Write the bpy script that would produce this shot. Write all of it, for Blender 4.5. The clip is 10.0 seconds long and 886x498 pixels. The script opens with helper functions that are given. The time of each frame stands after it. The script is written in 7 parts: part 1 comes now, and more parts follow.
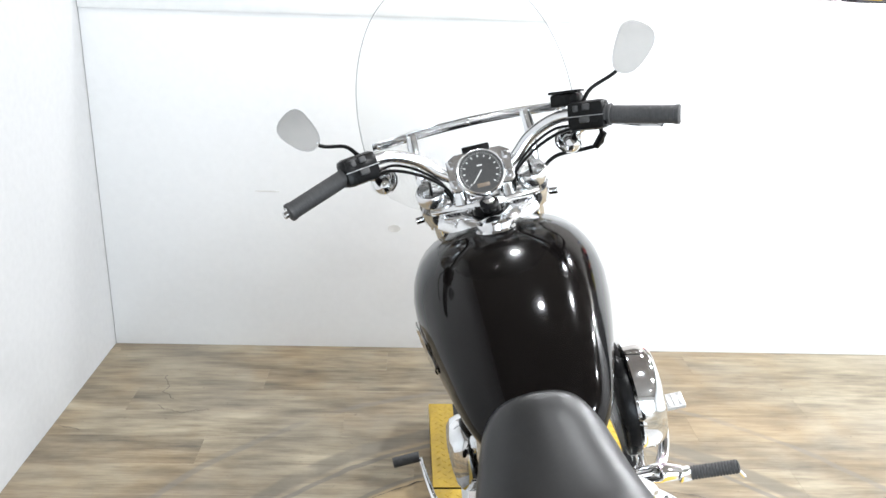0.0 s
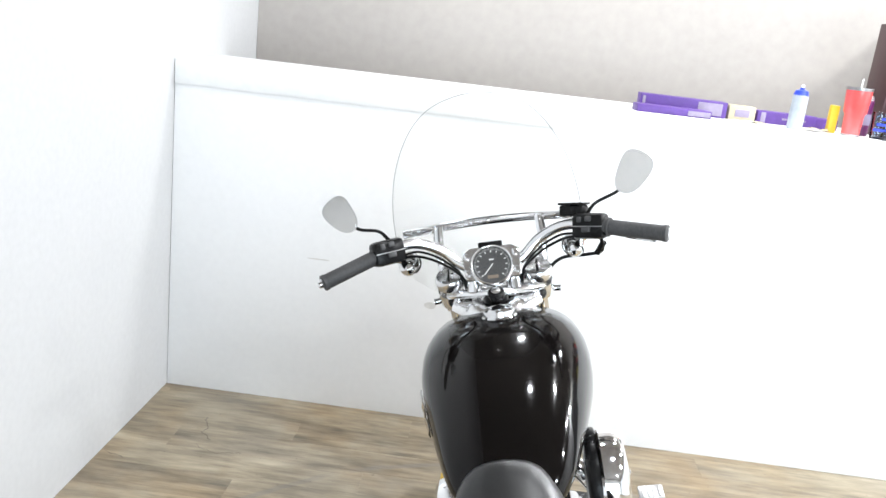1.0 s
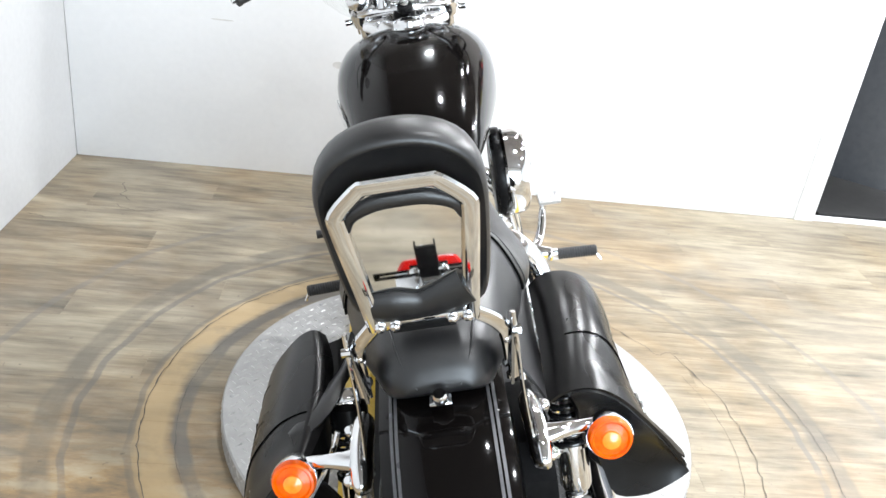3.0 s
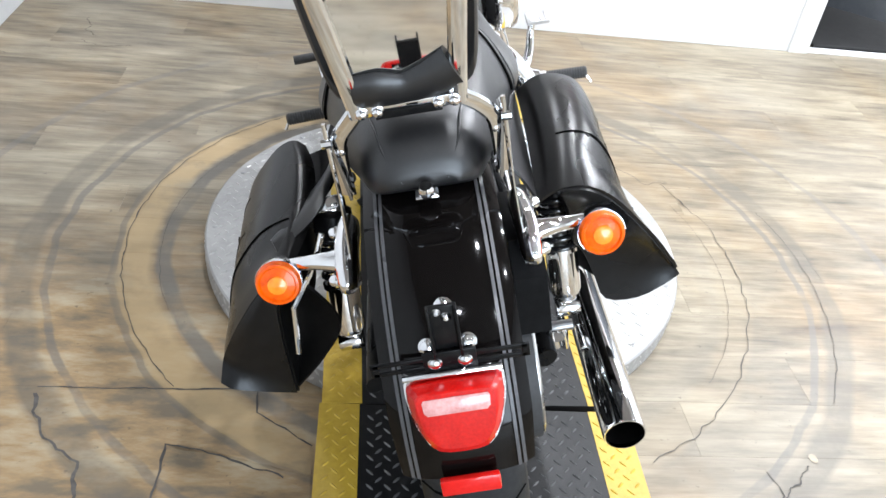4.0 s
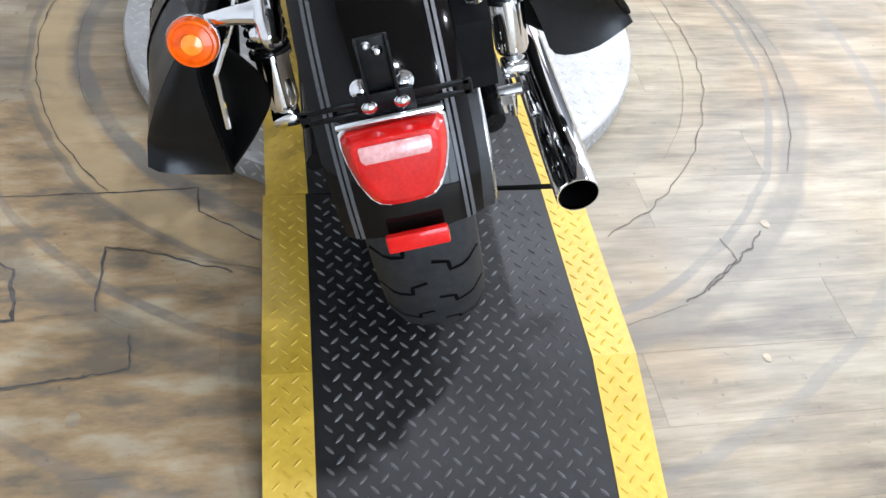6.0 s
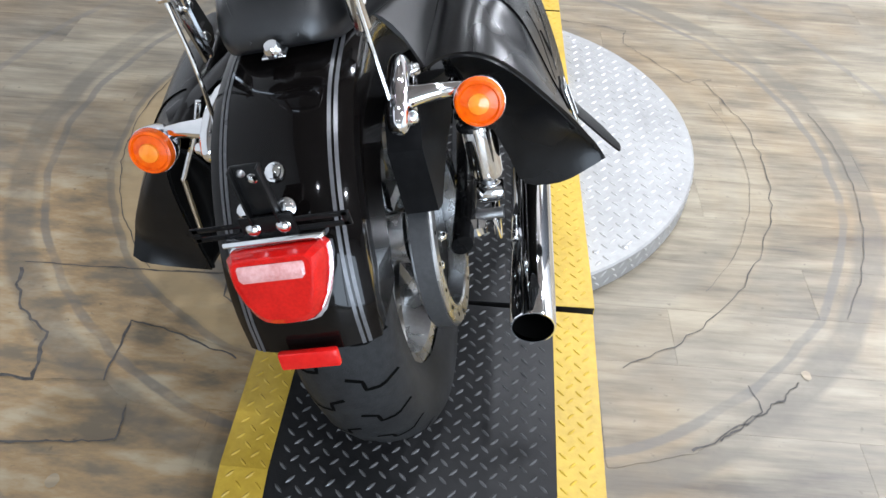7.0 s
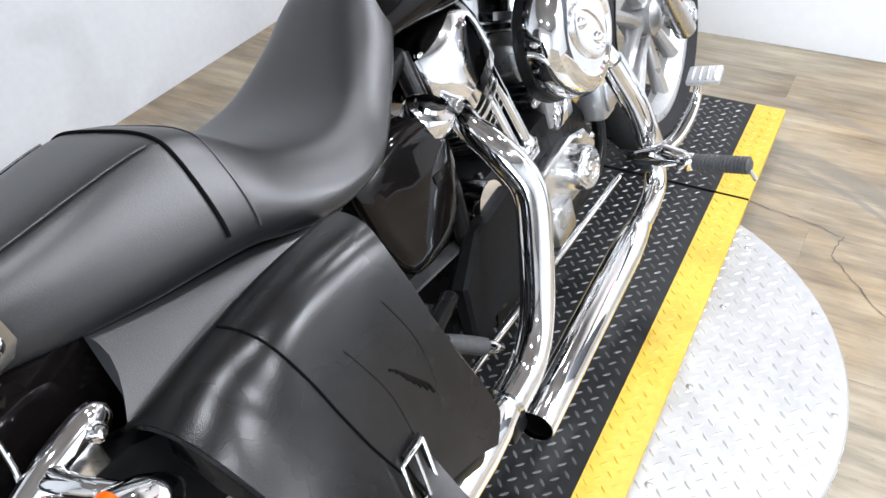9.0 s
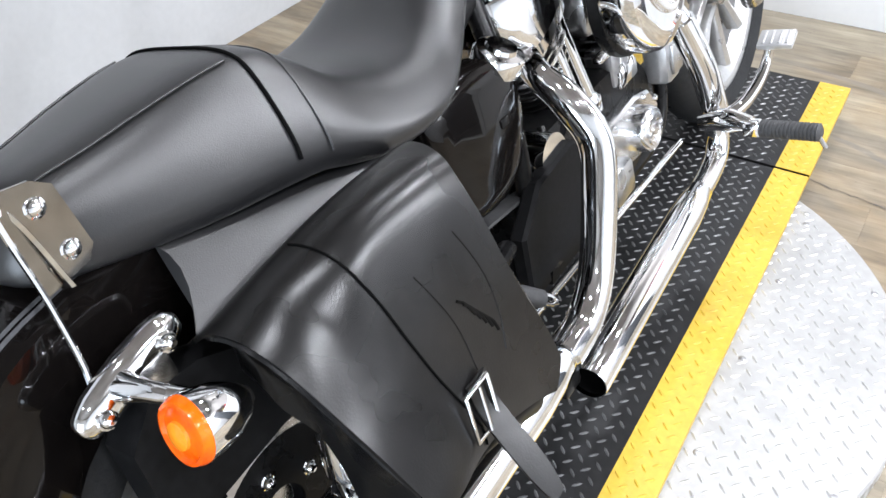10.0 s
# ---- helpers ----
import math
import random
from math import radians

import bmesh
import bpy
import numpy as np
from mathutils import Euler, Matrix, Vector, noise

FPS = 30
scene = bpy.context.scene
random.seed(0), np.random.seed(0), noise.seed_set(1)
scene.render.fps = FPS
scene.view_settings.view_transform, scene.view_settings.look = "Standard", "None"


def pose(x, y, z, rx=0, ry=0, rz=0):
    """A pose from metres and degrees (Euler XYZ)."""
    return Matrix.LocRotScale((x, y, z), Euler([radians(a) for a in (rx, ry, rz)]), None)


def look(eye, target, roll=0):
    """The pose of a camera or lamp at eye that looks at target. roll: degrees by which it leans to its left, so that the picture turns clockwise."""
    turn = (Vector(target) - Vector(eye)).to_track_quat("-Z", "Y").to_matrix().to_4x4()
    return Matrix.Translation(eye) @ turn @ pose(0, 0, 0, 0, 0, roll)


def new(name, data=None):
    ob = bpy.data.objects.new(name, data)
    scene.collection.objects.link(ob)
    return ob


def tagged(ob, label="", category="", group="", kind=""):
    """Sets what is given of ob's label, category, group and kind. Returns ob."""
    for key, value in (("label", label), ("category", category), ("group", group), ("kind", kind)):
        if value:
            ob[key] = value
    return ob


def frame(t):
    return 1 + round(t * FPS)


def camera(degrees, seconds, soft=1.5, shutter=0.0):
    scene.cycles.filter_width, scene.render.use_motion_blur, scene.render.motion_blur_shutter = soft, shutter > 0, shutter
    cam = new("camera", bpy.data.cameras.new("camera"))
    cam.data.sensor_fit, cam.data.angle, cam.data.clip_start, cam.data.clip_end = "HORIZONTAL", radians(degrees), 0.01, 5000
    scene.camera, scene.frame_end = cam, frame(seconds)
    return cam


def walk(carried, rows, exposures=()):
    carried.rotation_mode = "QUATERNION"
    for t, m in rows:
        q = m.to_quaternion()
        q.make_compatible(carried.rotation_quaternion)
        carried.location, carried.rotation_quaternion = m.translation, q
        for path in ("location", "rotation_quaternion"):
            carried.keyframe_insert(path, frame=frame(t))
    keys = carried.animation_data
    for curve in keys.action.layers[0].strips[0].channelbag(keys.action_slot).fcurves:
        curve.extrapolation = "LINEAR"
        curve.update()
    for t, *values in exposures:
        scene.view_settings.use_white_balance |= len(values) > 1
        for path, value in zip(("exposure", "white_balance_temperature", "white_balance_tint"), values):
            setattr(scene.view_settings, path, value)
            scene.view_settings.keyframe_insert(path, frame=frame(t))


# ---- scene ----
cam = camera(57.3, 10.0)
PATH = [
    (0, (0.195, 0.336, 1.533), (0.275, 2.215, 0.853), 2.0),
    (0.2, (0.189, 0.217, 1.563), (0.301, 2.127, 0.981), 5.9),
    (0.5, (0.194, 0.164, 1.614), (0.255, 2.086, 1.063), 6.8),
    (1, (0.296, 0.105, 1.628), (0.213, 2.038, 1.12), 6.6),
    (1.5, (0.314, 0.029, 1.612), (0.294, 1.963, 1.1), 6.0),
    (2, (0.271, -0.057, 1.571), (0.391, 1.845, 0.964), 6.0),
    (2.5, (0.277, -0.095, 1.517), (0.454, 1.742, 0.745), 7.4),
    (2.7, (0.292, -0.12, 1.48), (0.473, 1.697, 0.662), 7.5),
    (3.8, (0.312, -0.122, 1.357), (0.553, 1.507, 0.222), 7.8),
    (4, (0.314, -0.122, 1.334), (0.566, 1.469, 0.15), 8.1),
    (4.5, (0.318, -0.115, 1.288), (0.611, 1.375, -0.013), 8.9),
    (5, (0.33, -0.12, 1.247), (0.661, 1.268, -0.154), 9.8),
    (5.2, (0.334, -0.124, 1.23), (0.678, 1.223, -0.208), 10.4),
    (6.3, (0.362, -0.133, 1.217), (0.7, 1.162, -0.269), 7.8),
    (6.5, (0.41, -0.125, 1.233), (0.663, 1.22, -0.226), 4.6),
    (7, (0.652, -0.109, 1.274), (0.611, 1.354, -0.089), 3.1),
    (7.5, (0.797, 0.014, 1.282), (0.494, 1.476, -0.049), -0.7),
    (8, (0.866, 0.247, 1.288), (0.528, 1.707, -0.037), -1.3),
    (8.5, (0.983, 0.429, 1.294), (0.32, 1.795, -0.007), -2.4),
    (9, (1.102, 0.574, 1.313), (0.29, 1.878, 0.032), -4.2),
    (9.5, (1.138, 0.593, 1.312), (0.255, 1.883, 0.064), -5.4),
    (10, (1.077, 0.532, 1.264), (0.209, 1.772, -0.043), -3.4),
]
walk(cam, [(t, look(eye, target, roll)) for t, eye, target, roll in PATH], exposures=[(0.0, 0.26, 6500, 10), (1.5, 0.30, 6500, 10), (2.5, 0.44, 6500, 10), (3.8, 0.28, 6300, 11), (4.5, 0.28, 6200, 12), (5.2, 0.22, 6100, 13), (6.3, 0.16, 6050, 12), (6.6, 0.12, 6050, 12), (7.0, -0.06, 6100, 12), (8.0, 0.05, 6100, 13), (9.0, 0.2, 6250, 13), (10.0, 0.2, 6300, 13)])

# ---- light ----
world = bpy.data.worlds.new("world")
world.use_nodes = True
world.node_tree.nodes["Background"].inputs[0].default_value = (0.85, 0.92, 1.0, 1)
world.node_tree.nodes["Background"].inputs[1].default_value = 0.15
scene.world = world

CEILING_Z = 3.3
LAMPS = [(0.3, 2.5, 11), (1.5, 2.8, 48), (3.3, 3.2, 72), (4.1, 4.1, 80), (3.05, 2.1, 66), (2.9, 0.6, 54), (0.9, 0.7, 22), (0.0, -1.4, 8), (2.0, -1.2, 36), (0.1, 3.85, 24), (1.9, 3.9, 15)]


# ---- materials ----
def material(name, dark, light, rough=0.5, metal=0.0, grain=30.0, patch=3.0, bump=0.0, bump_scale=200.0, coat=0.0, spec=0.5,
             stretch=(1, 1, 1), rough_var=0.08, alpha_noise=0.5):
    """A surface whose colour drifts between two tones at two scales, with worn gloss and fine relief."""
    m = bpy.data.materials.new(name)
    m.use_nodes = True
    nt = m.node_tree
    bsdf = nt.nodes["Principled BSDF"]
    co = nt.nodes.new("ShaderNodeTexCoord")
    mp = nt.nodes.new("ShaderNodeMapping")
    mp.inputs["Scale"].default_value = stretch
    nt.links.new(co.outputs["Object"], mp.inputs[0])
    fine = nt.nodes.new("ShaderNodeTexNoise")
    fine.inputs["Scale"].default_value, fine.inputs["Detail"].default_value = grain, 6
    broad = nt.nodes.new("ShaderNodeTexNoise")
    broad.inputs["Scale"].default_value, broad.inputs["Detail"].default_value = patch, 3
    for n in (fine, broad):
        nt.links.new(mp.outputs[0], n.inputs["Vector"])
    both = nt.nodes.new("ShaderNodeMix")
    both.inputs[0].default_value = alpha_noise
    nt.links.new(fine.outputs[0], both.inputs[2])
    nt.links.new(broad.outputs[0], both.inputs[3])
    ramp = nt.nodes.new("ShaderNodeValToRGB")
    ramp.color_ramp.elements[0].position, ramp.color_ramp.elements[1].position = 0.36, 0.64
    ramp.color_ramp.elements[0].color, ramp.color_ramp.elements[1].color = (*dark, 1), (*light, 1)
    nt.links.new(both.outputs[0], ramp.inputs[0])
    nt.links.new(ramp.outputs[0], bsdf.inputs["Base Color"])
    mr = nt.nodes.new("ShaderNodeMapRange")
    mr.inputs[3].default_value, mr.inputs[4].default_value = max(rough - rough_var, 0.02), rough + rough_var
    nt.links.new(broad.outputs[0], mr.inputs[0])
    nt.links.new(mr.outputs[0], bsdf.inputs["Roughness"])
    bsdf.inputs["Metallic"].default_value = metal
    bsdf.inputs["Coat Weight"].default_value = coat
    bsdf.inputs["Specular IOR Level"].default_value = spec
    if coat >= 1.0:
        bsdf.inputs["Specular IOR Level"].default_value = 0.1
    bsdf.inputs["Coat Roughness"].default_value = 0.03
    if bump:
        rel = nt.nodes.new("ShaderNodeTexNoise")
        rel.inputs["Scale"].default_value, rel.inputs["Detail"].default_value = bump_scale, 4
        nt.links.new(mp.outputs[0], rel.inputs["Vector"])
        bp = nt.nodes.new("ShaderNodeBump")
        bp.inputs["Strength"].default_value, bp.inputs["Distance"].default_value = bump, 0.002
        nt.links.new(rel.outputs[0], bp.inputs["Height"])
        nt.links.new(bp.outputs[0], bsdf.inputs["Normal"])
    return m


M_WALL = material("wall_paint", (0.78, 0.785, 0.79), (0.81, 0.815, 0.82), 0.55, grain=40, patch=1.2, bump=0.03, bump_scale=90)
# the white wall paint again, darkened to hold the left wall's shade
M_WALLSHADED = material("wall_paint_shaded", (0.47, 0.475, 0.48), (0.51, 0.515, 0.52), 0.55, grain=40, patch=1.2, bump=0.03, bump_scale=90)
M_TRIM = material("trim_paint", (0.80, 0.81, 0.81), (0.86, 0.86, 0.86), 0.35, grain=30, patch=2, bump=0.05)
M_FARWALL = material("far_wall_paint", (0.335, 0.312, 0.290), (0.375, 0.350, 0.326), 0.6, grain=20, patch=0.8, bump=0.03)
M_CEIL = material("ceiling_paint", (0.18, 0.162, 0.145), (0.24, 0.218, 0.198), 0.8, grain=8, patch=0.7)
M_ROOM = material("room_paint", (0.74, 0.75, 0.76), (0.79, 0.80, 0.81), 0.7, grain=10, patch=0.6)
M_CHROME = material("chrome", (0.78, 0.79, 0.80), (0.86, 0.86, 0.87), 0.06, 1.0, grain=60, patch=9, rough_var=0.03)
# chrome with a lowered colour that stands in for dark reflections
M_CHROMEDIMMED = material("chrome_dimmed", (0.26, 0.255, 0.25), (0.34, 0.335, 0.33), 0.10, 1.0, grain=60, patch=9, rough_var=0.03)
M_MIRROR = material("mirror_chrome", (0.84, 0.85, 0.85), (0.88, 0.88, 0.88), 0.035, 1.0, grain=60, patch=9, rough_var=0.01)
M_SATIN = material("cast_aluminium", (0.48, 0.48, 0.48), (0.60, 0.60, 0.60), 0.28, 1.0, grain=120, patch=14, bump=0.12, bump_scale=400)
M_SILVER = material("silver_wheel_lacquer", (0.42, 0.42, 0.42), (0.50, 0.50, 0.50), 0.30, 0.60, grain=120, patch=12, bump=0.06, bump_scale=400)
M_SPRING = material("black_spring_enamel", (0.010, 0.010, 0.011), (0.020, 0.020, 0.021), 0.16, 0.0, grain=90, patch=10, coat=0.9, spec=0.6)
M_BRIGHT = material("polished_aluminium", (0.80, 0.80, 0.81), (0.88, 0.88, 0.88), 0.20, 1.0, grain=90, patch=10, rough_var=0.05)
M_STEEL = material("dull_steel", (0.30, 0.30, 0.31), (0.42, 0.42, 0.42), 0.38, 1.0, grain=100, patch=12)
M_GLOSS = material("black_gloss_paint", (0.0025, 0.002, 0.002), (0.004, 0.0033, 0.003), 0.12, 0.0, grain=200, patch=4, coat=0.36, spec=0.05, rough_var=0.02)
M_STRIPE = material("silver_pinstripe", (0.075, 0.075, 0.08), (0.105, 0.105, 0.11), 0.30, 0.3, grain=200, patch=10)
M_BLACK = material("satin_black_metal", (0.004, 0.004, 0.0045), (0.009, 0.009, 0.009), 0.28, 0.0, grain=90, patch=12, bump=0.05, spec=0.13)
M_MATTBLACK = material("matt_black_plastic", (0.004, 0.004, 0.0042), (0.008, 0.008, 0.0085), 0.55, grain=90, patch=9, bump=0.08, bump_scale=300, spec=0.07)
M_SEAT = material("seat_vinyl", (0.0045, 0.0045, 0.005), (0.008, 0.008, 0.0085), 0.37, grain=160, patch=5, bump=0.14, bump_scale=700, rough_var=0.05, spec=0.72)
M_BAG = material("bag_leather", (0.004, 0.004, 0.004), (0.0085, 0.008, 0.008), 0.28, grain=60, patch=7, bump=0.08, bump_scale=380, rough_var=0.05, spec=0.33)
M_BAGIN = material("raw_leather_edge", (0.003, 0.003, 0.003), (0.006, 0.0056, 0.0053), 0.5, grain=80, patch=8, spec=0.09)
# bag leather made darker, so the end panels carry their shade as colour
M_BAGSHADED = material("bag_leather_shaded", (0.0022, 0.0023, 0.0026), (0.005, 0.0052, 0.0058), 0.27, grain=70, patch=6, bump=0.06, bump_scale=300, rough_var=0.05, spec=0.26)
M_RUBBER = material("grip_rubber", (0.030, 0.030, 0.031), (0.052, 0.052, 0.053), 0.62, grain=140, patch=8, bump=0.2, bump_scale=500)
M_TYRE = material("tyre_rubber", (0.011, 0.0115, 0.0125), (0.021, 0.022, 0.0235), 0.62, grain=90, patch=9, bump=0.25, bump_scale=300, spec=0.22)
# near-black that puts the shade of grooves, holes, bores and creases into colour
M_GROOVESHADE = material("groove_shade", (0.0015, 0.0015, 0.0015), (0.003, 0.003, 0.003), 0.9, spec=0.05)
M_RED = material("red_lens", (0.50, 0.006, 0.005), (0.62, 0.012, 0.009), 0.14, grain=120, patch=20, coat=0.25, spec=0.25)
M_REDDARK = material("red_lens_ribbed", (0.40, 0.004, 0.003), (0.58, 0.009, 0.006), 0.14, grain=260, patch=30, coat=0.3, spec=0.30, bump=0.25, bump_scale=150)
M_PINKLENS = material("clear_red_lens", (0.52, 0.21, 0.20), (0.68, 0.38, 0.36), 0.15, grain=200, patch=40, coat=0.6, bump=0.4, bump_scale=260)
M_ORANGE = material("amber_lens", (0.70, 0.070, 0.0005), (0.90, 0.140, 0.001), 0.14, grain=90, patch=26, coat=0.25, spec=0.25, bump=0.35, bump_scale=220)
M_AMBERCORE = material("amber_bulb", (0.90, 0.20, 0.005), (0.97, 0.32, 0.02), 0.2, grain=90, patch=26, coat=0.6)
M_DIAL = material("dial_face", (0.055, 0.055, 0.055), (0.075, 0.075, 0.075), 0.35, grain=300, patch=20)
M_WHITEINK = material("white_ink", (0.72, 0.72, 0.70), (0.82, 0.82, 0.80), 0.5)
M_LCD = material("odometer_window", (0.22, 0.17, 0.13), (0.30, 0.24, 0.19), 0.25)
M_YELLOW = material("yellow_paint", (0.42, 0.27, 0.02), (0.54, 0.36, 0.035), 0.45, grain=70, patch=7, bump=0.15)
M_PLATEBLACK = material("black_checker_plate", (0.0065, 0.0065, 0.007), (0.014, 0.014, 0.0145), 0.40, 0.0, grain=45, patch=5, bump=0.2, bump_scale=260, spec=0.26)
M_LUGBLACK = material("worn_checker_lug", (0.06, 0.06, 0.061), (0.14, 0.14, 0.141), 0.33, 0.35, grain=45, patch=5)
M_ALUPLATE = material("bright_checker_plate", (0.30, 0.297, 0.290), (0.37, 0.366, 0.358), 0.46, 0.35, grain=60, patch=6, bump=0.1)
M_ALULUG = material("bright_checker_lug", (0.42, 0.415, 0.408), (0.52, 0.515, 0.505), 0.38, 0.45, grain=60, patch=6)
M_CRACK = material("open_joint", (0.05, 0.045, 0.042), (0.12, 0.11, 0.10), 0.9, grain=60, patch=9)


def glass(name, tint, gloss_rough=0.02):
    m = bpy.data.materials.new(name)
    m.use_nodes = True
    nt = m.node_tree
    nt.nodes.remove(nt.nodes["Principled BSDF"])
    tr = nt.nodes.new("ShaderNodeBsdfTransparent")
    tr.inputs[0].default_value = (*tint, 1)
    gl = nt.nodes.new("ShaderNodeBsdfGlossy")
    gl.inputs["Roughness"].default_value = gloss_rough
    fr = nt.nodes.new("ShaderNodeFresnel")
    fr.inputs[0].default_value = 1.45
    mx = nt.nodes.new("ShaderNodeMixShader")
    nt.links.new(fr.outputs[0], mx.inputs[0])
    nt.links.new(tr.outputs[0], mx.inputs[1])
    nt.links.new(gl.outputs[0], mx.inputs[2])
    nt.links.new(mx.outputs[0], nt.nodes["Material Output"].inputs[0])
    return m


M_SHIELD = glass("windshield_acrylic", (0.985, 0.988, 0.985))
M_DIALGLASS = glass("dial_glass", (0.96, 0.96, 0.96))
M_CUP = glass("clear_plastic", (0.86, 0.92, 0.96))

DISC = Vector((0.60, 1.69, 0.0))


def floor_material():
    """Wood-look vinyl plank: long streaked grain, a tone per plank, scuffed rings round the turntable."""
    m = bpy.data.materials.new("vinyl_plank")
    m.use_nodes = True
    nt = m.node_tree
    N, Lk = nt.nodes.new, nt.links.new
    bsdf = nt.nodes["Principled BSDF"]
    geo, info = N("ShaderNodeNewGeometry"), N("ShaderNodeObjectInfo")

    def math_node(op, a, b=None, c=None):
        n = N("ShaderNodeMath")
        n.operation = op
        for i, v in enumerate((a, b, c)):
            if v is None:
                continue
            if isinstance(v, (int, float)):
                n.inputs[i].default_value = v
            else:
                Lk(v, n.inputs[i])
        return n.outputs[0]

    def noise_tex(scale, detail, vec, rough=0.5):
        n = N("ShaderNodeTexNoise")
        n.inputs["Scale"].default_value, n.inputs["Detail"].default_value, n.inputs["Roughness"].default_value = scale, detail, rough
        Lk(vec, n.inputs["Vector"])
        return n.outputs[0]

    off = N("ShaderNodeCombineXYZ")
    Lk(math_node("MULTIPLY", info.outputs["Random"], 37.0), off.inputs[0])
    Lk(math_node("MULTIPLY", info.outputs["Random"], 91.0), off.inputs[2])
    add = N("ShaderNodeVectorMath")
    Lk(geo.outputs["Position"], add.inputs[0])
    Lk(off.outputs[0], add.inputs[1])
    mp = N("ShaderNodeMapping")
    mp.inputs["Scale"].default_value = (2.6, 17.0, 1.0)
    Lk(add.outputs[0], mp.inputs[0])
    streak = noise_tex(1.5, 7, mp.outputs[0], 0.56)
    mp2 = N("ShaderNodeMapping")
    mp2.inputs["Scale"].default_value = (9.0, 120.0, 1.0)
    Lk(add.outputs[0], mp2.inputs[0])
    hair = noise_tex(1.0, 5, mp2.outputs[0], 0.6)
    blotch = noise_tex(1.7, 4, geo.outputs["Position"])
    mp3 = N("ShaderNodeMapping")
    mp3.inputs["Scale"].default_value = (2.0, 6.0, 1.0)
    Lk(geo.outputs["Position"], mp3.inputs[0])
    swath = noise_tex(1.6, 6, mp3.outputs[0], 0.6)
    v = math_node("ADD", math_node("MULTIPLY", streak, 0.46), math_node("MULTIPLY", hair, 0.18))
    v = math_node("ADD", v, math_node("MULTIPLY", swath, 0.36))
    v = math_node("ADD", v, math_node("MULTIPLY", math_node("SUBTRACT", info.outputs["Random"], 0.5), 0.07))
    ramp = N("ShaderNodeValToRGB")
    e = ramp.color_ramp.elements
    e[0].position, e[0].color = 0.345, (0.094, 0.080, 0.062, 1)
    e[1].position, e[1].color = 0.66, (0.360, 0.316, 0.232, 1)
    mid = ramp.color_ramp.elements.new(0.5)
    mid.color = (0.226, 0.191, 0.136, 1)
    Lk(v, ramp.inputs[0])
    # greyed, trodden areas
    grey = N("ShaderNodeMix")
    grey.data_type = "RGBA"
    Lk(ramp.outputs[0], grey.inputs[6])
    grey.inputs[7].default_value = (0.210, 0.192, 0.166, 1)
    gm = N("ShaderNodeMapRange")
    gm.inputs[1].default_value, gm.inputs[2].default_value, gm.inputs[4].default_value = 0.42, 0.66, 0.34
    Lk(blotch, gm.inputs[0])
    Lk(gm.outputs[0], grey.inputs[0])
    # browner, older stretches
    old = N("ShaderNodeMix")
    old.data_type = "RGBA"
    old.blend_type = "MULTIPLY"
    Lk(grey.outputs[2], old.inputs[6])
    old.inputs[7].default_value = (0.88, 0.73, 0.56, 1)
    om = N("ShaderNodeMapRange")
    om.inputs[1].default_value, om.inputs[2].default_value, om.inputs[4].default_value = 0.46, 0.62, 0.75
    Lk(noise_tex(1.1, 5, geo.outputs["Position"], 0.65), om.inputs[0])
    Lk(om.outputs[0], old.inputs[0])
    # a stretch rubbed through to orange-brown beside the ramp
    gap = N("ShaderNodeVectorMath")
    gap.operation = "DISTANCE"
    Lk(geo.outputs["Position"], gap.inputs[0])
    gap.inputs[1].default_value = (-0.30, 0.80, 0.0)
    reach = math_node("ADD", gap.outputs["Value"], math_node("MULTIPLY", math_node("SUBTRACT", noise_tex(2.6, 5, geo.outputs["Position"], 0.6), 0.5), 0.9))
    zone = N("ShaderNodeMapRange")
    zone.inputs[1].default_value, zone.inputs[2].default_value, zone.inputs[3].default_value, zone.inputs[4].default_value = 0.52, 0.95, 1.0, 0.0
    Lk(reach, zone.inputs[0])
    rub = N("ShaderNodeMapping")
    rub.inputs["Rotation"].default_value = (0, 0, 0.6)
    rub.inputs["Scale"].default_value = (5.0, 14.0, 1.0)
    Lk(geo.outputs["Position"], rub.inputs[0])
    tones = N("ShaderNodeValToRGB")
    te = tones.color_ramp.elements
    te[0].position, te[0].color = 0.38, (0.165, 0.130, 0.088, 1)
    te[1].position, te[1].color = 0.62, (0.42, 0.345, 0.230, 1)
    tones.color_ramp.elements.new(0.50).color = (0.33, 0.222, 0.112, 1)
    Lk(noise_tex(1.0, 6, rub.outputs[0], 0.6), tones.inputs[0])
    worn = N("ShaderNodeMix")
    worn.data_type = "RGBA"
    Lk(math_node("MULTIPLY", zone.outputs[0], 0.88), worn.inputs[0])
    Lk(old.outputs[2], worn.inputs[6])
    Lk(tones.outputs[0], worn.inputs[7])
    old = worn
    speck = noise_tex(46.0, 3, geo.outputs["Position"], 0.6)
    sm = N("ShaderNodeMapRange")
    sm.inputs[1].default_value, sm.inputs[2].default_value, sm.inputs[4].default_value = 0.66, 0.74, 0.6
    Lk(speck, sm.inputs[0])
    dirt = N("ShaderNodeMix")
    dirt.data_type = "RGBA"
    Lk(sm.outputs[0], dirt.inputs[0])
    Lk(old.outputs[2], dirt.inputs[6])
    dirt.inputs[7].default_value = (0.10, 0.085, 0.066, 1)
    # rings worn by the turning platform
    sep = N("ShaderNodeSeparateXYZ")
    Lk(geo.outputs["Position"], sep.inputs[0])
    dx = math_node("SUBTRACT", sep.outputs[0], DISC.x)
    dy = math_node("SUBTRACT", sep.outputs[1], DISC.y)
    r = math_node("SQRT", math_node("ADD", math_node("MULTIPLY", dx, dx), math_node("MULTIPLY", dy, dy)))
    wob = noise_tex(5.0, 4, geo.outputs["Position"])
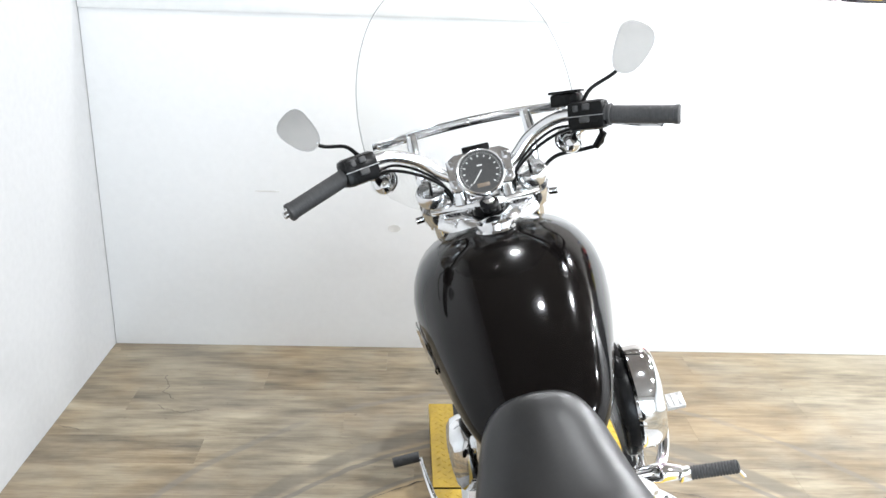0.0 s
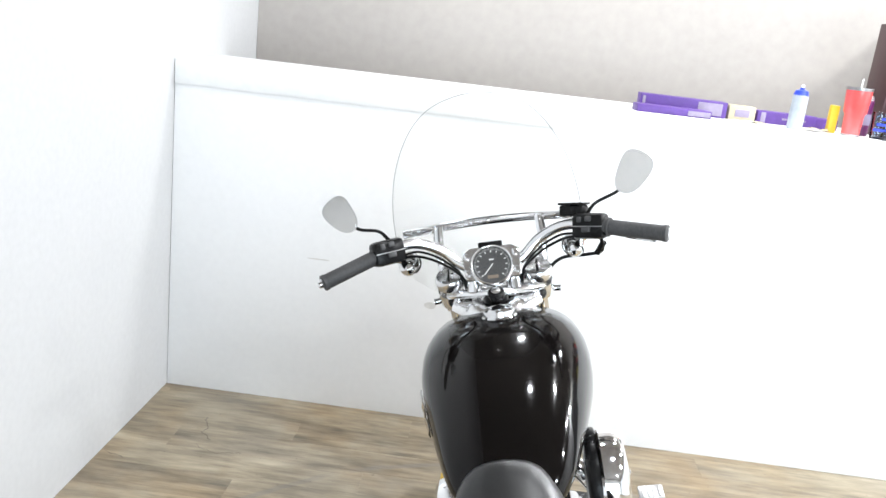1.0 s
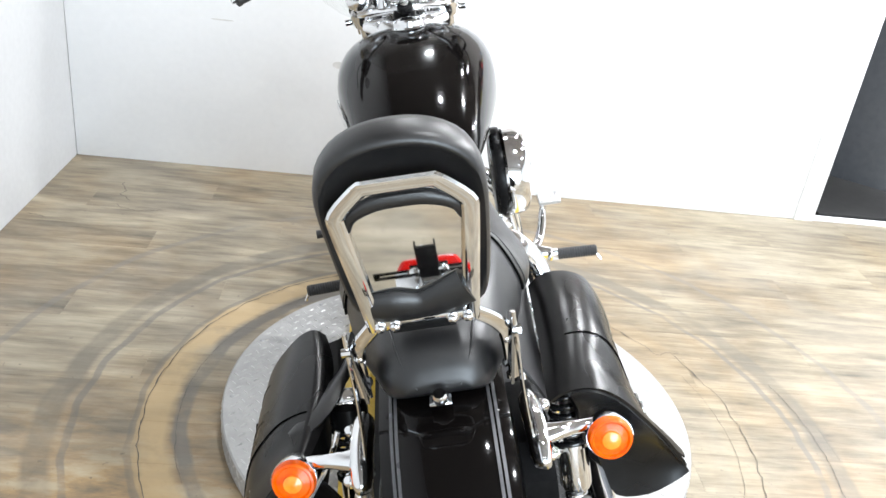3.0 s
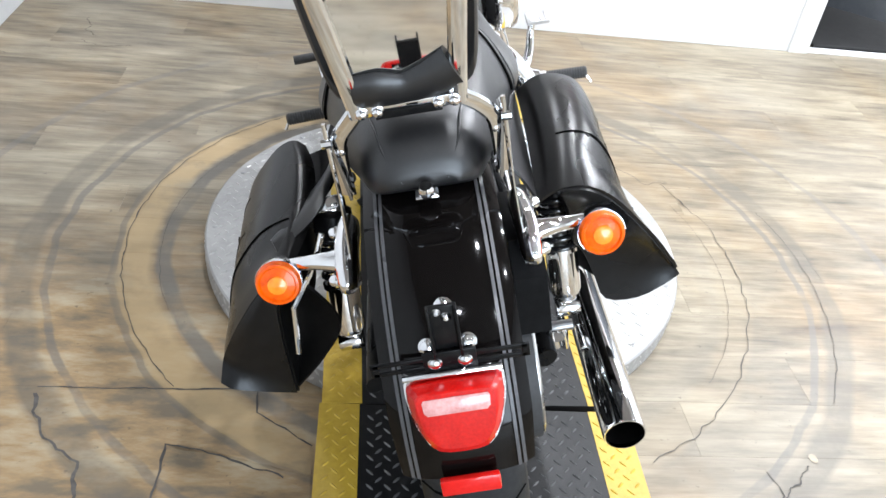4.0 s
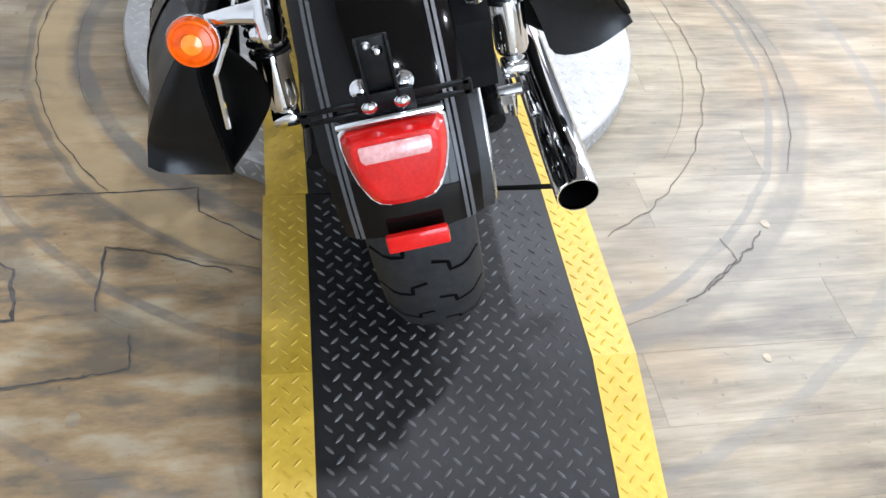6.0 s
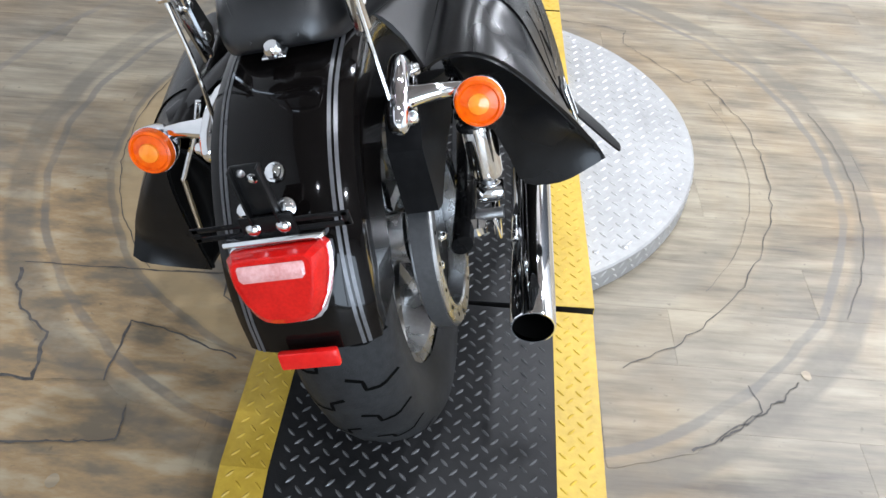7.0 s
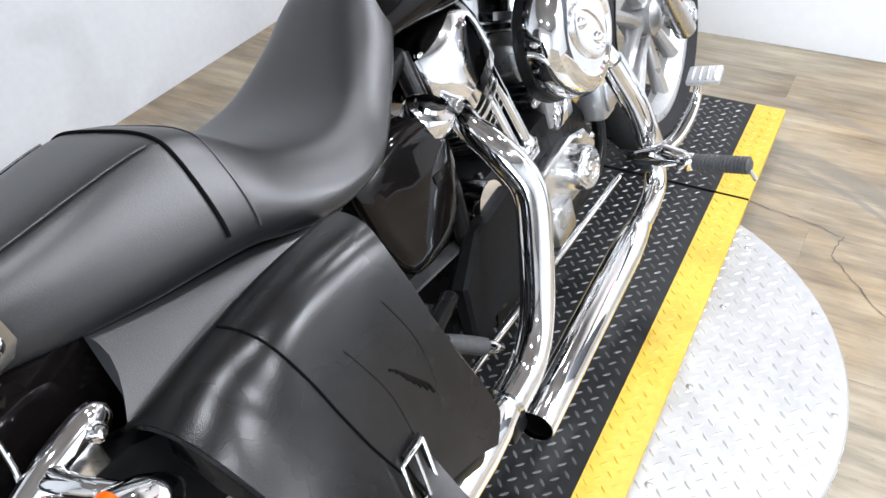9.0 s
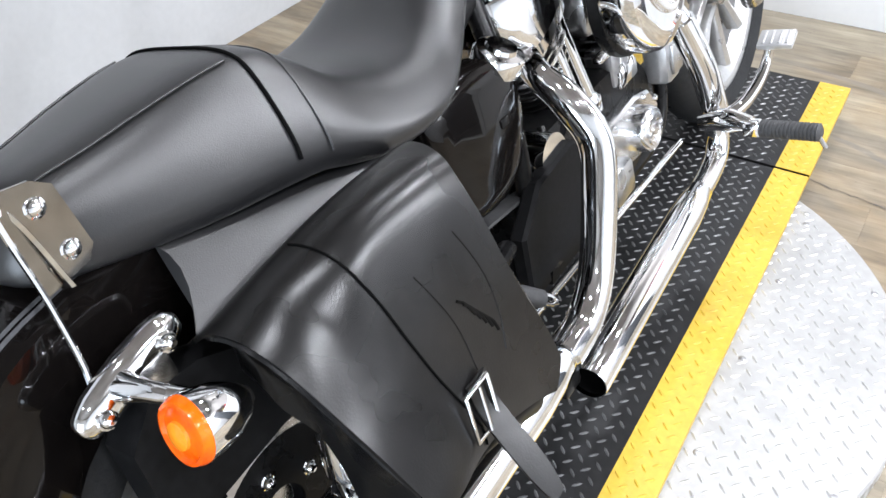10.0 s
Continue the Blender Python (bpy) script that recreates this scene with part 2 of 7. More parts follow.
    r = math_node("ADD", r, math_node("MULTIPLY", math_node("SUBTRACT", wob, 0.5), 0.045))
    patchy = noise_tex(3.1, 5, geo.outputs["Position"], 0.7)
    col = dirt.outputs[2]
    for centre, width, colour, strength in ((0.737, 0.019, (0.135, 0.126, 0.112), 0.80), (0.812, 0.040, (0.44, 0.320, 0.170), 0.75), (0.862, 0.008, (0.13, 0.12, 0.105), 0.5),
                                            (1.012, 0.009, (0.13, 0.12, 0.11), 0.65), (1.072, 0.030, (0.125, 0.112, 0.092), 0.66), (1.33, 0.012, (0.15, 0.14, 0.13), 0.45)):
        d = math_node("ABSOLUTE", math_node("SUBTRACT", r, centre))
        band = N("ShaderNodeMapRange")
        band.inputs[1].default_value, band.inputs[2].default_value = width * 1.30, width * 0.80
        band.inputs[3].default_value, band.inputs[4].default_value = 0.0, strength
        Lk(d, band.inputs[0])
        pm = N("ShaderNodeMapRange")
        pm.inputs[1].default_value, pm.inputs[2].default_value = (0.28, 0.50) if centre < 0.83 else (0.28, 0.54) if width > 0.02 else (0.32, 0.50)
        Lk(patchy, pm.inputs[0])
        mx = N("ShaderNodeMix")
        mx.data_type = "RGBA"
        share = math_node("MULTIPLY", band.outputs[0], pm.outputs[0])
        if centre < 0.9:  # the inner rings are worn on one side only
            side = N("ShaderNodeMapRange")
            side.inputs[1].default_value, side.inputs[2].default_value = 0.35, -0.35
            side.inputs[3].default_value = 0.12
            Lk(dx, side.inputs[0])
            share = math_node("MULTIPLY", share, side.outputs[0])
        Lk(share, mx.inputs[0])
        Lk(col, mx.inputs[6])
        mx.inputs[7].default_value = (*colour, 1)
        col = mx.outputs[2]
    Lk(col, bsdf.inputs["Base Color"])
    bsdf.inputs["Specular IOR Level"].default_value = 0.30
    rr = N("ShaderNodeMapRange")
    rr.inputs[3].default_value, rr.inputs[4].default_value = 0.36, 0.52
    Lk(blotch, rr.inputs[0])
    Lk(math_node("ADD", rr.outputs[0], math_node("MULTIPLY", zone.outputs[0], 0.22)), bsdf.inputs["Roughness"])
    bp = N("ShaderNodeBump")
    bp.inputs["Strength"].default_value, bp.inputs["Distance"].default_value = 0.25, 0.002
    Lk(hair, bp.inputs["Height"])
    Lk(bp.outputs[0], bsdf.inputs["Normal"])
    return m


M_FLOOR = floor_material()
M_SUBFLOOR = material("dark_subfloor", (0.10, 0.085, 0.07), (0.15, 0.13, 0.11), 0.9, grain=20, patch=3)


# ---- geometry helpers ----
class Shape:
    """Points and faces that are joined before they become one mesh."""

    def __init__(self):
        self.v, self.f = [], []

    def add(self, v, f):
        k = len(self.v)
        self.v += [tuple(p) for p in v]
        self.f += [tuple(i + k for i in face) for face in f]
        return self

    def moved(self, m):
        self.v = [tuple(m @ Vector(p)) for p in self.v]
        return self

    def join(self, other):
        return self.add(other.v, other.f)


def mesh_of(name, shape, mat, sharp=38, weld=False):
    me = bpy.data.meshes.new(name)
    me.from_pydata(shape.v, [], shape.f)
    bm = bmesh.new()
    bm.from_mesh(me)
    if weld:
        bmesh.ops.remove_doubles(bm, verts=bm.verts, dist=1e-5)
    bmesh.ops.recalc_face_normals(bm, faces=bm.faces)
    for f in bm.faces:
        f.smooth = True
    bm.to_mesh(me)
    bm.free()
    me.set_sharp_from_angle(angle=radians(sharp))
    me.materials.append(mat)
    return me


def part(name, shape, mat, parent=None, label="", sharp=38, weld=False):
    ob = new(name, mesh_of(name, shape, mat, sharp, weld))
    ob.parent = parent
    if label:
        tagged(ob, label)
    return ob


def smooth_line(pts, n=6):
    """A Catmull-Rom line through the points."""
    p = [Vector(q) for q in pts]
    if len(p) < 3:
        return p
    p = [p[0] * 2 - p[1]] + p + [p[-1] * 2 - p[-2]]
    out = []
    for i in range(1, len(p) - 2):
        a, b, c, d = p[i - 1:i + 3]
        for k in range(n):
            t = k / n
            out.append(0.5 * (2 * b + (c - a) * t + (2 * a - 5 * b + 4 * c - d) * t * t + (3 * b - a - 3 * c + d) * t ** 3))
    out.append(p[-2])
    return out


def loft(rings, closed=True, caps=True):
    s = Shape()
    n = len(rings[0])
    v = [p for ring in rings for p in ring]
    f = []
    for i in range(len(rings) - 1):
        for j in range(n if closed else n - 1):
            k = (j + 1) % n
            f.append((i * n + j, i * n + k, (i + 1) * n + k, (i + 1) * n + j))
    if caps and closed:
        f.append(tuple(range(n))[::-1])
        f.append(tuple(range((len(rings) - 1) * n, len(rings) * n)))
    return s.add(v, f)


def tube(pts, radius, n=12, smooth=6, flat=1.0, up=None, caps=True):
    """A round (or flattened) bar along a line; radius may be one number or one per point given."""
    line = smooth_line(pts, smooth) if smooth else [Vector(p) for p in pts]
    m = len(line)
    if isinstance(radius, (int, float)):
        rad = [radius] * m
    else:
        rad = [float(np.interp(i / (m - 1) * (len(radius) - 1), range(len(radius)), radius)) for i in range(m)]
    rings = []
    side = Vector(up).normalized() if up else None
    for i, p in enumerate(line):
        t = (line[min(i + 1, m - 1)] - line[max(i - 1, 0)]).normalized()
        if side is None:
            side = t.orthogonal().normalized()
        side = (side - t * side.dot(t)).normalized()
        other = t.cross(side)
        rings.append([p + (side * math.cos(a) + other * math.sin(a) * flat) * rad[i] for a in (2 * math.pi * k / n for k in range(n))])
    return loft(rings, True, caps)


def lathe(profile, n=32, m=None, arc=1.0):
    """(radius, height) pairs turned about z, then moved by m."""
    s = Shape()
    full = arc >= 1.0
    cols = n if full else n + 1
    for k in range(cols):
        a = 2 * math.pi * arc * k / n
        s.v += [(r * math.cos(a), r * math.sin(a), h) for r, h in profile]
    c = len(profile)
    for k in range(n):
        q = (k + 1) % cols
        for j in range(c - 1):
            s.f.append((k * c + j, q * c + j, q * c + j + 1, k * c + j + 1))
    if m is not None:
        s.moved(m)
    return s


def axis_to(origin, direction, roll=0.0):
    """A matrix that takes z to the direction and the origin to its place."""
    q = Vector(direction).to_track_quat("Z", "Y")
    return Matrix.Translation(origin) @ q.to_matrix().to_4x4() @ Matrix.Rotation(roll, 4, "Z")


def rod(a, b, r, n=10, r2=None):
    a, b = Vector(a), Vector(b)
    return lathe([(0, 0), (r, 0), (r2 or r, (b - a).length), (0, (b - a).length)], n, axis_to(a, b - a))


def slab(size, centre=(0, 0, 0), bevel=0.003, m=None, seg=2):
    """A box with rounded edges."""
    bm = bmesh.new()
    bmesh.ops.create_cube(bm, size=1.0)
    for v in bm.verts:
        v.co = Vector((v.co.x * size[0], v.co.y * size[1], v.co.z * size[2]))
    if bevel:
        bmesh.ops.bevel(bm, geom=list(bm.edges), offset=min(bevel, min(size) * 0.45), segments=seg, affect="EDGES", profile=0.5)
    bm.verts.index_update()
    s = Shape()
    for v in bm.verts:
        s.v.append(tuple(v.co + Vector(centre)))
    for f in bm.faces:
        s.f.append(tuple(v.index for v in f.verts))
    bm.free()
    if m is not None:
        s.moved(m)
    return s


def dome_bolt(at, direction, r=0.008, h=0.008, n=12):
    return lathe([(0, -0.004), (r * 1.25, -0.004), (r * 1.25, 0.0), (r, 0.001), (r * 0.92, h * 0.6), (r * 0.55, h * 0.95), (0, h)], n, axis_to(at, direction))


def plate(outline, thickness, m=None, bevel=0.0):
    """A flat plate from an outline in x, y."""
    n = len(outline)
    z = thickness / 2
    if bevel:
        c = Vector((sum(p[0] for p in outline) / n, sum(p[1] for p in outline) / n))
        inner = []
        for p in outline:
            d = Vector(p) - c
            inner.append(c + d * max(0.0, 1 - bevel / max(d.length, 1e-6)))
        rings = [[(p[0], p[1], -z) for p in inner], [(p[0], p[1], -z + bevel) for p in outline], [(p[0], p[1], z - bevel) for p in outline], [(p[0], p[1], z) for p in inner]]
    else:
        rings = [[(p[0], p[1], -z) for p in outline], [(p[0], p[1], z) for p in outline]]
    s = loft(rings)
    if m is not None:
        s.moved(m)
    return s


def sheet(grid, thickness):
    """A skin of given thickness from a grid of points (rows of equal length)."""
    rows, cols = len(grid), len(grid[0])
    P = [[Vector(p) for p in row] for row in grid]
    off = []
    for i in range(rows):
        line = []
        for j in range(cols):
            du = P[min(i + 1, rows - 1)][j] - P[max(i - 1, 0)][j]
            dv = P[i][min(j + 1, cols - 1)] - P[i][max(j - 1, 0)]
            nrm = du.cross(dv)
            line.append(P[i][j] - (nrm.normalized() if nrm.length > 1e-9 else Vector((0, 0, 1))) * thickness)
        off.append(line)
    rings = [list(P[i]) + list(reversed(off[i])) for i in range(rows)]
    return loft(rings)


def mirrored(shape):
    s = Shape()
    s.v = [(-x, y, z) for x, y, z in shape.v]
    s.f = [tuple(reversed(f)) for f in shape.f]
    return s


# ---- setting ----
def structure(name, shape, mat, label, category, parent=None, sharp=38):
    return tagged(part(name, shape, mat, parent, "", sharp), label, category, kind="structure")


WALL_Y, LEFT_X, WALL_END, LEDGE_Z = 3.36, -1.0, 2.45, 1.42
X0, X1, Y0, Y1 = -1.0, 4.4, -3.2, 5.6

floor = structure("floor", slab((X1 - X0 + 0.4, Y1 - Y0 + 0.4, 0.12), ((X0 + X1) / 2, (Y0 + Y1) / 2, -0.066), 0), M_SUBFLOOR,
                  "worn wood-look vinyl plank floor with scuff rings", "floor")

wall_back = structure("wall_back", slab((WALL_END - LEFT_X - 0.004, 0.12, LEDGE_Z - 0.03), ((WALL_END + LEFT_X) / 2, WALL_Y + 0.06, (LEDGE_Z - 0.03) / 2), 0.002), M_WALL,
                      "low white painted partition wall", "wall")
structure("trim_top", slab((WALL_END - LEFT_X - 0.006, 0.012, 0.095), ((WALL_END + LEFT_X) / 2, WALL_Y - 0.002, LEDGE_Z - 0.0505), 0.002), M_TRIM, "white painted board along the wall top", "trim")
structure("trim_end", slab((0.095, 0.016, LEDGE_Z - 0.10), (WALL_END - 0.0475, WALL_Y - 0.006, (LEDGE_Z - 0.10) / 2), 0.002), M_TRIM, "white painted corner board", "trim")
structure("ledge", slab((WALL_END - LEFT_X - 0.002, 0.62, 0.028), ((WALL_END + LEFT_X) / 2, WALL_Y + 0.304, LEDGE_Z - 0.014), 0.003), M_TRIM, "white shelf board on the partition wall", "shelf")
# white wall whose dimmer light is put into a darker paint colour
structure("wall_left", slab((0.12, Y1 - Y0, CEILING_Z), (LEFT_X - 0.06, (Y0 + Y1) / 2, CEILING_Z / 2), 0.0), M_WALLSHADED, "white side wall, its shade put into a greyer colour", "wall")
structure("wall_far", slab((X1 - X0 - 0.004, 0.12, CEILING_Z), ((X0 + X1) / 2, 4.52, CEILING_Z / 2), 0.0), M_FARWALL, "grey painted wall behind the partition", "wall")
structure("wall_right", slab((0.12, Y1 - Y0, CEILING_Z), (X1 + 0.06, (Y0 + Y1) / 2, CEILING_Z / 2), 0.0), M_ROOM, "white painted side wall", "wall")
# a wide glazed shop front stands behind the way in
WIN_X0, WIN_X1, WIN_Z0, WIN_Z1 = 0.5, 3.1, 0.08, 2.35
front_s = Shape()
for xa, xb, za, zb in ((X0, WIN_X0, 0, CEILING_Z), (WIN_X1, X1, 0, CEILING_Z), (WIN_X0, WIN_X1, 0, WIN_Z0), (WIN_X0, WIN_X1, WIN_Z1, CEILING_Z)):
    front_s.join(slab((xb - xa, 0.12, zb - za), ((xa + xb) / 2, Y0 - 0.06, (za + zb) / 2), 0.0))
structure("wall_front", front_s, M_ROOM, "white painted wall with a wide window", "wall")
window = structure("window_1", slab((WIN_X1 - WIN_X0 + 0.1, 0.16, 0.05), ((WIN_X0 + WIN_X1) / 2, Y0 - 0.03, WIN_Z0 - 0.02), 0.004), M_TRIM, "wide daylit window with white frame", "window")
for k in range(4):
    xk = WIN_X0 + (WIN_X1 - WIN_X0) * k / 3
    part("window_frame", slab((0.06, 0.05, WIN_Z1 - WIN_Z0), (xk, Y0 - 0.03, (WIN_Z0 + WIN_Z1) / 2), 0.004), M_TRIM, window, "white window bar")
part("window_frame", slab((WIN_X1 - WIN_X0, 0.05, 0.05), ((WIN_X0 + WIN_X1) / 2, Y0 - 0.03, WIN_Z1), 0.004), M_TRIM, window, "white window bar")
sky = bpy.data.lights.new("window_daylight", "AREA")
sky.shape, sky.size, sky.size_y, sky.energy, sky.color = "RECTANGLE", WIN_X1 - WIN_X0, WIN_Z1 - WIN_Z0, 190, (0.78, 0.90, 1.0)
pane = new("daylight", sky)
pane.matrix_world = look(((WIN_X0 + WIN_X1) / 2, Y0 - 0.08, (WIN_Z0 + WIN_Z1) / 2), ((WIN_X0 + WIN_X1) / 2, 0, (WIN_Z0 + WIN_Z1) / 2))
pane.parent = window
structure("ceiling", slab((X1 - X0 + 0.4, Y1 - Y0 + 0.4, 0.1), ((X0 + X1) / 2, (Y0 + Y1) / 2, CEILING_Z + 0.05), 0.0), M_CEIL, "dark painted ceiling", "ceiling")

# dark cabinet and doorway past the end of the partition
M_SLATE = material("slate_paint", (0.055, 0.060, 0.068), (0.075, 0.080, 0.090), 0.45, grain=30, patch=2)
M_CANDARK = material("black_board", (0.006, 0.006, 0.006), (0.012, 0.012, 0.012), 0.7)
M_DARKWOOD = material("dark_wood", (0.020, 0.013, 0.011), (0.045, 0.028, 0.022), 0.4, grain=18, patch=4, stretch=(8, 8, 1))
structure("threshold", slab((1.6, 0.05, 0.012), (WALL_END + 0.80, WALL_Y + 0.02, 0.006), 0.003), M_TRIM, "white floor strip at the opening", "trim")
structure("closet_side", slab((0.05, 0.9, 2.2), (WALL_END + 0.030, WALL_Y + 0.60, 1.1), 0.003), M_DARKWOOD, "dark wooden panel beside the opening", "panel")
structure("closet_base", slab((1.6, 0.85, 0.02), (WALL_END + 0.86, WALL_Y + 0.48, 0.012), 0.003), M_CANDARK, "black mat inside the opening", "mat")
structure("closet_back", slab((1.6, 0.05, 2.4), (WALL_END + 0.86, WALL_Y + 0.94, 1.2), 0.0), M_CANDARK, "black back panel", "panel")
structure("open_door", slab((0.70, 0.04, 2.1), (0, 0, 1.05 + 0.11), 0.003, Matrix.Translation((WALL_END + 0.46, WALL_Y + 0.22, 0)) @ Matrix.Rotation(radians(-38), 4, "Z")), M_SLATE, "slate-grey door leaf standing open", "door")
structure("closet_post", slab((0.05, 0.06, 0.26), (WALL_END + 0.13, WALL_Y + 0.36, 0.15), 0.004), M_DARKWOOD, "dark wooden post", "post")

for x, y, power in LAMPS:
    lamp_body = lathe([(0, 0.0), (0.10, 0.0), (0.10, -0.03), (0.17, -0.09), (0.175, -0.12), (0.165, -0.12), (0.16, -0.10), (0.0, -0.095)], 28, Matrix.Translation((x, y, CEILING_Z)))
    fixture = tagged(part("ceiling_lamp", lamp_body, M_STEEL), "round metal ceiling lamp, lit", "lamp", "ceiling lamps")
    data = bpy.data.lights.new("ceiling_lamp_light", "AREA")
    data.shape, data.size, data.energy, data.color = "DISK", 0.13, power, (0.945, 0.972, 1.0)
    glow = new("bulb", data)
    glow.matrix_world = look((x, y, CEILING_Z - 0.125), (x, y, 0))
    glow.parent = fixture

# ---- turntable and ramp ----
R_DISC, DISC_TOP = 0.638, 0.060


def lug(length, width, height):
    """One raised bar of checker plate: a low boat-shaped ridge along x."""
    a, b, h = length / 2, width / 2, height
    v = [(-a, 0, 0), (-a * 0.45, -b, 0), (a * 0.45, -b, 0), (a, 0, 0), (a * 0.45, b, 0), (-a * 0.45, b, 0), (-a * 0.55, 0, h), (a * 0.55, 0, h)]
    f = [(0, 1, 6), (1, 2, 7, 6), (2, 3, 7), (3, 4, 7), (4, 5, 6, 7), (5, 0, 6)]
    return v, f


def checker(name, x0, x1, y0, y1, z, pitch, mat, parent, label, keep=None, height=0.0021, at=None, long=0.86):
    """Raised bars in a basket pattern over a rectangle."""
    v, f = lug(pitch * long, pitch * 0.23, height)
    s = Shape()
    rot = [Matrix.Rotation(radians(a), 4, "Z") for a in (45, -45)]
    step, rim = pitch / math.sqrt(2), pitch * 0.36
    for i in range(math.ceil((x0 + rim) / step), int((x1 - rim) // step) + 1):
        for j in range(math.ceil((y0 + rim) / step), int((y1 - rim) // step) + 1):
            if (i + j) % 2:
                continue
            px, py = i * step, j * step
            if keep and not keep(px, py):
                continue
            m = Matrix.Translation((px, py, z)) @ rot[j % 2]
            if at:
                m = at @ m
            s.add([m @ Vector(p) for p in v], f)
    ob = part(name, s, mat, parent, label, sharp=20)
    return tagged(ob, kind="stuff")


turntable = part("turntable", lathe([(0, 0.0), (R_DISC - 0.004, 0.0), (R_DISC, 0.002), (R_DISC, DISC_TOP - 0.004), (R_DISC - 0.004, DISC_TOP), (0, DISC_TOP)], 96, Matrix.Translation(DISC)), M_ALUPLATE, None, sharp=30)
tagged(turntable, "round bright checker-plate turntable on the plank floor", "turntable")
checker("checker_relief", DISC.x - R_DISC, DISC.x + R_DISC, DISC.y - R_DISC, DISC.y + R_DISC, DISC_TOP, 0.027, M_ALULUG, turntable, "raised bright checker bars",
        keep=lambda x, y: math.hypot(x - DISC.x, y - DISC.y) < R_DISC - 0.016 and not (0.30 < x < 0.90), height=0.0019)
side = Shape()
lv, lf = lug(0.023, 0.0065, 0.0016)
for k in range(148):
    for row in range(2):
        a = 2 * math.pi * (k + 0.5 * row) / 148
        m = Matrix.Translation((DISC.x + R_DISC * math.cos(a), DISC.y + R_DISC * math.sin(a), 0.018 + 0.026 * row)) @ Matrix.Rotation(a, 4, "Z") @ Matrix.Rotation(radians(90), 4, "Y") @ Matrix.Rotation(radians(45 if (k + row) % 2 else -45), 4, "Z")
        side.add([m @ Vector(p) for p in lv], lf)
tagged(part("checker_relief", side, M_ALULUG, turntable, "raised bars on the rim", sharp=20), kind="stuff")
for k in range(14):
    a = 2 * math.pi * (k + 0.18) / 14
    part("screw", dome_bolt((DISC.x + (R_DISC - 0.025) * math.cos(a), DISC.y + (R_DISC - 0.025) * math.sin(a), DISC_TOP), (0, 0, 1), 0.006, 0.002, 10), M_STEEL, turntable)
for sx in (0.352, -0.352):
    for dy in (0.25, 0.0, -0.25, -0.47, 0.47):
        part("screw", dome_bolt((DISC.x + sx, DISC.y + dy, DISC_TOP), (0, 0, 1), 0.006, 0.002, 10), M_STEEL, turntable)

RAMP_Z, RAMP_W = 0.085, 0.637
ramp_turn = pose(0.603, 1.69, 0, 0, 0, 0.8)


def ramp_section(y0, y1, label, slope=None, ramp_turn=ramp_turn):
    """A length of checker-plate ramp; y is measured from the turntable's middle. slope: length that falls to the floor at y0."""
    w = RAMP_W / 2
    if slope:
        prof = [(y0, 0.0), (y0, 0.004), (y0 + slope, RAMP_Z), (y1, RAMP_Z), (y1, RAMP_Z - 0.02), (y0 + slope, RAMP_Z - 0.02)]
    else:
        prof = [(y0, RAMP_Z - 0.02), (y0, RAMP_Z), (y1, RAMP_Z), (y1, RAMP_Z - 0.02)]
    s = loft([[(x, y, z) for y, z in prof] for x in (-w, w)]).moved(ramp_turn)
    ob = part("ramp", s, M_PLATEBLACK, None, sharp=20)
    tagged(ob, label, "ramp", "ramp sections")
    band = 0.080
    flat0 = y0 + slope if slope else y0
    tilt = None
    if slope:
        run = math.hypot(slope, RAMP_Z - 0.004)
        ang = math.atan2(RAMP_Z - 0.004, slope)
        tilt = ramp_turn @ Matrix.Translation((0, y0, 0.004)) @ Matrix.Rotation(ang, 4, "X")
    for sx in (-1, 1):
        xa, xb = sorted((sx * (w - band), sx * (w + 0.0004)))
        strip = slab((xb - xa, y1 - flat0 + 0.0008, 0.0012), ((xa + xb) / 2, (y1 + flat0) / 2, RAMP_Z + 0.0006), 0).moved(ramp_turn)
        edge = slab((0.0012, y1 - flat0, 0.02), (sx * (w + 0.0006), (y1 + flat0) / 2, RAMP_Z - 0.010), 0).moved(ramp_turn)
        strip.join(edge)
        if slope:
            strip.join(slab((xb - xa, run, 0.0012), ((xa + xb) / 2, run / 2, 0.0006), 0).moved(tilt))
        part("painted_edge", strip, M_YELLOW, ob, "yellow painted edge band")
        checker("checker_relief", xa, xb, flat0, y1, RAMP_Z + 0.0010, 0.0235, M_YELLOW, ob, "yellow painted raised bars", at=ramp_turn)
        if slope:
            checker("checker_relief", xa, xb, 0, run, 0.0010, 0.0235, M_YELLOW, ob, "yellow painted raised bars", at=tilt)
    checker("checker_relief", -w + band, w - band, flat0, y1, RAMP_Z, 0.0235, M_LUGBLACK, ob, "worn black raised bars", at=ramp_turn)
    if slope:
        checker("checker_relief", -w + band, w - band, 0, run, 0.0, 0.0235, M_LUGBLACK, ob, "worn black raised bars", at=tilt)
    return ob


# the approach stands on the floor by itself, a little askew to the turning part
ramp_section(-1.390, -0.680, "black checker-plate approach ramp with yellow edges", slope=0.300, ramp_turn=pose(0.617, 1.69, 0, 0, 0, -0.8))
ramp_section(-0.670, 0.612, "black checker-plate ramp with yellow edges on the turntable")
ramp_section(0.622, 1.085, "black checker-plate end ramp with yellow edges")

# ---- motorcycle ----
bike = new("motorcycle")
bike.matrix_basis = pose(0.60, 0.85, RAMP_Z, 0, -14.5, 0)
tagged(bike, "black cruiser motorcycle with saddlebags leaning on its side stand", "motorcycle")
AXLE_R, AXLE_F = Vector((0, 0, 0.318)), Vector((0.025, 1.656, 0.332))
LEFTWARD = Matrix.Rotation(radians(90), 4, "Y")  # turns about z into turns about x


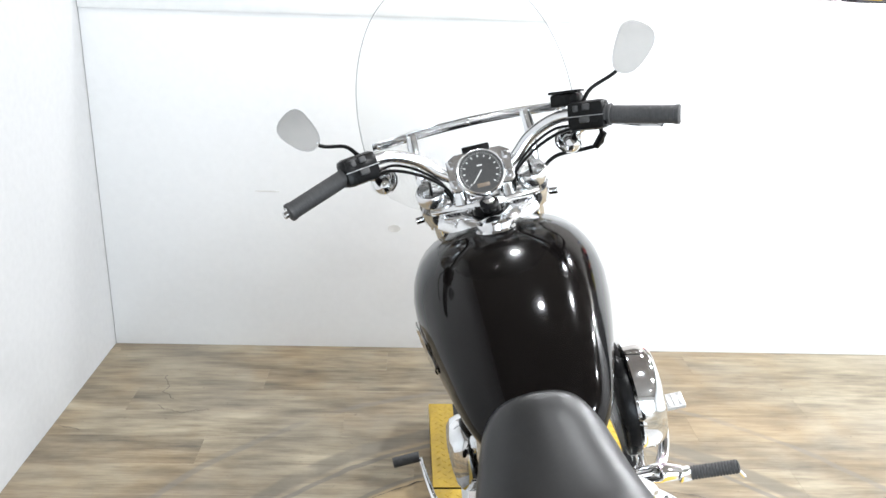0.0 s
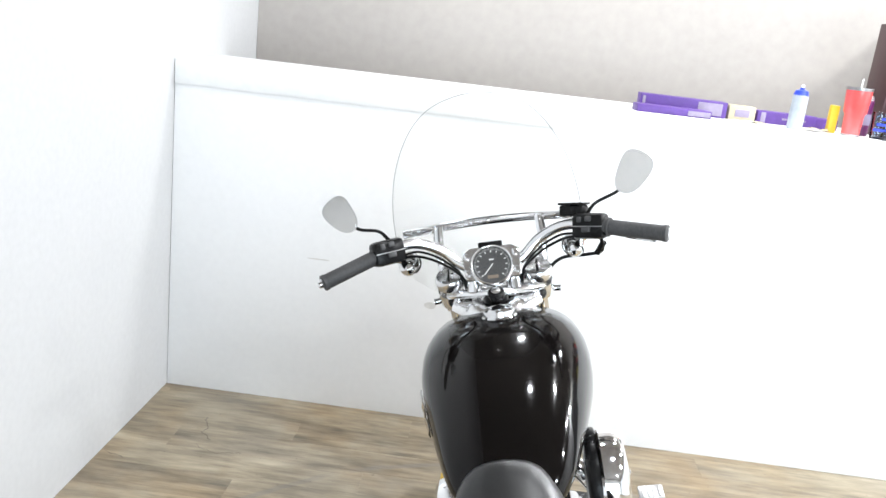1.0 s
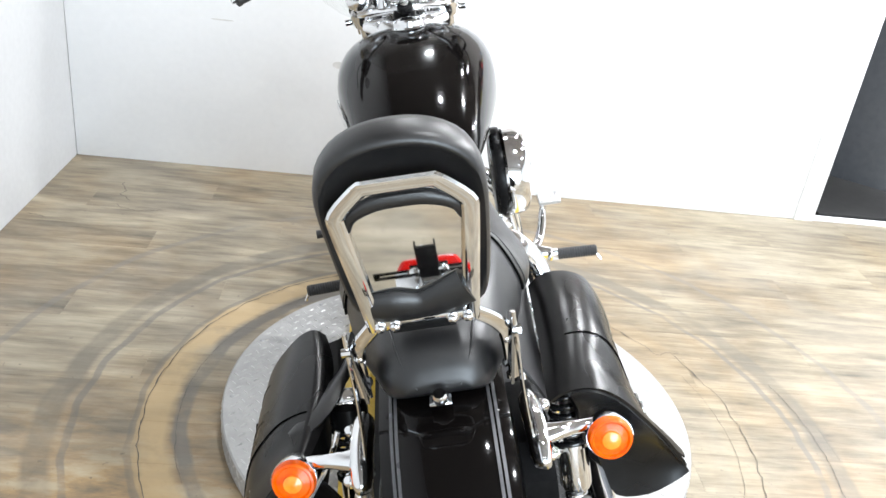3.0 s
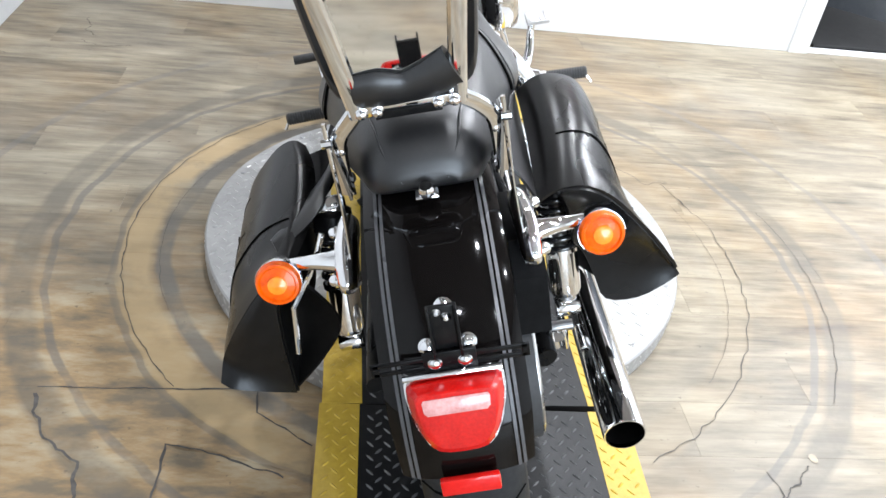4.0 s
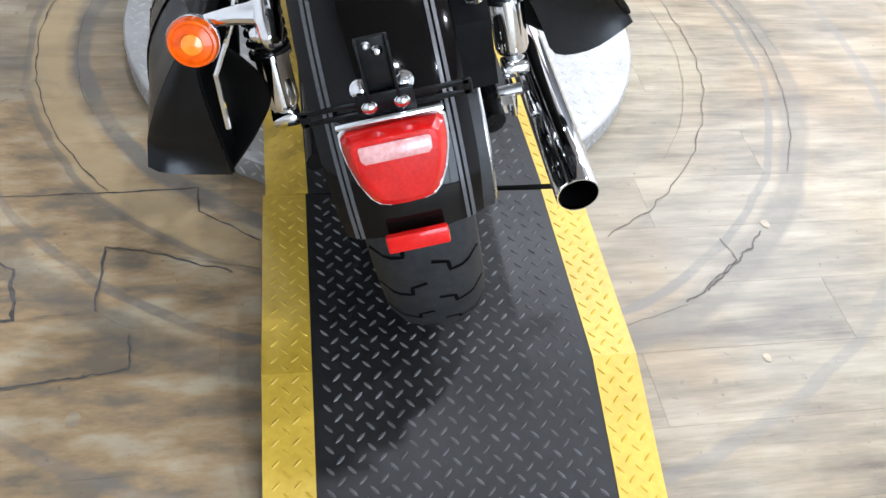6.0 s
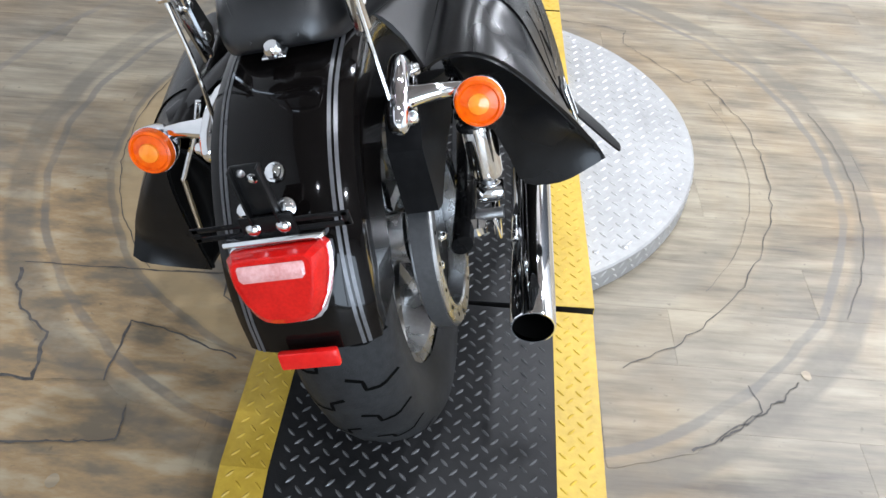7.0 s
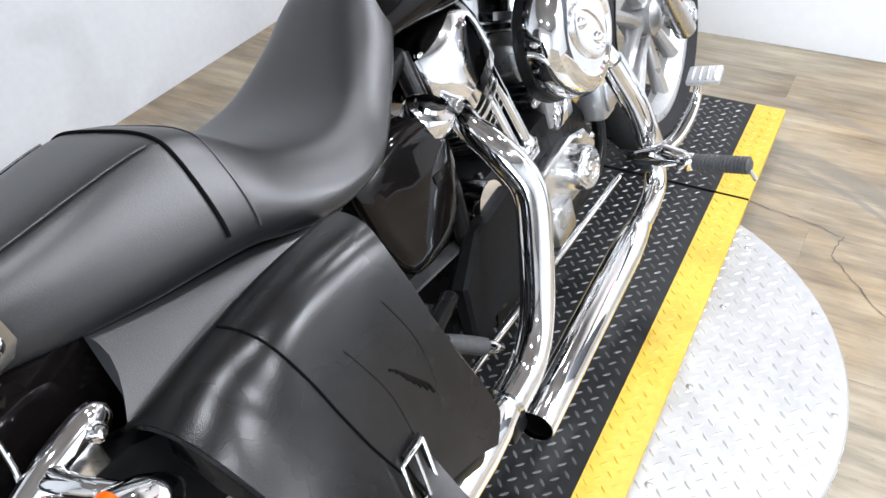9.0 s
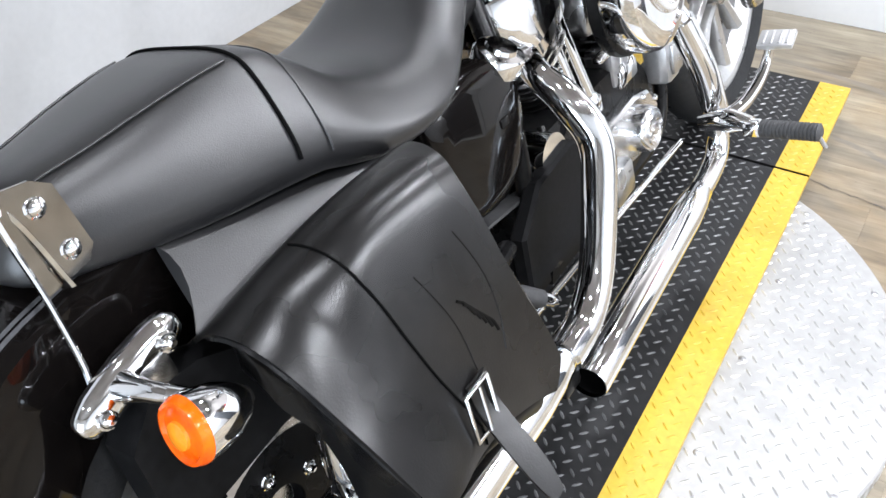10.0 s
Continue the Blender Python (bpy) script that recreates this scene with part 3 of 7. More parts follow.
def wheel(name, axle, r_out, width, r_rim, label, metal):
    here = Matrix.Translation(axle) @ LEFTWARD
    w = width / 2
    rim = lathe([(r_rim - 0.018, -w * 0.62), (r_rim + 0.004, -w * 0.70), (r_rim + 0.006, -w * 0.64), (r_rim - 0.008, -w * 0.45), (r_rim - 0.028, 0),
                 (r_rim - 0.008, w * 0.45), (r_rim + 0.006, w * 0.64), (r_rim + 0.004, w * 0.70), (r_rim - 0.018, w * 0.62), (r_rim - 0.038, 0), (r_rim - 0.018, -w * 0.62)], 56, here)
    ob = part(name, rim, metal, bike, label)
    tyre = lathe([(r_rim - 0.002, -w * 0.72), (r_rim + 0.02, -w * 0.93), (r_rim + (r_out - r_rim) * 0.5, -w), (r_out - 0.036, -w * 0.95), (r_out - 0.016, -w * 0.72), (r_out - 0.004, -w * 0.38), (r_out, 0),
                  (r_out - 0.004, w * 0.38), (r_out - 0.016, w * 0.72), (r_out - 0.036, w * 0.95), (r_rim + (r_out - r_rim) * 0.5, w), (r_rim + 0.02, w * 0.93), (r_rim - 0.002, w * 0.72)], 72, here)
    part("tyre", tyre, M_TYRE, ob, "black rubber tyre", sharp=60)
    xs = [-w * 0.95, -w * 0.72, -w * 0.38, 0, w * 0.38, w * 0.72, w * 0.95]
    rs = [r_out - 0.036, r_out - 0.016, r_out - 0.004, r_out, r_out - 0.004, r_out - 0.016, r_out - 0.036]

    def on_tread(x, a):
        r = float(np.interp(x, xs, rs)) + 0.0006
        return Vector((x, axle.y + r * math.cos(a), axle.z + r * math.sin(a)))

    # uncut grooves: flat ribbons on the tread, with the recess shade as their colour
    groove_mat = M_GROOVESHADE
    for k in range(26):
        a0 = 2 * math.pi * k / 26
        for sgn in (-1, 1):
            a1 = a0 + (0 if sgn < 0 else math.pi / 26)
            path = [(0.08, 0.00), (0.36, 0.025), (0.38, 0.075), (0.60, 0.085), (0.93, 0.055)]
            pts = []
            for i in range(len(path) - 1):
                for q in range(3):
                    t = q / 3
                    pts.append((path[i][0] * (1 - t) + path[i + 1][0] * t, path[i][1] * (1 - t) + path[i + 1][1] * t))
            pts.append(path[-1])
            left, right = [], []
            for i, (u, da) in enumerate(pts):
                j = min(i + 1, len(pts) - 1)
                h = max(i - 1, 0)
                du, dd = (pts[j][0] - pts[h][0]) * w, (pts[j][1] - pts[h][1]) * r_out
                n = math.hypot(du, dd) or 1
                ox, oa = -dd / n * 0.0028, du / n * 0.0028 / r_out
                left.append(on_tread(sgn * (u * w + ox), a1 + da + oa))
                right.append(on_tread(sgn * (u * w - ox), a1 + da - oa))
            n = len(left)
            part("tread_shade_strip", Shape().add(left + right, [(i, i + 1, n + i + 1, n + i) for i in range(n - 1)]), groove_mat, ob, sharp=80)
    hub = lathe([(0, -w * 0.95), (0.028, -w * 0.95), (0.046, -w * 0.7), (0.040, -w * 0.3), (0.040, w * 0.3), (0.046, w * 0.7), (0.028, w * 0.95), (0, w * 0.95)], 24, here)
    part("hub", hub, metal, ob, "cast hub")
    for k in range(9):
        a = 2 * math.pi * k / 9
        d = Vector((0, math.cos(a), math.sin(a)))
        t = Vector((0, -math.sin(a), math.cos(a)))
        rings = []
        for q, (rr, hw, hx) in enumerate(((0.030, 0.018, 0.026), (0.09, 0.015, 0.020), (r_rim - 0.024, 0.021, 0.024))):
            c = axle + d * rr + t * (0.02 * (q - 1) * (1 if k % 2 else -1))
            rings.append([c + t * (hw * math.cos(b)) + Vector((hx * math.sin(b), 0, 0)) for b in (2 * math.pi * i / 8 for i in range(8))])
        part("spoke", loft(rings), metal, ob)
    return ob


rear = wheel("rear_wheel", AXLE_R, 0.320, 0.150, 0.205, "cast silver rear wheel", M_SATIN)
front = wheel("front_wheel", AXLE_F, 0.337, 0.108, 0.268, "cast silver front wheel", M_SILVER)
# belt pulley and belt on the right, brake disc on the left
here = Matrix.Translation(AXLE_R) @ LEFTWARD
pulley = part("belt_pulley", lathe([(0.116, 0.086), (0.117, 0.117), (0.120, 0.120), (0.145, 0.120), (0.148, 0.117), (0.148, 0.084), (0.144, 0.082), (0.118, 0.082), (0.116, 0.086)], 56, here), M_SATIN, rear, "silver belt pulley rim")
for k in range(18):
    a = 2 * math.pi * k / 18
    part("pulley_hole", lathe([(0, 0.0), (0.0032, 0.0), (0.0032, 0.0008), (0, 0.0008)], 8, axis_to(AXLE_R + Vector((0.1203, 0.133 * math.cos(a), 0.133 * math.sin(a))), (1, 0, 0))), M_GROOVESHADE, pulley)
part("pulley_web", lathe([(0.030, 0.075), (0.060, 0.078), (0.075, 0.088), (0.112, 0.090), (0.112, 0.085), (0.100, 0.082), (0.075, 0.080), (0.060, 0.070), (0.030, 0.070)], 48, here), M_MATTBLACK, pulley, "black pulley web")
part("pulley_face", lathe([(0.032, 0.090), (0.104, 0.091), (0.104, 0.086), (0.032, 0.086)], 40, here), M_BLACK, rear, "black pulley centre")
for k in range(5):
    a = 2 * math.pi * k / 5 + 0.4
    d = Vector((0, math.cos(a), math.sin(a)))
    part("pulley_bolt", dome_bolt(AXLE_R + d * 0.055 + Vector((0.092, 0, 0)), (1, 0, 0), 0.008, 0.009), M_CHROME, rear)
P2 = Vector((0, 0.60, 0.345))
belt_line = []
for i in range(25):
    a = math.pi / 2 + math.pi * i / 24
    belt_line.append((0.101, AXLE_R.y + 0.151 * math.cos(a), AXLE_R.z + 0.151 * math.sin(a)))
for i in range(13):
    a = -math.pi / 2 + math.pi * i / 12
    belt_line.append((0.101, P2.y + 0.050 * math.cos(a), P2.z + 0.050 * math.sin(a)))
grid = []
for x, y, z in belt_line + belt_line[:1]:
    grid.append([(x - 0.014, y, z), (x + 0.014, y, z)])
part("drive_belt", sheet(grid, 0.005), M_RUBBER, bike, "black toothed drive belt", sharp=60)
part("brake_disc", lathe([(0.075, -0.082), (0.145, -0.082), (0.145, -0.088), (0.075, -0.088), (0.075, -0.082)], 48, here), M_STEEL, rear, "steel brake disc")
part("axle_nut", lathe([(0, 0.178), (0.011, 0.176), (0.016, 0.165), (0.016, 0.150), (0, 0.150)], 6, here), M_CHROME, rear)
fhere = Matrix.Translation(AXLE_F) @ LEFTWARD
part("brake_disc", lathe([(0.085, -0.062), (0.146, -0.062), (0.146, -0.067), (0.085, -0.067), (0.085, -0.062)], 48, fhere), M_STEEL, front, "steel brake disc")

# swing arm, struts, shock absorbers
for sx in (-1, 1):
    part("swing_arm", tube([(sx * 0.140, -0.04, 0.318), (sx * 0.140, 0.10, 0.320), (sx * 0.132, 0.32, 0.335), (sx * 0.115, 0.50, 0.350)], 0.021, 12, 4, 0.75), M_BLACK, bike, "black tubular swing arm")
    part("fender_strut", tube([(sx * 0.116, -0.020, 0.636), (sx * 0.118, -0.026, 0.635), (sx * 0.121, -0.045, 0.633), (sx * 0.124, -0.085, 0.627), (sx * 0.124, -0.122, 0.616), (sx * 0.123, -0.141, 0.609), (sx * 0.122, -0.146, 0.607)], [0.008, 0.016, 0.0210, 0.0220, 0.0210, 0.015, 0.007], 18, 4, 0.80, up=(0, 0, 1)), M_CHROME, bike, "chrome fender strut cover")
    for sy, sz in ((-0.126, 0.613), (-0.046, 0.633)):
        part("strut_bolt", dome_bolt((sx * 0.1400, sy, sz), (sx, 0, 0.15), 0.0085, 0.009, 12), M_CHROME, bike)
    part("strut_clamp", slab((0.010, 0.040, 0.034), (sx * 0.1365, -0.070, 0.612), 0.003), M_BRIGHT, bike, "polished clamp plate on the strut")
    top, low = Vector((sx * 0.187, 0.082, 0.610)), Vector((sx * 0.190, 0.032, 0.362))
    if sx < 0:  # set further in, clear of the saddlebag
        top, low = Vector((-0.160, 0.086, 0.592)), Vector((-0.174, 0.030, 0.362))
    d = (low - top)
    shock = part("shock_absorber", rod(top, low, 0.012, 12), M_STEEL, bike, "shock absorber with black spring and chrome cover")
    part("lower_piece", lathe([(0.0, 0.0), (0.029, 0.0), (0.032, 0.003), (0.032, 0.009), (0.026, 0.012), (0.026, 0.084), (0.023, 0.092), (0.015, 0.096), (0, 0.096)], 28, axis_to(top + d * 0.53, d)), M_CHROME, shock, "chrome lower cover")
    part("upper_cover", lathe([(0.0, 0.0), (0.018, 0.0), (0.031, 0.008), (0.031, 0.045), (0.0, 0.045)], 22, axis_to(top, d)), M_BLACK, shock, "black upper cap")
    coil = []
    nrm = d.normalized()
    a_, b_ = nrm.orthogonal().normalized(), nrm.cross(nrm.orthogonal().normalized())
    for i in range(85):
        an = i * 2 * math.pi / 14
        coil.append(top + d * (0.14 + 0.40 * i / 84) + (a_ * math.cos(an) + b_ * math.sin(an)) * 0.027)
    part("spring", tube(coil, 0.0056, 8, 0), M_SPRING, shock, "black coil spring", sharp=60)
    part("lower_eye", lathe([(0.0, -0.020), (0.016, -0.020), (0.018, -0.014), (0.018, 0.014), (0.016, 0.020), (0, 0.020)], 18, Matrix.Translation(low) @ LEFTWARD), M_CHROME, shock, "chrome lower mount")
    part("upper_eye", lathe([(0.0, -0.022), (0.016, -0.022), (0.018, -0.014), (0.018, 0.014), (0.014, 0.022), (0, 0.022)], 18, Matrix.Translation(top) @ LEFTWARD), M_CHROME, shock, "chrome upper mount")

# rear fender
FENDER = smooth_line([(0, 0.30, 0.640), (0, 0.17, 0.692), (0, 0.03, 0.718), (0, -0.12, 0.706), (0, -0.20, 0.676), (0, -0.26, 0.630), (0, -0.31, 0.566), (0, -0.336, 0.505), (0, -0.346, 0.452)], 5)


def fender_frame(i):
    p = FENDER[i]
    t = (FENDER[min(i + 1, len(FENDER) - 1)] - FENDER[max(i - 1, 0)]).normalized()
    return p, t, Vector((0, -t.z, t.y)) * -1.0


F_N = []
for i in range(len(FENDER)):
    p, t, n = fender_frame(i)
    F_N.append(n if (n.y * (p.y) + n.z * (p.z - 0.318)) > 0 else -n)


def fender_point(i, x, lift=0.0):
    drop = 0.020 * (abs(x) / 0.088) ** 3.2
    return FENDER[i] + Vector((x, 0, 0)) + F_N[i] * (lift - drop)


rings = []
for i in range(len(FENDER)):
    fade = 1.0 if i < len(FENDER) - 8 else 1.0 - 0.06 * (i - len(FENDER) + 8) / 8
    outer = [fender_point(i, 0.088 * fade * math.sin(radians(a))) for a in range(-90, 91, 12)]
    deep = 0.115
    lo_l = outer[0] - F_N[i] * deep + Vector((0.002, 0, 0))
    lo_r = outer[-1] - F_N[i] * deep - Vector((0.002, 0, 0))
    prof = [lo_l] + outer + [lo_r]
    inner = [q - F_N[i] * 0.004 + Vector((-0.004 if q.x > 0.02 else 0.004 if q.x < -0.02 else 0, 0, 0)) for q in reversed(prof)]
    rings.append(prof + inner)
fender = part("rear_fender", loft(rings), M_GLOSS, bike, "gloss black rear fender with silver pinstripes", sharp=50)
for sx in (-1, 1):
    for x in (0.0635, 0.0705):
        grid = [[fender_point(i, sx * (x - 0.0021), 0.0008), fender_point(i, sx * (x + 0.0021), 0.0008)] for i in range(2, len(FENDER))]
        part("pinstripe", sheet(grid, -0.0006), M_STRIPE, fender, "silver pinstripe", sharp=60)
part("fender_bolt", dome_bolt((0, -0.248, 0.646), (0, -0.6, 0.8), 0.0095, 0.006), M_CHROME, fender, "chrome dome bolt")

# tail light, licence bracket, reflector
light_at = Matrix.Translation((0, -0.318, 0.570)) @ Matrix.Rotation(radians(-28), 4, "X")


TAIL_HALF = [(0.000, 0.026), (0.030, 0.026), (0.050, 0.025), (0.0565, 0.019), (0.0570, 0.006), (0.0545, -0.012), (0.0475, -0.036), (0.0375, -0.055), (0.0290, -0.0625), (0.0180, -0.0655), (0.000, -0.0665)]


def tail_ring(k, y, foot=0.0, grow=0.0):
    """The lamp's outline, broad above and tapered below, shrunk by k; its lower part is set back by foot."""
    pts = [((x * k + (grow if x else 0)) * side, y + foot * max(0.0, (-0.022 - z) / 0.044), -0.020 + (z + 0.020) * (k + grow * 20))
           for side, run in ((1, TAIL_HALF), (-1, TAIL_HALF[-2:0:-1])) for x, z in run]
    return pts


tail = part("tail_light", loft([tail_ring(1.0, 0.040), tail_ring(1.0, 0.004, 0, 0.0028), tail_ring(1.0, -0.003, 0, 0.0028)]).moved(light_at), M_CHROME, bike, "red tail light with chrome base", sharp=30)
part("top_plate", slab((0.117, 0.034, 0.007), (0, -0.004, 0.0318), 0.002).moved(light_at), M_CHROME, tail, "chrome upper edge")
part("lens", loft([tail_ring(1.0, 0.002), tail_ring(0.995, -0.018, 0.006), tail_ring(0.965, -0.026, 0.010), tail_ring(0.83, -0.0385, 0.017), tail_ring(0.79, -0.0400, 0.018)]).moved(light_at), M_REDDARK, tail, "glossy red ribbed lens", sharp=24)
win = [(-0.034, -0.008), (0.034, -0.008), (0.038, -0.004), (0.039, 0.008), (0.037, 0.011), (-0.037, 0.011), (-0.039, 0.008), (-0.038, -0.004)]
part("clear_window", loft([[(x, -0.036, z) for x, z in win], [(x, -0.0412, z) for x, z in win], [(x * 0.96, -0.0420, z * 0.92) for x, z in win]]).moved(light_at), M_PINKLENS, tail, "pale window in the lens")
part("red_reflector", slab((0.074, 0.010, 0.024), (0, 0, 0), 0.003, Matrix.Translation((0, -0.360, 0.455)) @ Matrix.Rotation(radians(-12), 4, "X")), M_RED, bike, "red oblong reflector")

lic = part("licence_bracket", slab((0.034, 0.005, 0.090), (0, -0.306, 0.655), 0.0015).join(slab((0.0030, 0.013, 0.090), (-0.0155, -0.3110, 0.655), 0.0008)).join(slab((0.0030, 0.013, 0.090), (0.0155, -0.3110, 0.655), 0.0008)).join(slab((0.062, 0.004, 0.030), (0, -0.313, 0.622), 0.0015)), M_BLACK, bike, "black metal licence plate bracket")
for sx in (-1, 1):
    for a, b in ((0, 0.007), (0.013, 0.020)):
        part("slotted_arm", slab((0.060, 0.003, 0.0065), (sx * 0.060, -0.311, 0.609 + (a + b) / 2), 0.001), M_BLACK, lic)
    part("slotted_arm", slab((0.010, 0.003, 0.020), (sx * 0.087, -0.311, 0.619), 0.001), M_BLACK, lic)
    part("bolt", dome_bolt((sx * 0.0175, -0.3155, 0.622), (0, -1, 0.25), 0.0068, 0.005), M_CHROME, lic)
    part("dome_nut", dome_bolt((sx * 0.0235, -0.303, 0.637), (sx * 0.1, -0.85, 0.5), 0.0085, 0.005, 18), M_CHROME, lic, "low chrome dome nut")
part("bolt", dome_bolt((0.004, -0.3090, 0.684), (0, -1, 0.2), 0.005, 0.005), M_CHROME, lic)
part("bolt", dome_bolt((-0.006, -0.3090, 0.692), (0, -1, 0.2), 0.004, 0.004), M_STEEL, lic)


def turn_signal(at, back, r, stalk, name="turn_signal", lens=True):
    """A bullet lamp whose lens faces along back; stalk: points of its arm."""
    at, back = Vector(at), Vector(back).normalized()
    m = axis_to(at, back)
    body = lathe([(0, -0.062), (r * 0.30, -0.059), (r * 0.62, -0.046), (r * 0.86, -0.028), (r * 0.97, -0.010), (r * 1.0, 0.0), (r * 1.0, 0.003), (r * 0.95, 0.003), (r * 0.9, 0.0), (0, 0.0)], 28, m)
    ob = part(name, body, M_CHROME, bike, "chrome bullet turn signal with amber lens" if lens else "chrome bullet turn signal")
    if lens:
        part("lens", lathe([(0, 0.0), (r * 0.98, 0.0), (r * 0.98, 0.006), (r * 0.90, 0.012), (r * 0.80, 0.013), (r * 0.72, 0.010), (r * 0.40, 0.013), (0, 0.015)], 28, m), M_ORANGE, ob, "amber lens")
        part("lens_centre", lathe([(0, 0.0135), (r * 0.42, 0.0128), (r * 0.40, 0.0155), (r * 0.2, 0.0175), (0, 0.018)], 20, m), M_AMBERCORE, ob, "bright amber lens centre")
    part("arm", tube(stalk, [0.013, 0.010, 0.009], 12, 5), M_CHROME, ob, "chrome arm")
    return ob


for sx in (-1, 1):
    turn_signal((sx * 0.222, -0.100, 0.606), (0, -1, 0.28), 0.0325, [(sx * 0.126, -0.105, 0.624), (sx * 0.170, -0.095, 0.626), (sx * 0.208, -0.080, 0.616)])
    turn_signal((sx * 0.203, 1.190, 1.072), (0, 1, 0), 0.030, [(sx * 0.235, 1.155, 1.105), (sx * 0.222, 1.165, 1.090), (sx * 0.205, 1.165, 1.078)], lens=False)
    part("lamp_mount", tube([(sx * 0.128, -0.094, 0.624), (sx * 0.146, -0.096, 0.6245), (sx * 0.172, -0.094, 0.625), (sx * 0.190, -0.090, 0.622)], [0.017, 0.014, 0.0115, 0.0095], 14, 4, 0.8, up=(0, 0, 1)), M_CHROME, bike, "chrome turn signal mount")


# seat
def seat_ring(y, top, half, bottom, n=40):
    """A padded section: flat crown, planed flanks, tucked lower edge."""
    h = top - bottom
    planed = [(0.0, 0.0), (0.38, 0.01), (0.62, 0.06), (0.75, 0.17), (0.88, 0.40), (0.975, 0.64), (1.0, 0.80), (0.965, 0.96), (0.80, 1.0), (0.0, 1.0)]
    rolled = [(0.0, 0.0), (0.38, 0.025), (0.64, 0.10), (0.82, 0.23), (0.935, 0.41), (0.99, 0.60), (1.0, 0.76), (0.96, 0.95), (0.80, 1.0), (0.0, 1.0)]
    w = min(1.0, max(0.0, (y + 0.04) / 0.16))
    right = [((rx + (px - rx) * w) * half, top - (rz + (pz - rz) * w) * h) for (px, pz), (rx, rz) in zip(planed, rolled)]
    domed = [(0.0, 0.0), (0.34, 0.045), (0.58, 0.15), (0.76, 0.31), (0.90, 0.52), (0.975, 0.70), (1.0, 0.82), (0.965, 0.96), (0.80, 1.0), (0.0, 1.0)]
    w = min(1.0, max(0.0, (y - 0.42) / 0.12))
    right = [(x + (dx * half - x) * w, z + (top + 0.006 - dz * (h + 0.006) - z) * w) for (x, z), (dx, dz) in zip(right, domed)]
    line = smooth_line([(x, y, z) for x, z in right], 3)
    return line + [Vector((-p.x, p.y, p.z)) for p in line[-2:0:-1]]


SEAT = [(0.618, 0.806, 0.070, 0.775), (0.606, 0.826, 0.092, 0.755), (0.570, 0.812, 0.108, 0.725), (0.520, 0.772, 0.126, 0.690), (0.455, 0.730, 0.152, 0.660), (0.395, 0.716, 0.173, 0.645), (0.335, 0.722, 0.176, 0.640),
        (0.280, 0.748, 0.168, 0.643), (0.235, 0.790, 0.158, 0.654), (0.200, 0.812, 0.149, 0.666), (0.150, 0.818, 0.140, 0.674), (0.080, 0.814, 0.126, 0.682), (0.010, 0.806, 0.107, 0.692), (-0.045, 0.800, 0.087, 0.702), (-0.075, 0.786, 0.077, 0.708), (-0.096, 0.764, 0.062, 0.716), (-0.106, 0.742, 0.044, 0.724)]
fine = []
cols = list(zip(*SEAT))
dist = np.linspace(0, len(SEAT) - 1, 52)
for u in dist:
    i = int(min(u, len(SEAT) - 2))
    t = u - i
    k = [SEAT[max(i - 1, 0)], SEAT[i], SEAT[i + 1], SEAT[min(i + 2, len(SEAT) - 1)]]
    vals = []
    for c in range(4):
        a, b, d, e = (q[c] for q in k)
        vals.append(0.5 * (2 * b + (d - a) * t + (2 * a - 5 * b + 4 * d - e) * t * t + (3 * b - a - 3 * d + e) * t ** 3))
    fine.append(vals)
seat = part("seat", loft([seat_ring(*v) for v in fine]), M_SEAT, bike, "black vinyl two-up seat", sharp=70)


for y, r_, m_ in ((0.182, 0.0024, M_GROOVESHADE), (0.222, 0.0012, M_SEAT)):
    v = min(fine, key=lambda q: abs(q[0] - y))
    ringp = [p for p in seat_ring(*v) if p[2] > v[3] + 0.022]
    ringp.sort(key=lambda p: -math.atan2(p[2] - v[3] - 0.02, p[0]))
    part("seam", tube([(p[0] * 1.004, v[0] + 0.10 * (p[2] - v[1]), p[2] + 0.0006) for p in ringp], r_, 6, 1), m_, seat, "stitched seam across the seat", sharp=80)
for sx in (-1, 1):
    line = []
    for v in fine:
        if v[0] < 0.17:
            line.append((sx * v[2] * 0.66, v[0], v[1] - 0.0085))
    part("seam", tube(line, 0.0016, 6, 1), M_SEAT, seat, "stitched seam", sharp=80)
part("seat_tab", slab((0.030, 0.022, 0.004), (0, -0.118, 0.722), 0.002, Matrix.Identity(4)), M_CHROME, bike, "chrome seat mounting tab")
part("seat_screw", lathe([(0, 0), (0.011, 0), (0.011, 0.008), (0.008, 0.014), (0, 0.014)], 16, axis_to((0, -0.120, 0.724), (0, -0.3, 1))), M_CHROME, bike, "knurled chrome seat screw")

# passenger backrest: a padded roof-shaped cushion on a flat chrome hoop
rest_m = Matrix.Translation((-0.004, -0.096, 0.846)) @ Matrix.Rotation(radians(15), 4, "X")


def mirror_line(half):
    """An outline from its right half, which runs from the top middle down to the bottom middle."""
    return half + [(-x, z) for x, z in reversed(half) if x > 1e-6]


pad_half = [(0.0, 0.270), (0.020, 0.269), (0.048, 0.262), (0.074, 0.246), (0.090, 0.224), (0.0975, 0.194), (0.0975, 0.150), (0.093, 0.080), (0.087, 0.030), (0.076, 0.010), (0.050, 0.002), (0.0, 0.0)]
rings = []
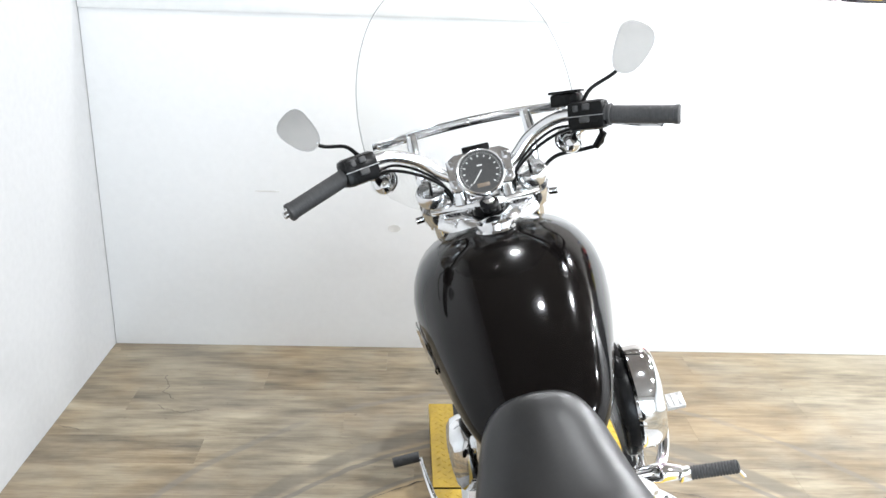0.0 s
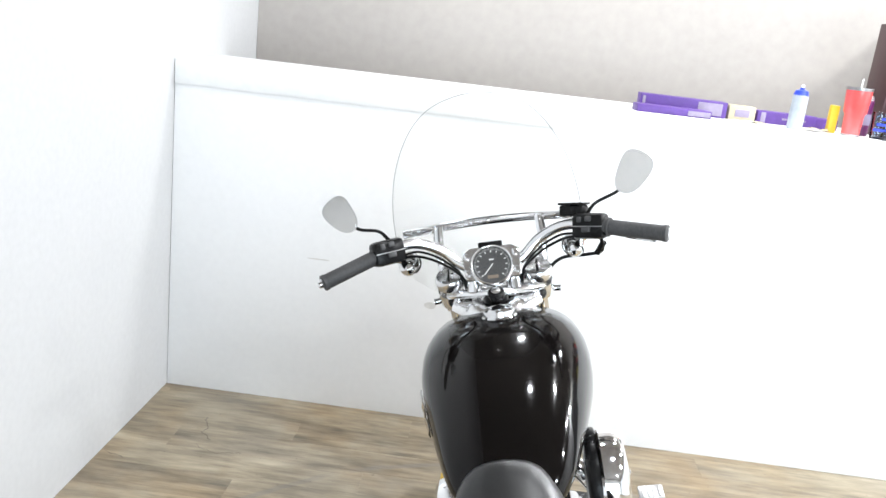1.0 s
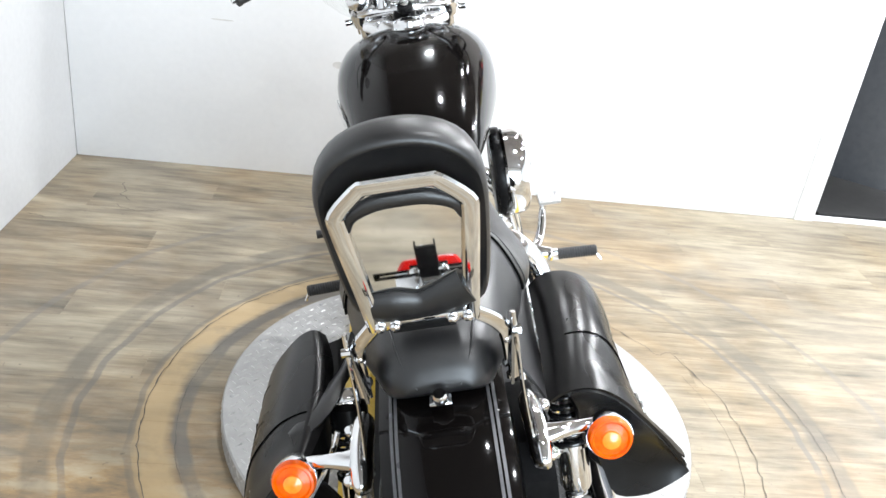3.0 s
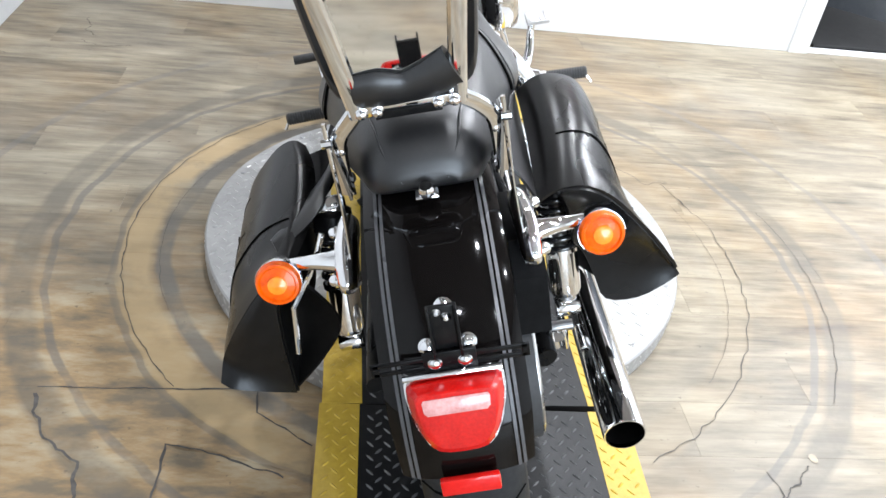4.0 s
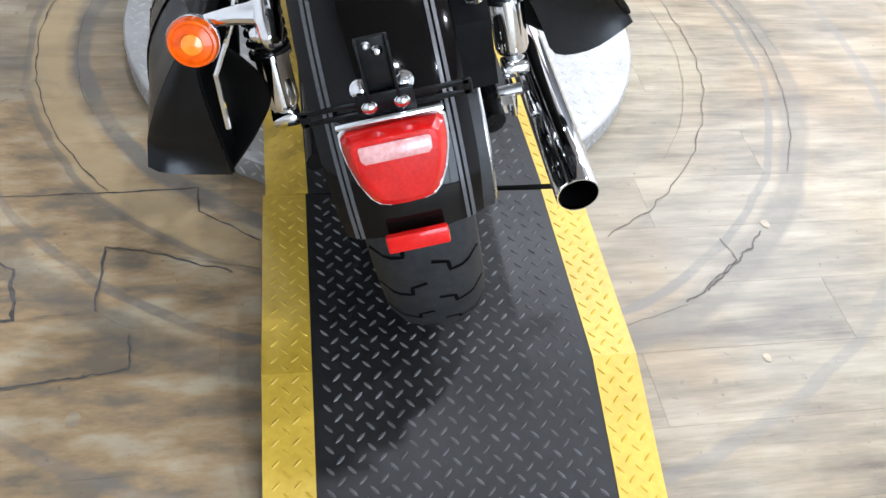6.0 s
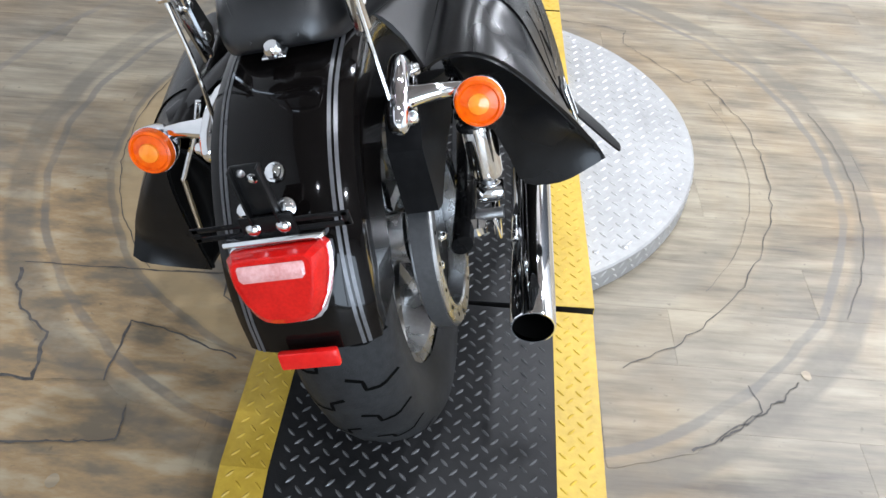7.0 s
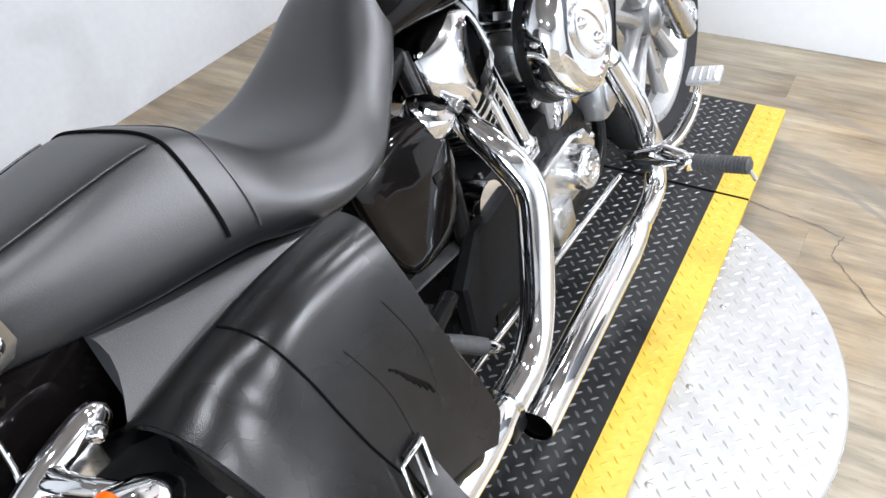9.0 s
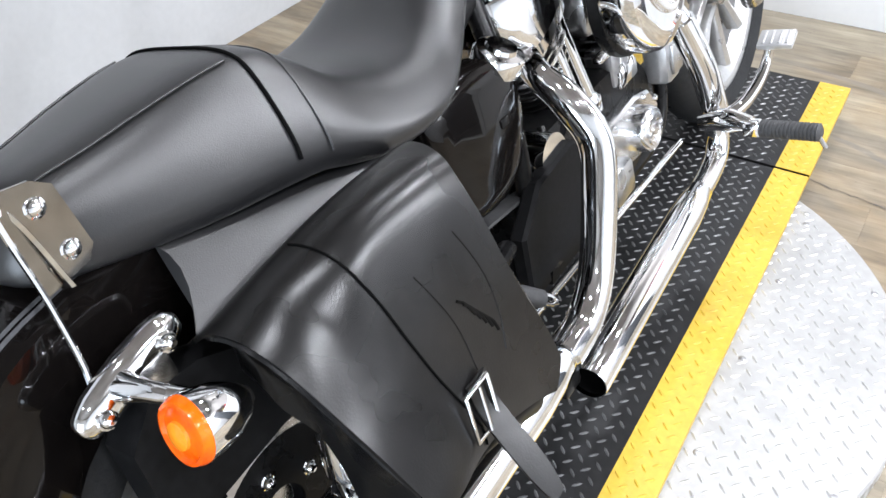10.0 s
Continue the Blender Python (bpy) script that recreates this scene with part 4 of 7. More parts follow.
for y, k in ((0.003, 0.86), (-0.003, 0.90), (-0.005, 0.94), (-0.002, 0.975), (0.006, 1.0), (0.028, 1.0), (0.044, 0.965), (0.055, 0.89), (0.060, 0.76), (0.061, 0.5)):
    rings.append([(p.x * k, y, 0.135 + (p.y - 0.135) * k) for p in smooth_line([(x, z, 0) for x, z in mirror_line(pad_half)] + [(0, 0.270, 0)], 2)[:-1]])
backrest = part("backrest_pad", loft(rings).moved(rest_m), M_SEAT, bike, "black padded passenger backrest", sharp=60)
plate_half = [(0.0, 0.207), (0.035, 0.205), (0.062, 0.184), (0.066, 0.160), (0.060, 0.090), (0.055, 0.020), (0.0, 0.020)]
part("back_plate", loft([[(x, y, z) for x, z in mirror_line(plate_half)] for y in (-0.0075, -0.0105)]).moved(rest_m), M_MIRROR, backrest, "polished chrome back plate")
part("pad_lip", tube([(-0.066, -0.012, 0.158), (-0.058, -0.012, 0.178), (-0.030, -0.012, 0.192), (0.0, -0.012, 0.194), (0.030, -0.012, 0.192), (0.058, -0.012, 0.178), (0.066, -0.012, 0.158)], [0.004, 0.008, 0.010, 0.010, 0.010, 0.008, 0.004], 10, 4, 0.6, up=(0, 0, 1)).moved(rest_m), M_SEAT, backrest, "black rolled edge")
part("pad_lip", tube([(-0.060, -0.012, 0.030), (-0.030, -0.014, 0.030), (0.0, -0.014, 0.026), (0.030, -0.014, 0.034), (0.060, -0.012, 0.046)], [0.024, 0.026, 0.022, 0.025, 0.030], 12, 4, 0.42, up=(0, 0, 1)).moved(rest_m), M_SEAT, backrest, "black padded lower edge")
hoop = [(-0.060, -0.004), (-0.067, 0.080), (-0.0745, 0.165), (-0.0720, 0.188), (-0.044, 0.2165), (-0.036, 0.2195), (0.036, 0.2195), (0.044, 0.2165), (0.0720, 0.188), (0.0745, 0.165), (0.067, 0.080), (0.060, -0.004)]
sissy = part("backrest_hoop", tube([(x, -0.018, z) for x, z in hoop], 0.0034, 8, 3, 3.0, up=(0, 1, 0)).moved(rest_m), M_CHROME, bike, "flat chrome passenger backrest hoop", sharp=30)
part("cross_bar", slab((0.132, 0.007, 0.017), (0, -0.017, 0.004), 0.002).moved(rest_m), M_CHROME, sissy, "chrome cross bar")
part("cross_bar_pad", slab((0.080, 0.004, 0.012), (0, -0.0212, -0.001), 0.001).moved(rest_m), M_BLACK, sissy, "black insert")
for sx in (-1, 1):
    part("upright", tube([(sx * 0.059 - 0.004, -0.114, 0.862), (sx * 0.063 - 0.003, -0.112, 0.846), (sx * 0.078, -0.106, 0.830), (sx * 0.094, -0.098, 0.808), (sx * 0.100, -0.090, 0.780), (sx * 0.101, -0.080, 0.715)], [0.0105, 0.0105, 0.0105, 0.0105, 0.011, 0.010], 8, 4, 0.34, up=(sx * 0.4, 0, 1)), M_CHROME, sissy, "chrome upright bar", sharp=30)
    tri = [(-0.100, 0.818), (-0.066, 0.812), (-0.050, 0.800), (-0.042, 0.735), (-0.052, 0.722), (-0.098, 0.716)]
    # chrome plate; the dark things it would mirror are in its colour
    part("side_plate", loft([[(sx * (0.104 + dx + 0.10 * (z - 0.80)), y, z) for y, z in tri] for dx in (0.0, 0.004)]), M_CHROMEDIMMED, sissy, "chrome side plate, dark reflections put into its colour", sharp=20)
    part("side_rod", tube([(sx * 0.108, -0.102, 0.832), (sx * 0.109, -0.104, 0.780), (sx * 0.110, -0.104, 0.72), (sx * 0.114, -0.110, 0.650), (sx * 0.118, -0.120, 0.620)], 0.0030, 8, 3), M_CHROME, sissy, "slim chrome edge")
    part("edge_nut", lathe([(0, -0.006), (0.006, -0.006), (0.006, 0.006), (0, 0.006)], 8, axis_to((sx * 0.110, -0.104, 0.806), (sx, 0, 0))), M_CHROME, sissy)
    for y, z in ((-0.072, 0.790), (-0.062, 0.742)):
        part("bolt", dome_bolt((sx * (0.1085 + 0.10 * (z - 0.80)), y, z), (sx, 0, 0), 0.0080, 0.007), M_CHROME, sissy)
        part("bolt", dome_bolt((sx * 0.0965, y - 0.016, z - 0.004), (-sx, -0.4, 0), 0.0085, 0.008), M_CHROME, sissy)
    for dx in (0.036, 0.055):
        part("bolt", dome_bolt(rest_m @ Vector((sx * dx, -0.0215, 0.004)), (0, -1, -0.2), 0.0068, 0.006), M_CHROME, sissy)


# saddlebags
DRAPES = {
    1: ([(0.165, 0.636), (0.180, 0.655), (0.204, 0.668), (0.235, 0.668), (0.263, 0.653), (0.284, 0.612), (0.300, 0.555), (0.312, 0.490), (0.318, 0.420), (0.322, 0.345)],
        [(0.158, 0.632), (0.172, 0.655), (0.196, 0.669), (0.228, 0.668), (0.256, 0.650), (0.276, 0.610), (0.290, 0.557), (0.302, 0.505), (0.314, 0.455), (0.326, 0.402)],
        [(0.147, 0.622), (0.165, 0.632), (0.190, 0.637), (0.220, 0.632), (0.250, 0.612), (0.279, 0.578), (0.305, 0.540), (0.330, 0.500), (0.351, 0.462), (0.370, 0.428)]),
    -1: ([(0.203, 0.618), (0.212, 0.628), (0.226, 0.632), (0.246, 0.625), (0.268, 0.608), (0.298, 0.577), (0.322, 0.542), (0.340, 0.500), (0.353, 0.455), (0.362, 0.410)],
         [(0.184, 0.600), (0.195, 0.614), (0.213, 0.619), (0.240, 0.610), (0.270, 0.592), (0.304, 0.558), (0.330, 0.520), (0.350, 0.475), (0.366, 0.430), (0.376, 0.385)],
         [(0.228, 0.574), (0.234, 0.579), (0.242, 0.579), (0.252, 0.573), (0.267, 0.558), (0.290, 0.532), (0.322, 0.492), (0.350, 0.452), (0.372, 0.412), (0.386, 0.374)])}


def saddlebag(sx, y_front, y_rear, drop):
    """A throw-over leather bag: box, draped flap with strap and buckle, yoke to the seat."""
    front_p, mid_p, rear_p = DRAPES[sx]

    def flap_point(u, k):
        """On the flap: u from 0 at the front to 1 at the rear, k along the drape."""
        w = ((1 - u) * (1 - 2 * u), 4 * u * (1 - u), u * (2 * u - 1))
        i = min(int(k), 8)
        f = k - i
        p = Vector((0, 0))
        for weight, prof in zip(w, (front_p, mid_p, rear_p)):
            q = smooth_line([(*prof[max(i - 1, 0)], 0), (*prof[i], 0), (*prof[i + 1], 0), (*prof[min(i + 2, 9)], 0)], 8)
            base = 0 if i == 0 else 8
            if i == 0:
                c = Vector(prof[0]).lerp(Vector(prof[1]), f)
            else:
                j = min(int(f * 8), 7)
                c = q[base + j].lerp(q[base + j + 1], f * 8 - j).to_2d()
            p += c * weight
        y = y_front + (y_rear - y_front) * u
        if sx > 0:  # the front edge draws back over the shoulder and swings forward below
            y += (1 - u) ** 1.5 * float(np.interp(k, (0, 3, 4.5, 6, 7, 8, 8.6, 9), (-0.010, -0.033, -0.046, -0.045, -0.036, -0.017, -0.008, -0.034)))
        ripple = 0.0025 * noise.noise((u * 4.0, k * 0.5, 2.0 + sx)) * min(1.0, max(0.0, (k - 2.5) / 3.0)) - 0.007 * math.exp(-((u - 0.80) / 0.10) ** 2) * math.exp(-((k - 4.2) / 1.6) ** 2)
        tuck = 0.030 * max(0.0, (u - 0.55) / 0.45) * (k / 9.0) ** 1.5
        return Vector((p.x + ripple, y + tuck, p.y))

    cut = 0.5 if sx > 0 else 1.2
    dense = [[flap_point(i / 28, (9 - cut * max(0.0, (i / 28 - 0.72) / 0.28) ** 1.4) * j / 40) for j in range(41)] for i in range(29)]
    for i, row in enumerate(dense):
        row[-1].z -= 0.004
        if sx < 0:
            for j in range(26, 41):
                row[j].x -= 0.004 * ((j - 25) / 15.0) ** 1.5 * max(0.0, (i / 28 - 0.60) / 0.40)
    drape = sheet(dense, 0.0045)
    body_r = []
    for u, k in ((0.82, 0.88), (0.80, 0.96), (0.74, 1.0), (0.65, 1.0), (0.50, 1.0), (0.25, 0.98), (0.08, 0.95), (0.04, 0.86)):
        outer = [flap_point(u, q) + Vector((-0.0062, 0, -0.0062)) for q in (3.0, 4.0, 5.0, 6.0, 7.0, 8.0, 8.8)]
        end = flap_point(u, 9.0)
        inside = max(0.204, flap_point(u, 0.0).x + 0.008)
        low = drop * (1 - 0.8 * u)
        out = [(p.x, p.z) for p in outer] + [(end.x - 0.004, end.z - low * 0.4), (end.x - 0.030, end.z - low), (end.x - 0.075, end.z - low), (end.x - 0.108, end.z - low * 0.4), (inside + 0.004, end.z + 0.10), (inside, outer[0].z - 0.02)]
        cx, cz = sum(p[0] for p in out) / len(out), sum(p[1] for p in out) / len(out)
        y = y_front + (y_rear - y_front) * u + 0.016 * max(0.0, (u - 0.55) / 0.45)
        if sx > 0:
            y -= 0.030 * (1 - u)
        rr = [(cx + (x - cx) * k, y, cz + (z - cz) * k) for x, z in out]
        body_r.append(smooth_line(rr + rr[:1], 3)[:-1])
    body = loft(body_r)

    def even(line, n=22):
        """The line again in n even steps of its own parameter."""
        fine_line = smooth_line(line, 6)
        return [fine_line[round(q * (len(fine_line) - 1) / (n - 1))] for q in range(n)]

    def fold(top, low, bulge, lean=0.5):
        """A leather panel between two edges, swelling to the rear by bulge."""
        rows = []
        for a, b in zip(even(top), even(low)):
            rows.append([a.lerp(b, w) - Vector((0, bulge * math.sin(math.pi * w ** lean) * min(1.0, (a - b).length / 0.06), 0)) for w in (q / 8 for q in range(9))])
        return sheet(rows, 0.004)

    if sx > 0:
        top_edge = [flap_point(1.0, q) + Vector((-0.003, 0.001, -0.003)) for q in (1.5, 2.5, 3.5, 4.5, 5.5, 6.5, 7.5, 8.4)]
        low_edge = [(0.190, -0.020, 0.590), (0.196, -0.004, 0.528), (0.216, 0.010, 0.488), (0.232, 0.010, 0.440), (0.248, 0.004, 0.392), (0.300, 0.002, 0.386), (0.345, 0.004, 0.404), (0.368, 0.012, 0.412)]
        end_panels = [("rear_panel", fold(top_edge, low_edge, -0.014, 0.8), M_BAGSHADED)]
    else:
        top_edge = [flap_point(1.0, q) + Vector((-0.003, 0.001, -0.003)) for q in (1.5, 3.0, 4.5, 6.0, 7.0, 7.7)] + [Vector((0.373, -0.060, 0.394))]
        crease = [(0.222, -0.056, 0.585), (0.246, -0.060, 0.540), (0.256, -0.060, 0.470), (0.262, -0.054, 0.400), (0.268, -0.046, 0.337)]
        inner_edge = [(0.226, -0.050, 0.578), (0.190, -0.055, 0.550), (0.163, -0.058, 0.480), (0.205, -0.055, 0.410), (0.267, -0.044, 0.339)]
        end_panels = [("rear_panel", fold(top_edge, crease, 0.010), M_BAGSHADED), ("inner_panel", fold(crease, inner_edge, -0.045), M_BAGIN)]
    yoke_g = []
    for k in range(13):
        u = k / 12
        a = Vector((0.138, 0.330, 0.634)).lerp(Vector((0.080, 0.004, 0.706)), u)
        b = Vector((0.163, 0.318, 0.639)).lerp(Vector((0.150, -0.024, 0.622)), u)
        row = []
        for q in range(7):
            v = q / 6
            p = a.lerp(b, v)
            p.y += 0.022 * math.sin(math.pi * v) * max(0.0, u - 0.6) / 0.4
            p.z += 0.010 * math.sin(math.pi * v) * (1 - 0.4 * u)
            row.append(p)
        yoke_g.append(row)
    if sx < 0:  # this side's yoke is a narrow folded strip that runs out to the rear corner
        over = even([(0.135, 0.260, 0.630), (0.160, 0.165, 0.614), (0.190, 0.105, 0.606), (0.246, 0.016, 0.592)], 13)
        under = even([(0.120, 0.220, 0.632), (0.150, 0.140, 0.615), (0.182, 0.040, 0.603), (0.238, -0.008, 0.588)], 13)
        yoke_g = [[p.lerp(q, w / 4) + Vector((0, 0, 0.006 * math.sin(math.pi * w / 4))) for w in range(5)] for p, q in zip(over, under)]
        seat_side = even([(0.112, 0.300, 0.628), (0.128, 0.220, 0.618), (0.156, 0.150, 0.606)], 9)
        bag_side = even([(0.208, 0.232, 0.606), (0.198, 0.190, 0.602), (0.188, 0.105, 0.596)], 9)
        end_panels.append(("yoke_base", sheet([[p.lerp(q, w / 4) - Vector((0, 0, 0.012 * math.sin(math.pi * w / 4))) for w in range(5)] for p, q in zip(seat_side, bag_side)], 0.004), M_BAGIN))
    yoke = sheet(yoke_g, 0.004)
    strap_pts = [(0.312, 0.140, 0.470), (0.319, 0.138, 0.440), (0.336, 0.134, 0.415), (0.362, 0.130, 0.382), (0.393, 0.124, 0.342)]
    strap_g = []
    sl = smooth_line(strap_pts, 5)
    for i, p in enumerate(sl):
        w = 0.0165 if i < len(sl) - 5 else 0.0165 * math.sqrt(max(0.05, 1 - ((i - len(sl) + 6) / 6.0) ** 2))
        strap_g.append([(p[0], p[1] + w, p[2]), (p[0] + 0.001, p[1], p[2]), (p[0], p[1] - w, p[2])])
    strap = sheet(strap_g, 0.0035)
    frame_pts = [(0.320, 0.152, 0.468), (0.331, 0.140, 0.420), (0.333, 0.098, 0.424), (0.322, 0.110, 0.470), (0.320, 0.152, 0.468)]
    buckle = tube(frame_pts, 0.0028, 8, 0)
    prong = tube([(0.325, 0.131, 0.469), (0.335, 0.120, 0.422)], 0.002, 6, 0)
    # thin near-black line along the flap's seam, painting the shade of its fold
    seam_line = []
    for j in range(9, 41):
        u = 0.655 - 0.13 * ((j - 9) / 31.0) ** 1.3
        seam_line.append(flap_point(u, 9 * j / 40) + Vector((0.0008, 0, 0.0008)))
    seam = tube(seam_line, 0.0013, 6, 0)

    def place(s):
        return mirrored(s) if sx < 0 else s

    bag = part("saddlebag", place(body), M_BAGIN, bike, "black leather throw-over saddlebag", sharp=50)
    part("flap", place(drape), M_BAG, bag, "draped black leather flap", sharp=70)
    part("yoke", place(yoke), M_SEAT, bag, "black leather yoke to the seat", sharp=70)
    for panel_name, panel_shape, panel_mat in end_panels:
        part(panel_name, place(panel_shape), panel_mat, bag, "folded black leather end panel", sharp=60)
    if sx > 0:
        part("strap", strap, M_BAG, bag, "black leather strap", sharp=60)
        part("buckle", buckle, M_CHROME, bag, "chrome buckle", sharp=60)
        part("buckle_prong", prong, M_CHROME, bag)
    part("flap_seam", place(seam), M_GROOVESHADE, bag, "flap seam, its crease shade drawn as a dark line", sharp=80)
    if sx < 0:
        part("support_bar", place(tube([(0.157, -0.050, 0.640), (0.176, -0.062, 0.600), (0.219, -0.068, 0.535), (0.223, -0.068, 0.525), (0.238, -0.066, 0.438)], 0.0042, 8, 3)), M_CHROME, bag, "bent chrome saddlebag stay")
    # tooled ornament: two long curved lines round a small feathered emblem
    strokes = [[(0.43, 5.3), (0.385, 6.1), (0.37, 6.9), (0.40, 7.7)], [(0.17, 5.2), (0.125, 6.1), (0.15, 7.0), (0.23, 7.8)]]
    strokes += [[(0.315 - 0.022 * q, 6.25 + 0.16 * q), (0.285 - 0.020 * q, 6.42 + 0.17 * q), (0.262 - 0.014 * q, 6.75 + 0.15 * q)] for q in range(5)]
    for n_s, run in enumerate(strokes):
        ln = [flap_point(p.x, p.y) + Vector((0.0004, 0, 0.0004)) for p in smooth_line([(u, k, 0) for u, k in run], 5)]
        part("tooled_line", place(tube(ln, 0.0009 if n_s < 2 else 0.0022, 6, 0, 0.5)), M_BAG if n_s < 2 else M_BAGIN, bag, "tooled leather line", sharp=80)
    return bag


saddlebag(1, 0.295, -0.030, 0.062)
saddlebag(-1, 0.245, -0.062, 0.040)


# tank
def tank_ring(y, half, top, bottom, n=36):
    zc = bottom + (top - bottom) * 0.42
    pts = []
    for k in range(n):
        a = 2 * math.pi * k / n
        c, s = math.cos(a), math.sin(a)
        x = half * math.copysign(abs(c) ** 0.74, c)
        z = zc + (top - zc) * math.copysign(abs(s) ** 0.80, s) if s > 0 else zc + (zc - bottom) * math.copysign(abs(s) ** 0.75, s)
        pts.append((x + 0.007, y, z))
    return pts


TANK = [(0.555, 0.045, 0.770, 0.735), (0.57, 0.078, 0.786, 0.722), (0.61, 0.108, 0.816, 0.728), (0.67, 0.130, 0.854, 0.722), (0.75, 0.150, 0.892, 0.716), (0.83, 0.168, 0.922, 0.712), (0.91, 0.184, 0.945, 0.708), (0.98, 0.195, 0.958, 0.704), (1.05, 0.199, 0.961, 0.702), (1.11, 0.194, 0.953, 0.718), (1.155, 0.185, 0.944, 0.738), (1.188, 0.162, 0.932, 0.762), (1.207, 0.118, 0.916, 0.785), (1.214, 0.060, 0.900, 0.81)]
lines = [smooth_line([tank_ring(*row)[j] for row in TANK], 5) for j in range(36)]
tank = part("fuel_tank", loft([[lines[j][i] for j in range(36)] for i in range(len(lines[0]))]), M_GLOSS, bike, "gloss black teardrop fuel tank", sharp=70)
cap_m = axis_to((0.008, 1.039, 0.957), (0, 0.10, 1))
part("fuel_cap", lathe([(0, 0.0), (0.040, 0.0), (0.041, 0.004), (0.037, 0.008), (0.037, 0.020), (0.033, 0.025), (0.015, 0.029), (0, 0.030)], 36, cap_m), M_CHROME, tank, "chrome screw fuel cap")
for sx in (-1, 1):
    em = []
    for k in range(9):
        u = k / 8
        y = 0.80 + 0.17 * u
        i = min(range(len(lines[0])), key=lambda q: abs(lines[0][q][1] - y))
        half = max(lines[j][i][0] for j in range(36))
        hgt = 0.016 * math.sin(math.pi * min(max(u, 0.06), 0.94)) ** 0.5
        half = half - 0.0095 if sx > 0 else abs(min(lines[j][i][0] for j in range(36))) + 0.0005
        em.append([(sx * (half + 0.001) , y, 0.800 + 0.02 * u + hgt), (sx * (half + 0.0035), y, 0.800 + 0.02 * u), (sx * (half + 0.001), y, 0.800 + 0.02 * u - hgt)])
    part("tank_badge", sheet(em, 0.003 * sx), M_CHROME, tank, "oblong chrome tank badge", sharp=50)
    em2 = [[(x + sx * 0.0012, y, 0.80 + 0.02 * 0 + (z - 0.80) * 0.72 + 0.002) for x, y, z in row] for row in em[1:-1]]
    part("badge_inlay", sheet(em2, 0.001 * sx), M_BLACK, tank, "black badge inlay", sharp=50)

# ---- front end ----
FORK_TOP_Y, FORK_TOP_Z = 1.172, 1.012
rake = Vector((AXLE_F.x, AXLE_F.y - 0.035 - FORK_TOP_Y, AXLE_F.z + 0.01 - FORK_TOP_Z))
for sx in (-1, 1):
    top = Vector((sx * 0.108, FORK_TOP_Y, FORK_TOP_Z))
    low = top + rake
    fork = part("fork_leg", rod(top + rake * 0.52, top + rake * 1.07, 0.026, 20, 0.028), M_SATIN, bike, "cast silver fork leg")
    part("fork_tube", rod(top, top + rake * 0.55, 0.0205, 20), M_CHROME, fork, "chrome fork tube")
    part("dust_seal", lathe([(0.021, 0), (0.031, 0.002), (0.031, 0.022), (0.028, 0.030)], 20, axis_to(top + rake * 0.50, rake)), M_BLACK, fork, "black dust seal")
    part("axle_boss", lathe([(0, -0.032), (0.030, -0.032), (0.034, -0.024), (0.034, 0.024), (0.030, 0.032), (0, 0.032)], 20, Matrix.Translation((AXLE_F.x + sx * 0.100, AXLE_F.y, AXLE_F.z)) @ LEFTWARD), M_SATIN, fork, "cast axle boss")
    part("axle_end", lathe([(0, -0.040), (0.014, -0.040), (0.014, 0.040), (0, 0.040)], 6, Matrix.Translation((AXLE_F.x + sx * 0.100, AXLE_F.y, AXLE_F.z)) @ LEFTWARD), M_CHROME, fork, "chrome axle end")
    for lift in (0.0, 0.034):
        part("pinch_bolt", dome_bolt(top + rake * (1.05 - lift) + Vector((sx * 0.020, 0.024, 0.010)), (sx * 0.3, 0.9, 0.4), 0.009, 0.012), M_CHROME, fork)
    part("amber_reflector", slab((0.006, 0.020, 0.095), (0, 0, 0), 0.002, Matrix.Translation(top + rake * 0.86 + Vector((sx * 0.029, 0.008, 0))) @ Matrix.Rotation(radians(33), 4, "X")), M_ORANGE, fork, "amber side reflector")
    capm = axis_to(top, (0, -0.42, 0.9))
    cap = part("fork_cap", lathe([(0, 0), (0.034, 0), (0.036, 0.004), (0.036, 0.020), (0.031, 0.028), (0, 0.031)], 26, capm), M_BRIGHT, fork, "polished fork cap")
    part("cap_slot", slab((0.006, 0.040, 0.004), (0, 0, 0.0305), 0.001, capm), M_BLACK, fork, "dark slot")
    part("pinch_clamp", lathe([(0.022, -0.03), (0.034, -0.03), (0.036, -0.02), (0.036, 0.010), (0.033, 0.014), (0.022, 0.014)], 22, axis_to(top + rake * 0.06, rake)), M_CHROME, fork, "chrome clamp")
    part("clamp_bolt", rod(top + rake * 0.075 + Vector((sx * 0.030, 0, 0)), top + rake * 0.075 + Vector((sx * 0.052, -0.006, 0)), 0.008, 10), M_CHROME, fork)
yoke = part("triple_clamp", tube([(-0.108, 1.178, 0.985), (-0.060, 1.150, 0.990), (0, 1.138, 0.992), (0.060, 1.150, 0.990), (0.108, 1.178, 0.985)], [0.024, 0.022, 0.026, 0.022, 0.024], 14, 5, 0.6, up=(0, 1, 0)), M_BRIGHT, bike, "polished upper triple clamp")
part("lower_clamp", tube([(-0.108, 1.292, 0.820), (0, 1.262, 0.830), (0.108, 1.292, 0.820)], 0.022, 12, 5, 0.7), M_BLACK, yoke, "black lower clamp")
part("steering_head", rod((0, 1.130, 1.000), (0, 1.245, 0.800), 0.030, 20), M_BLACK, yoke, "black steering head")
part("fork_shroud", tube([(-0.100, 1.168, 0.955), (-0.055, 1.128, 0.952), (-0.020, 1.112, 0.950)], [0.020, 0.030, 0.018], 12, 5, 0.7), M_BRIGHT, yoke, "polished headlamp visor")
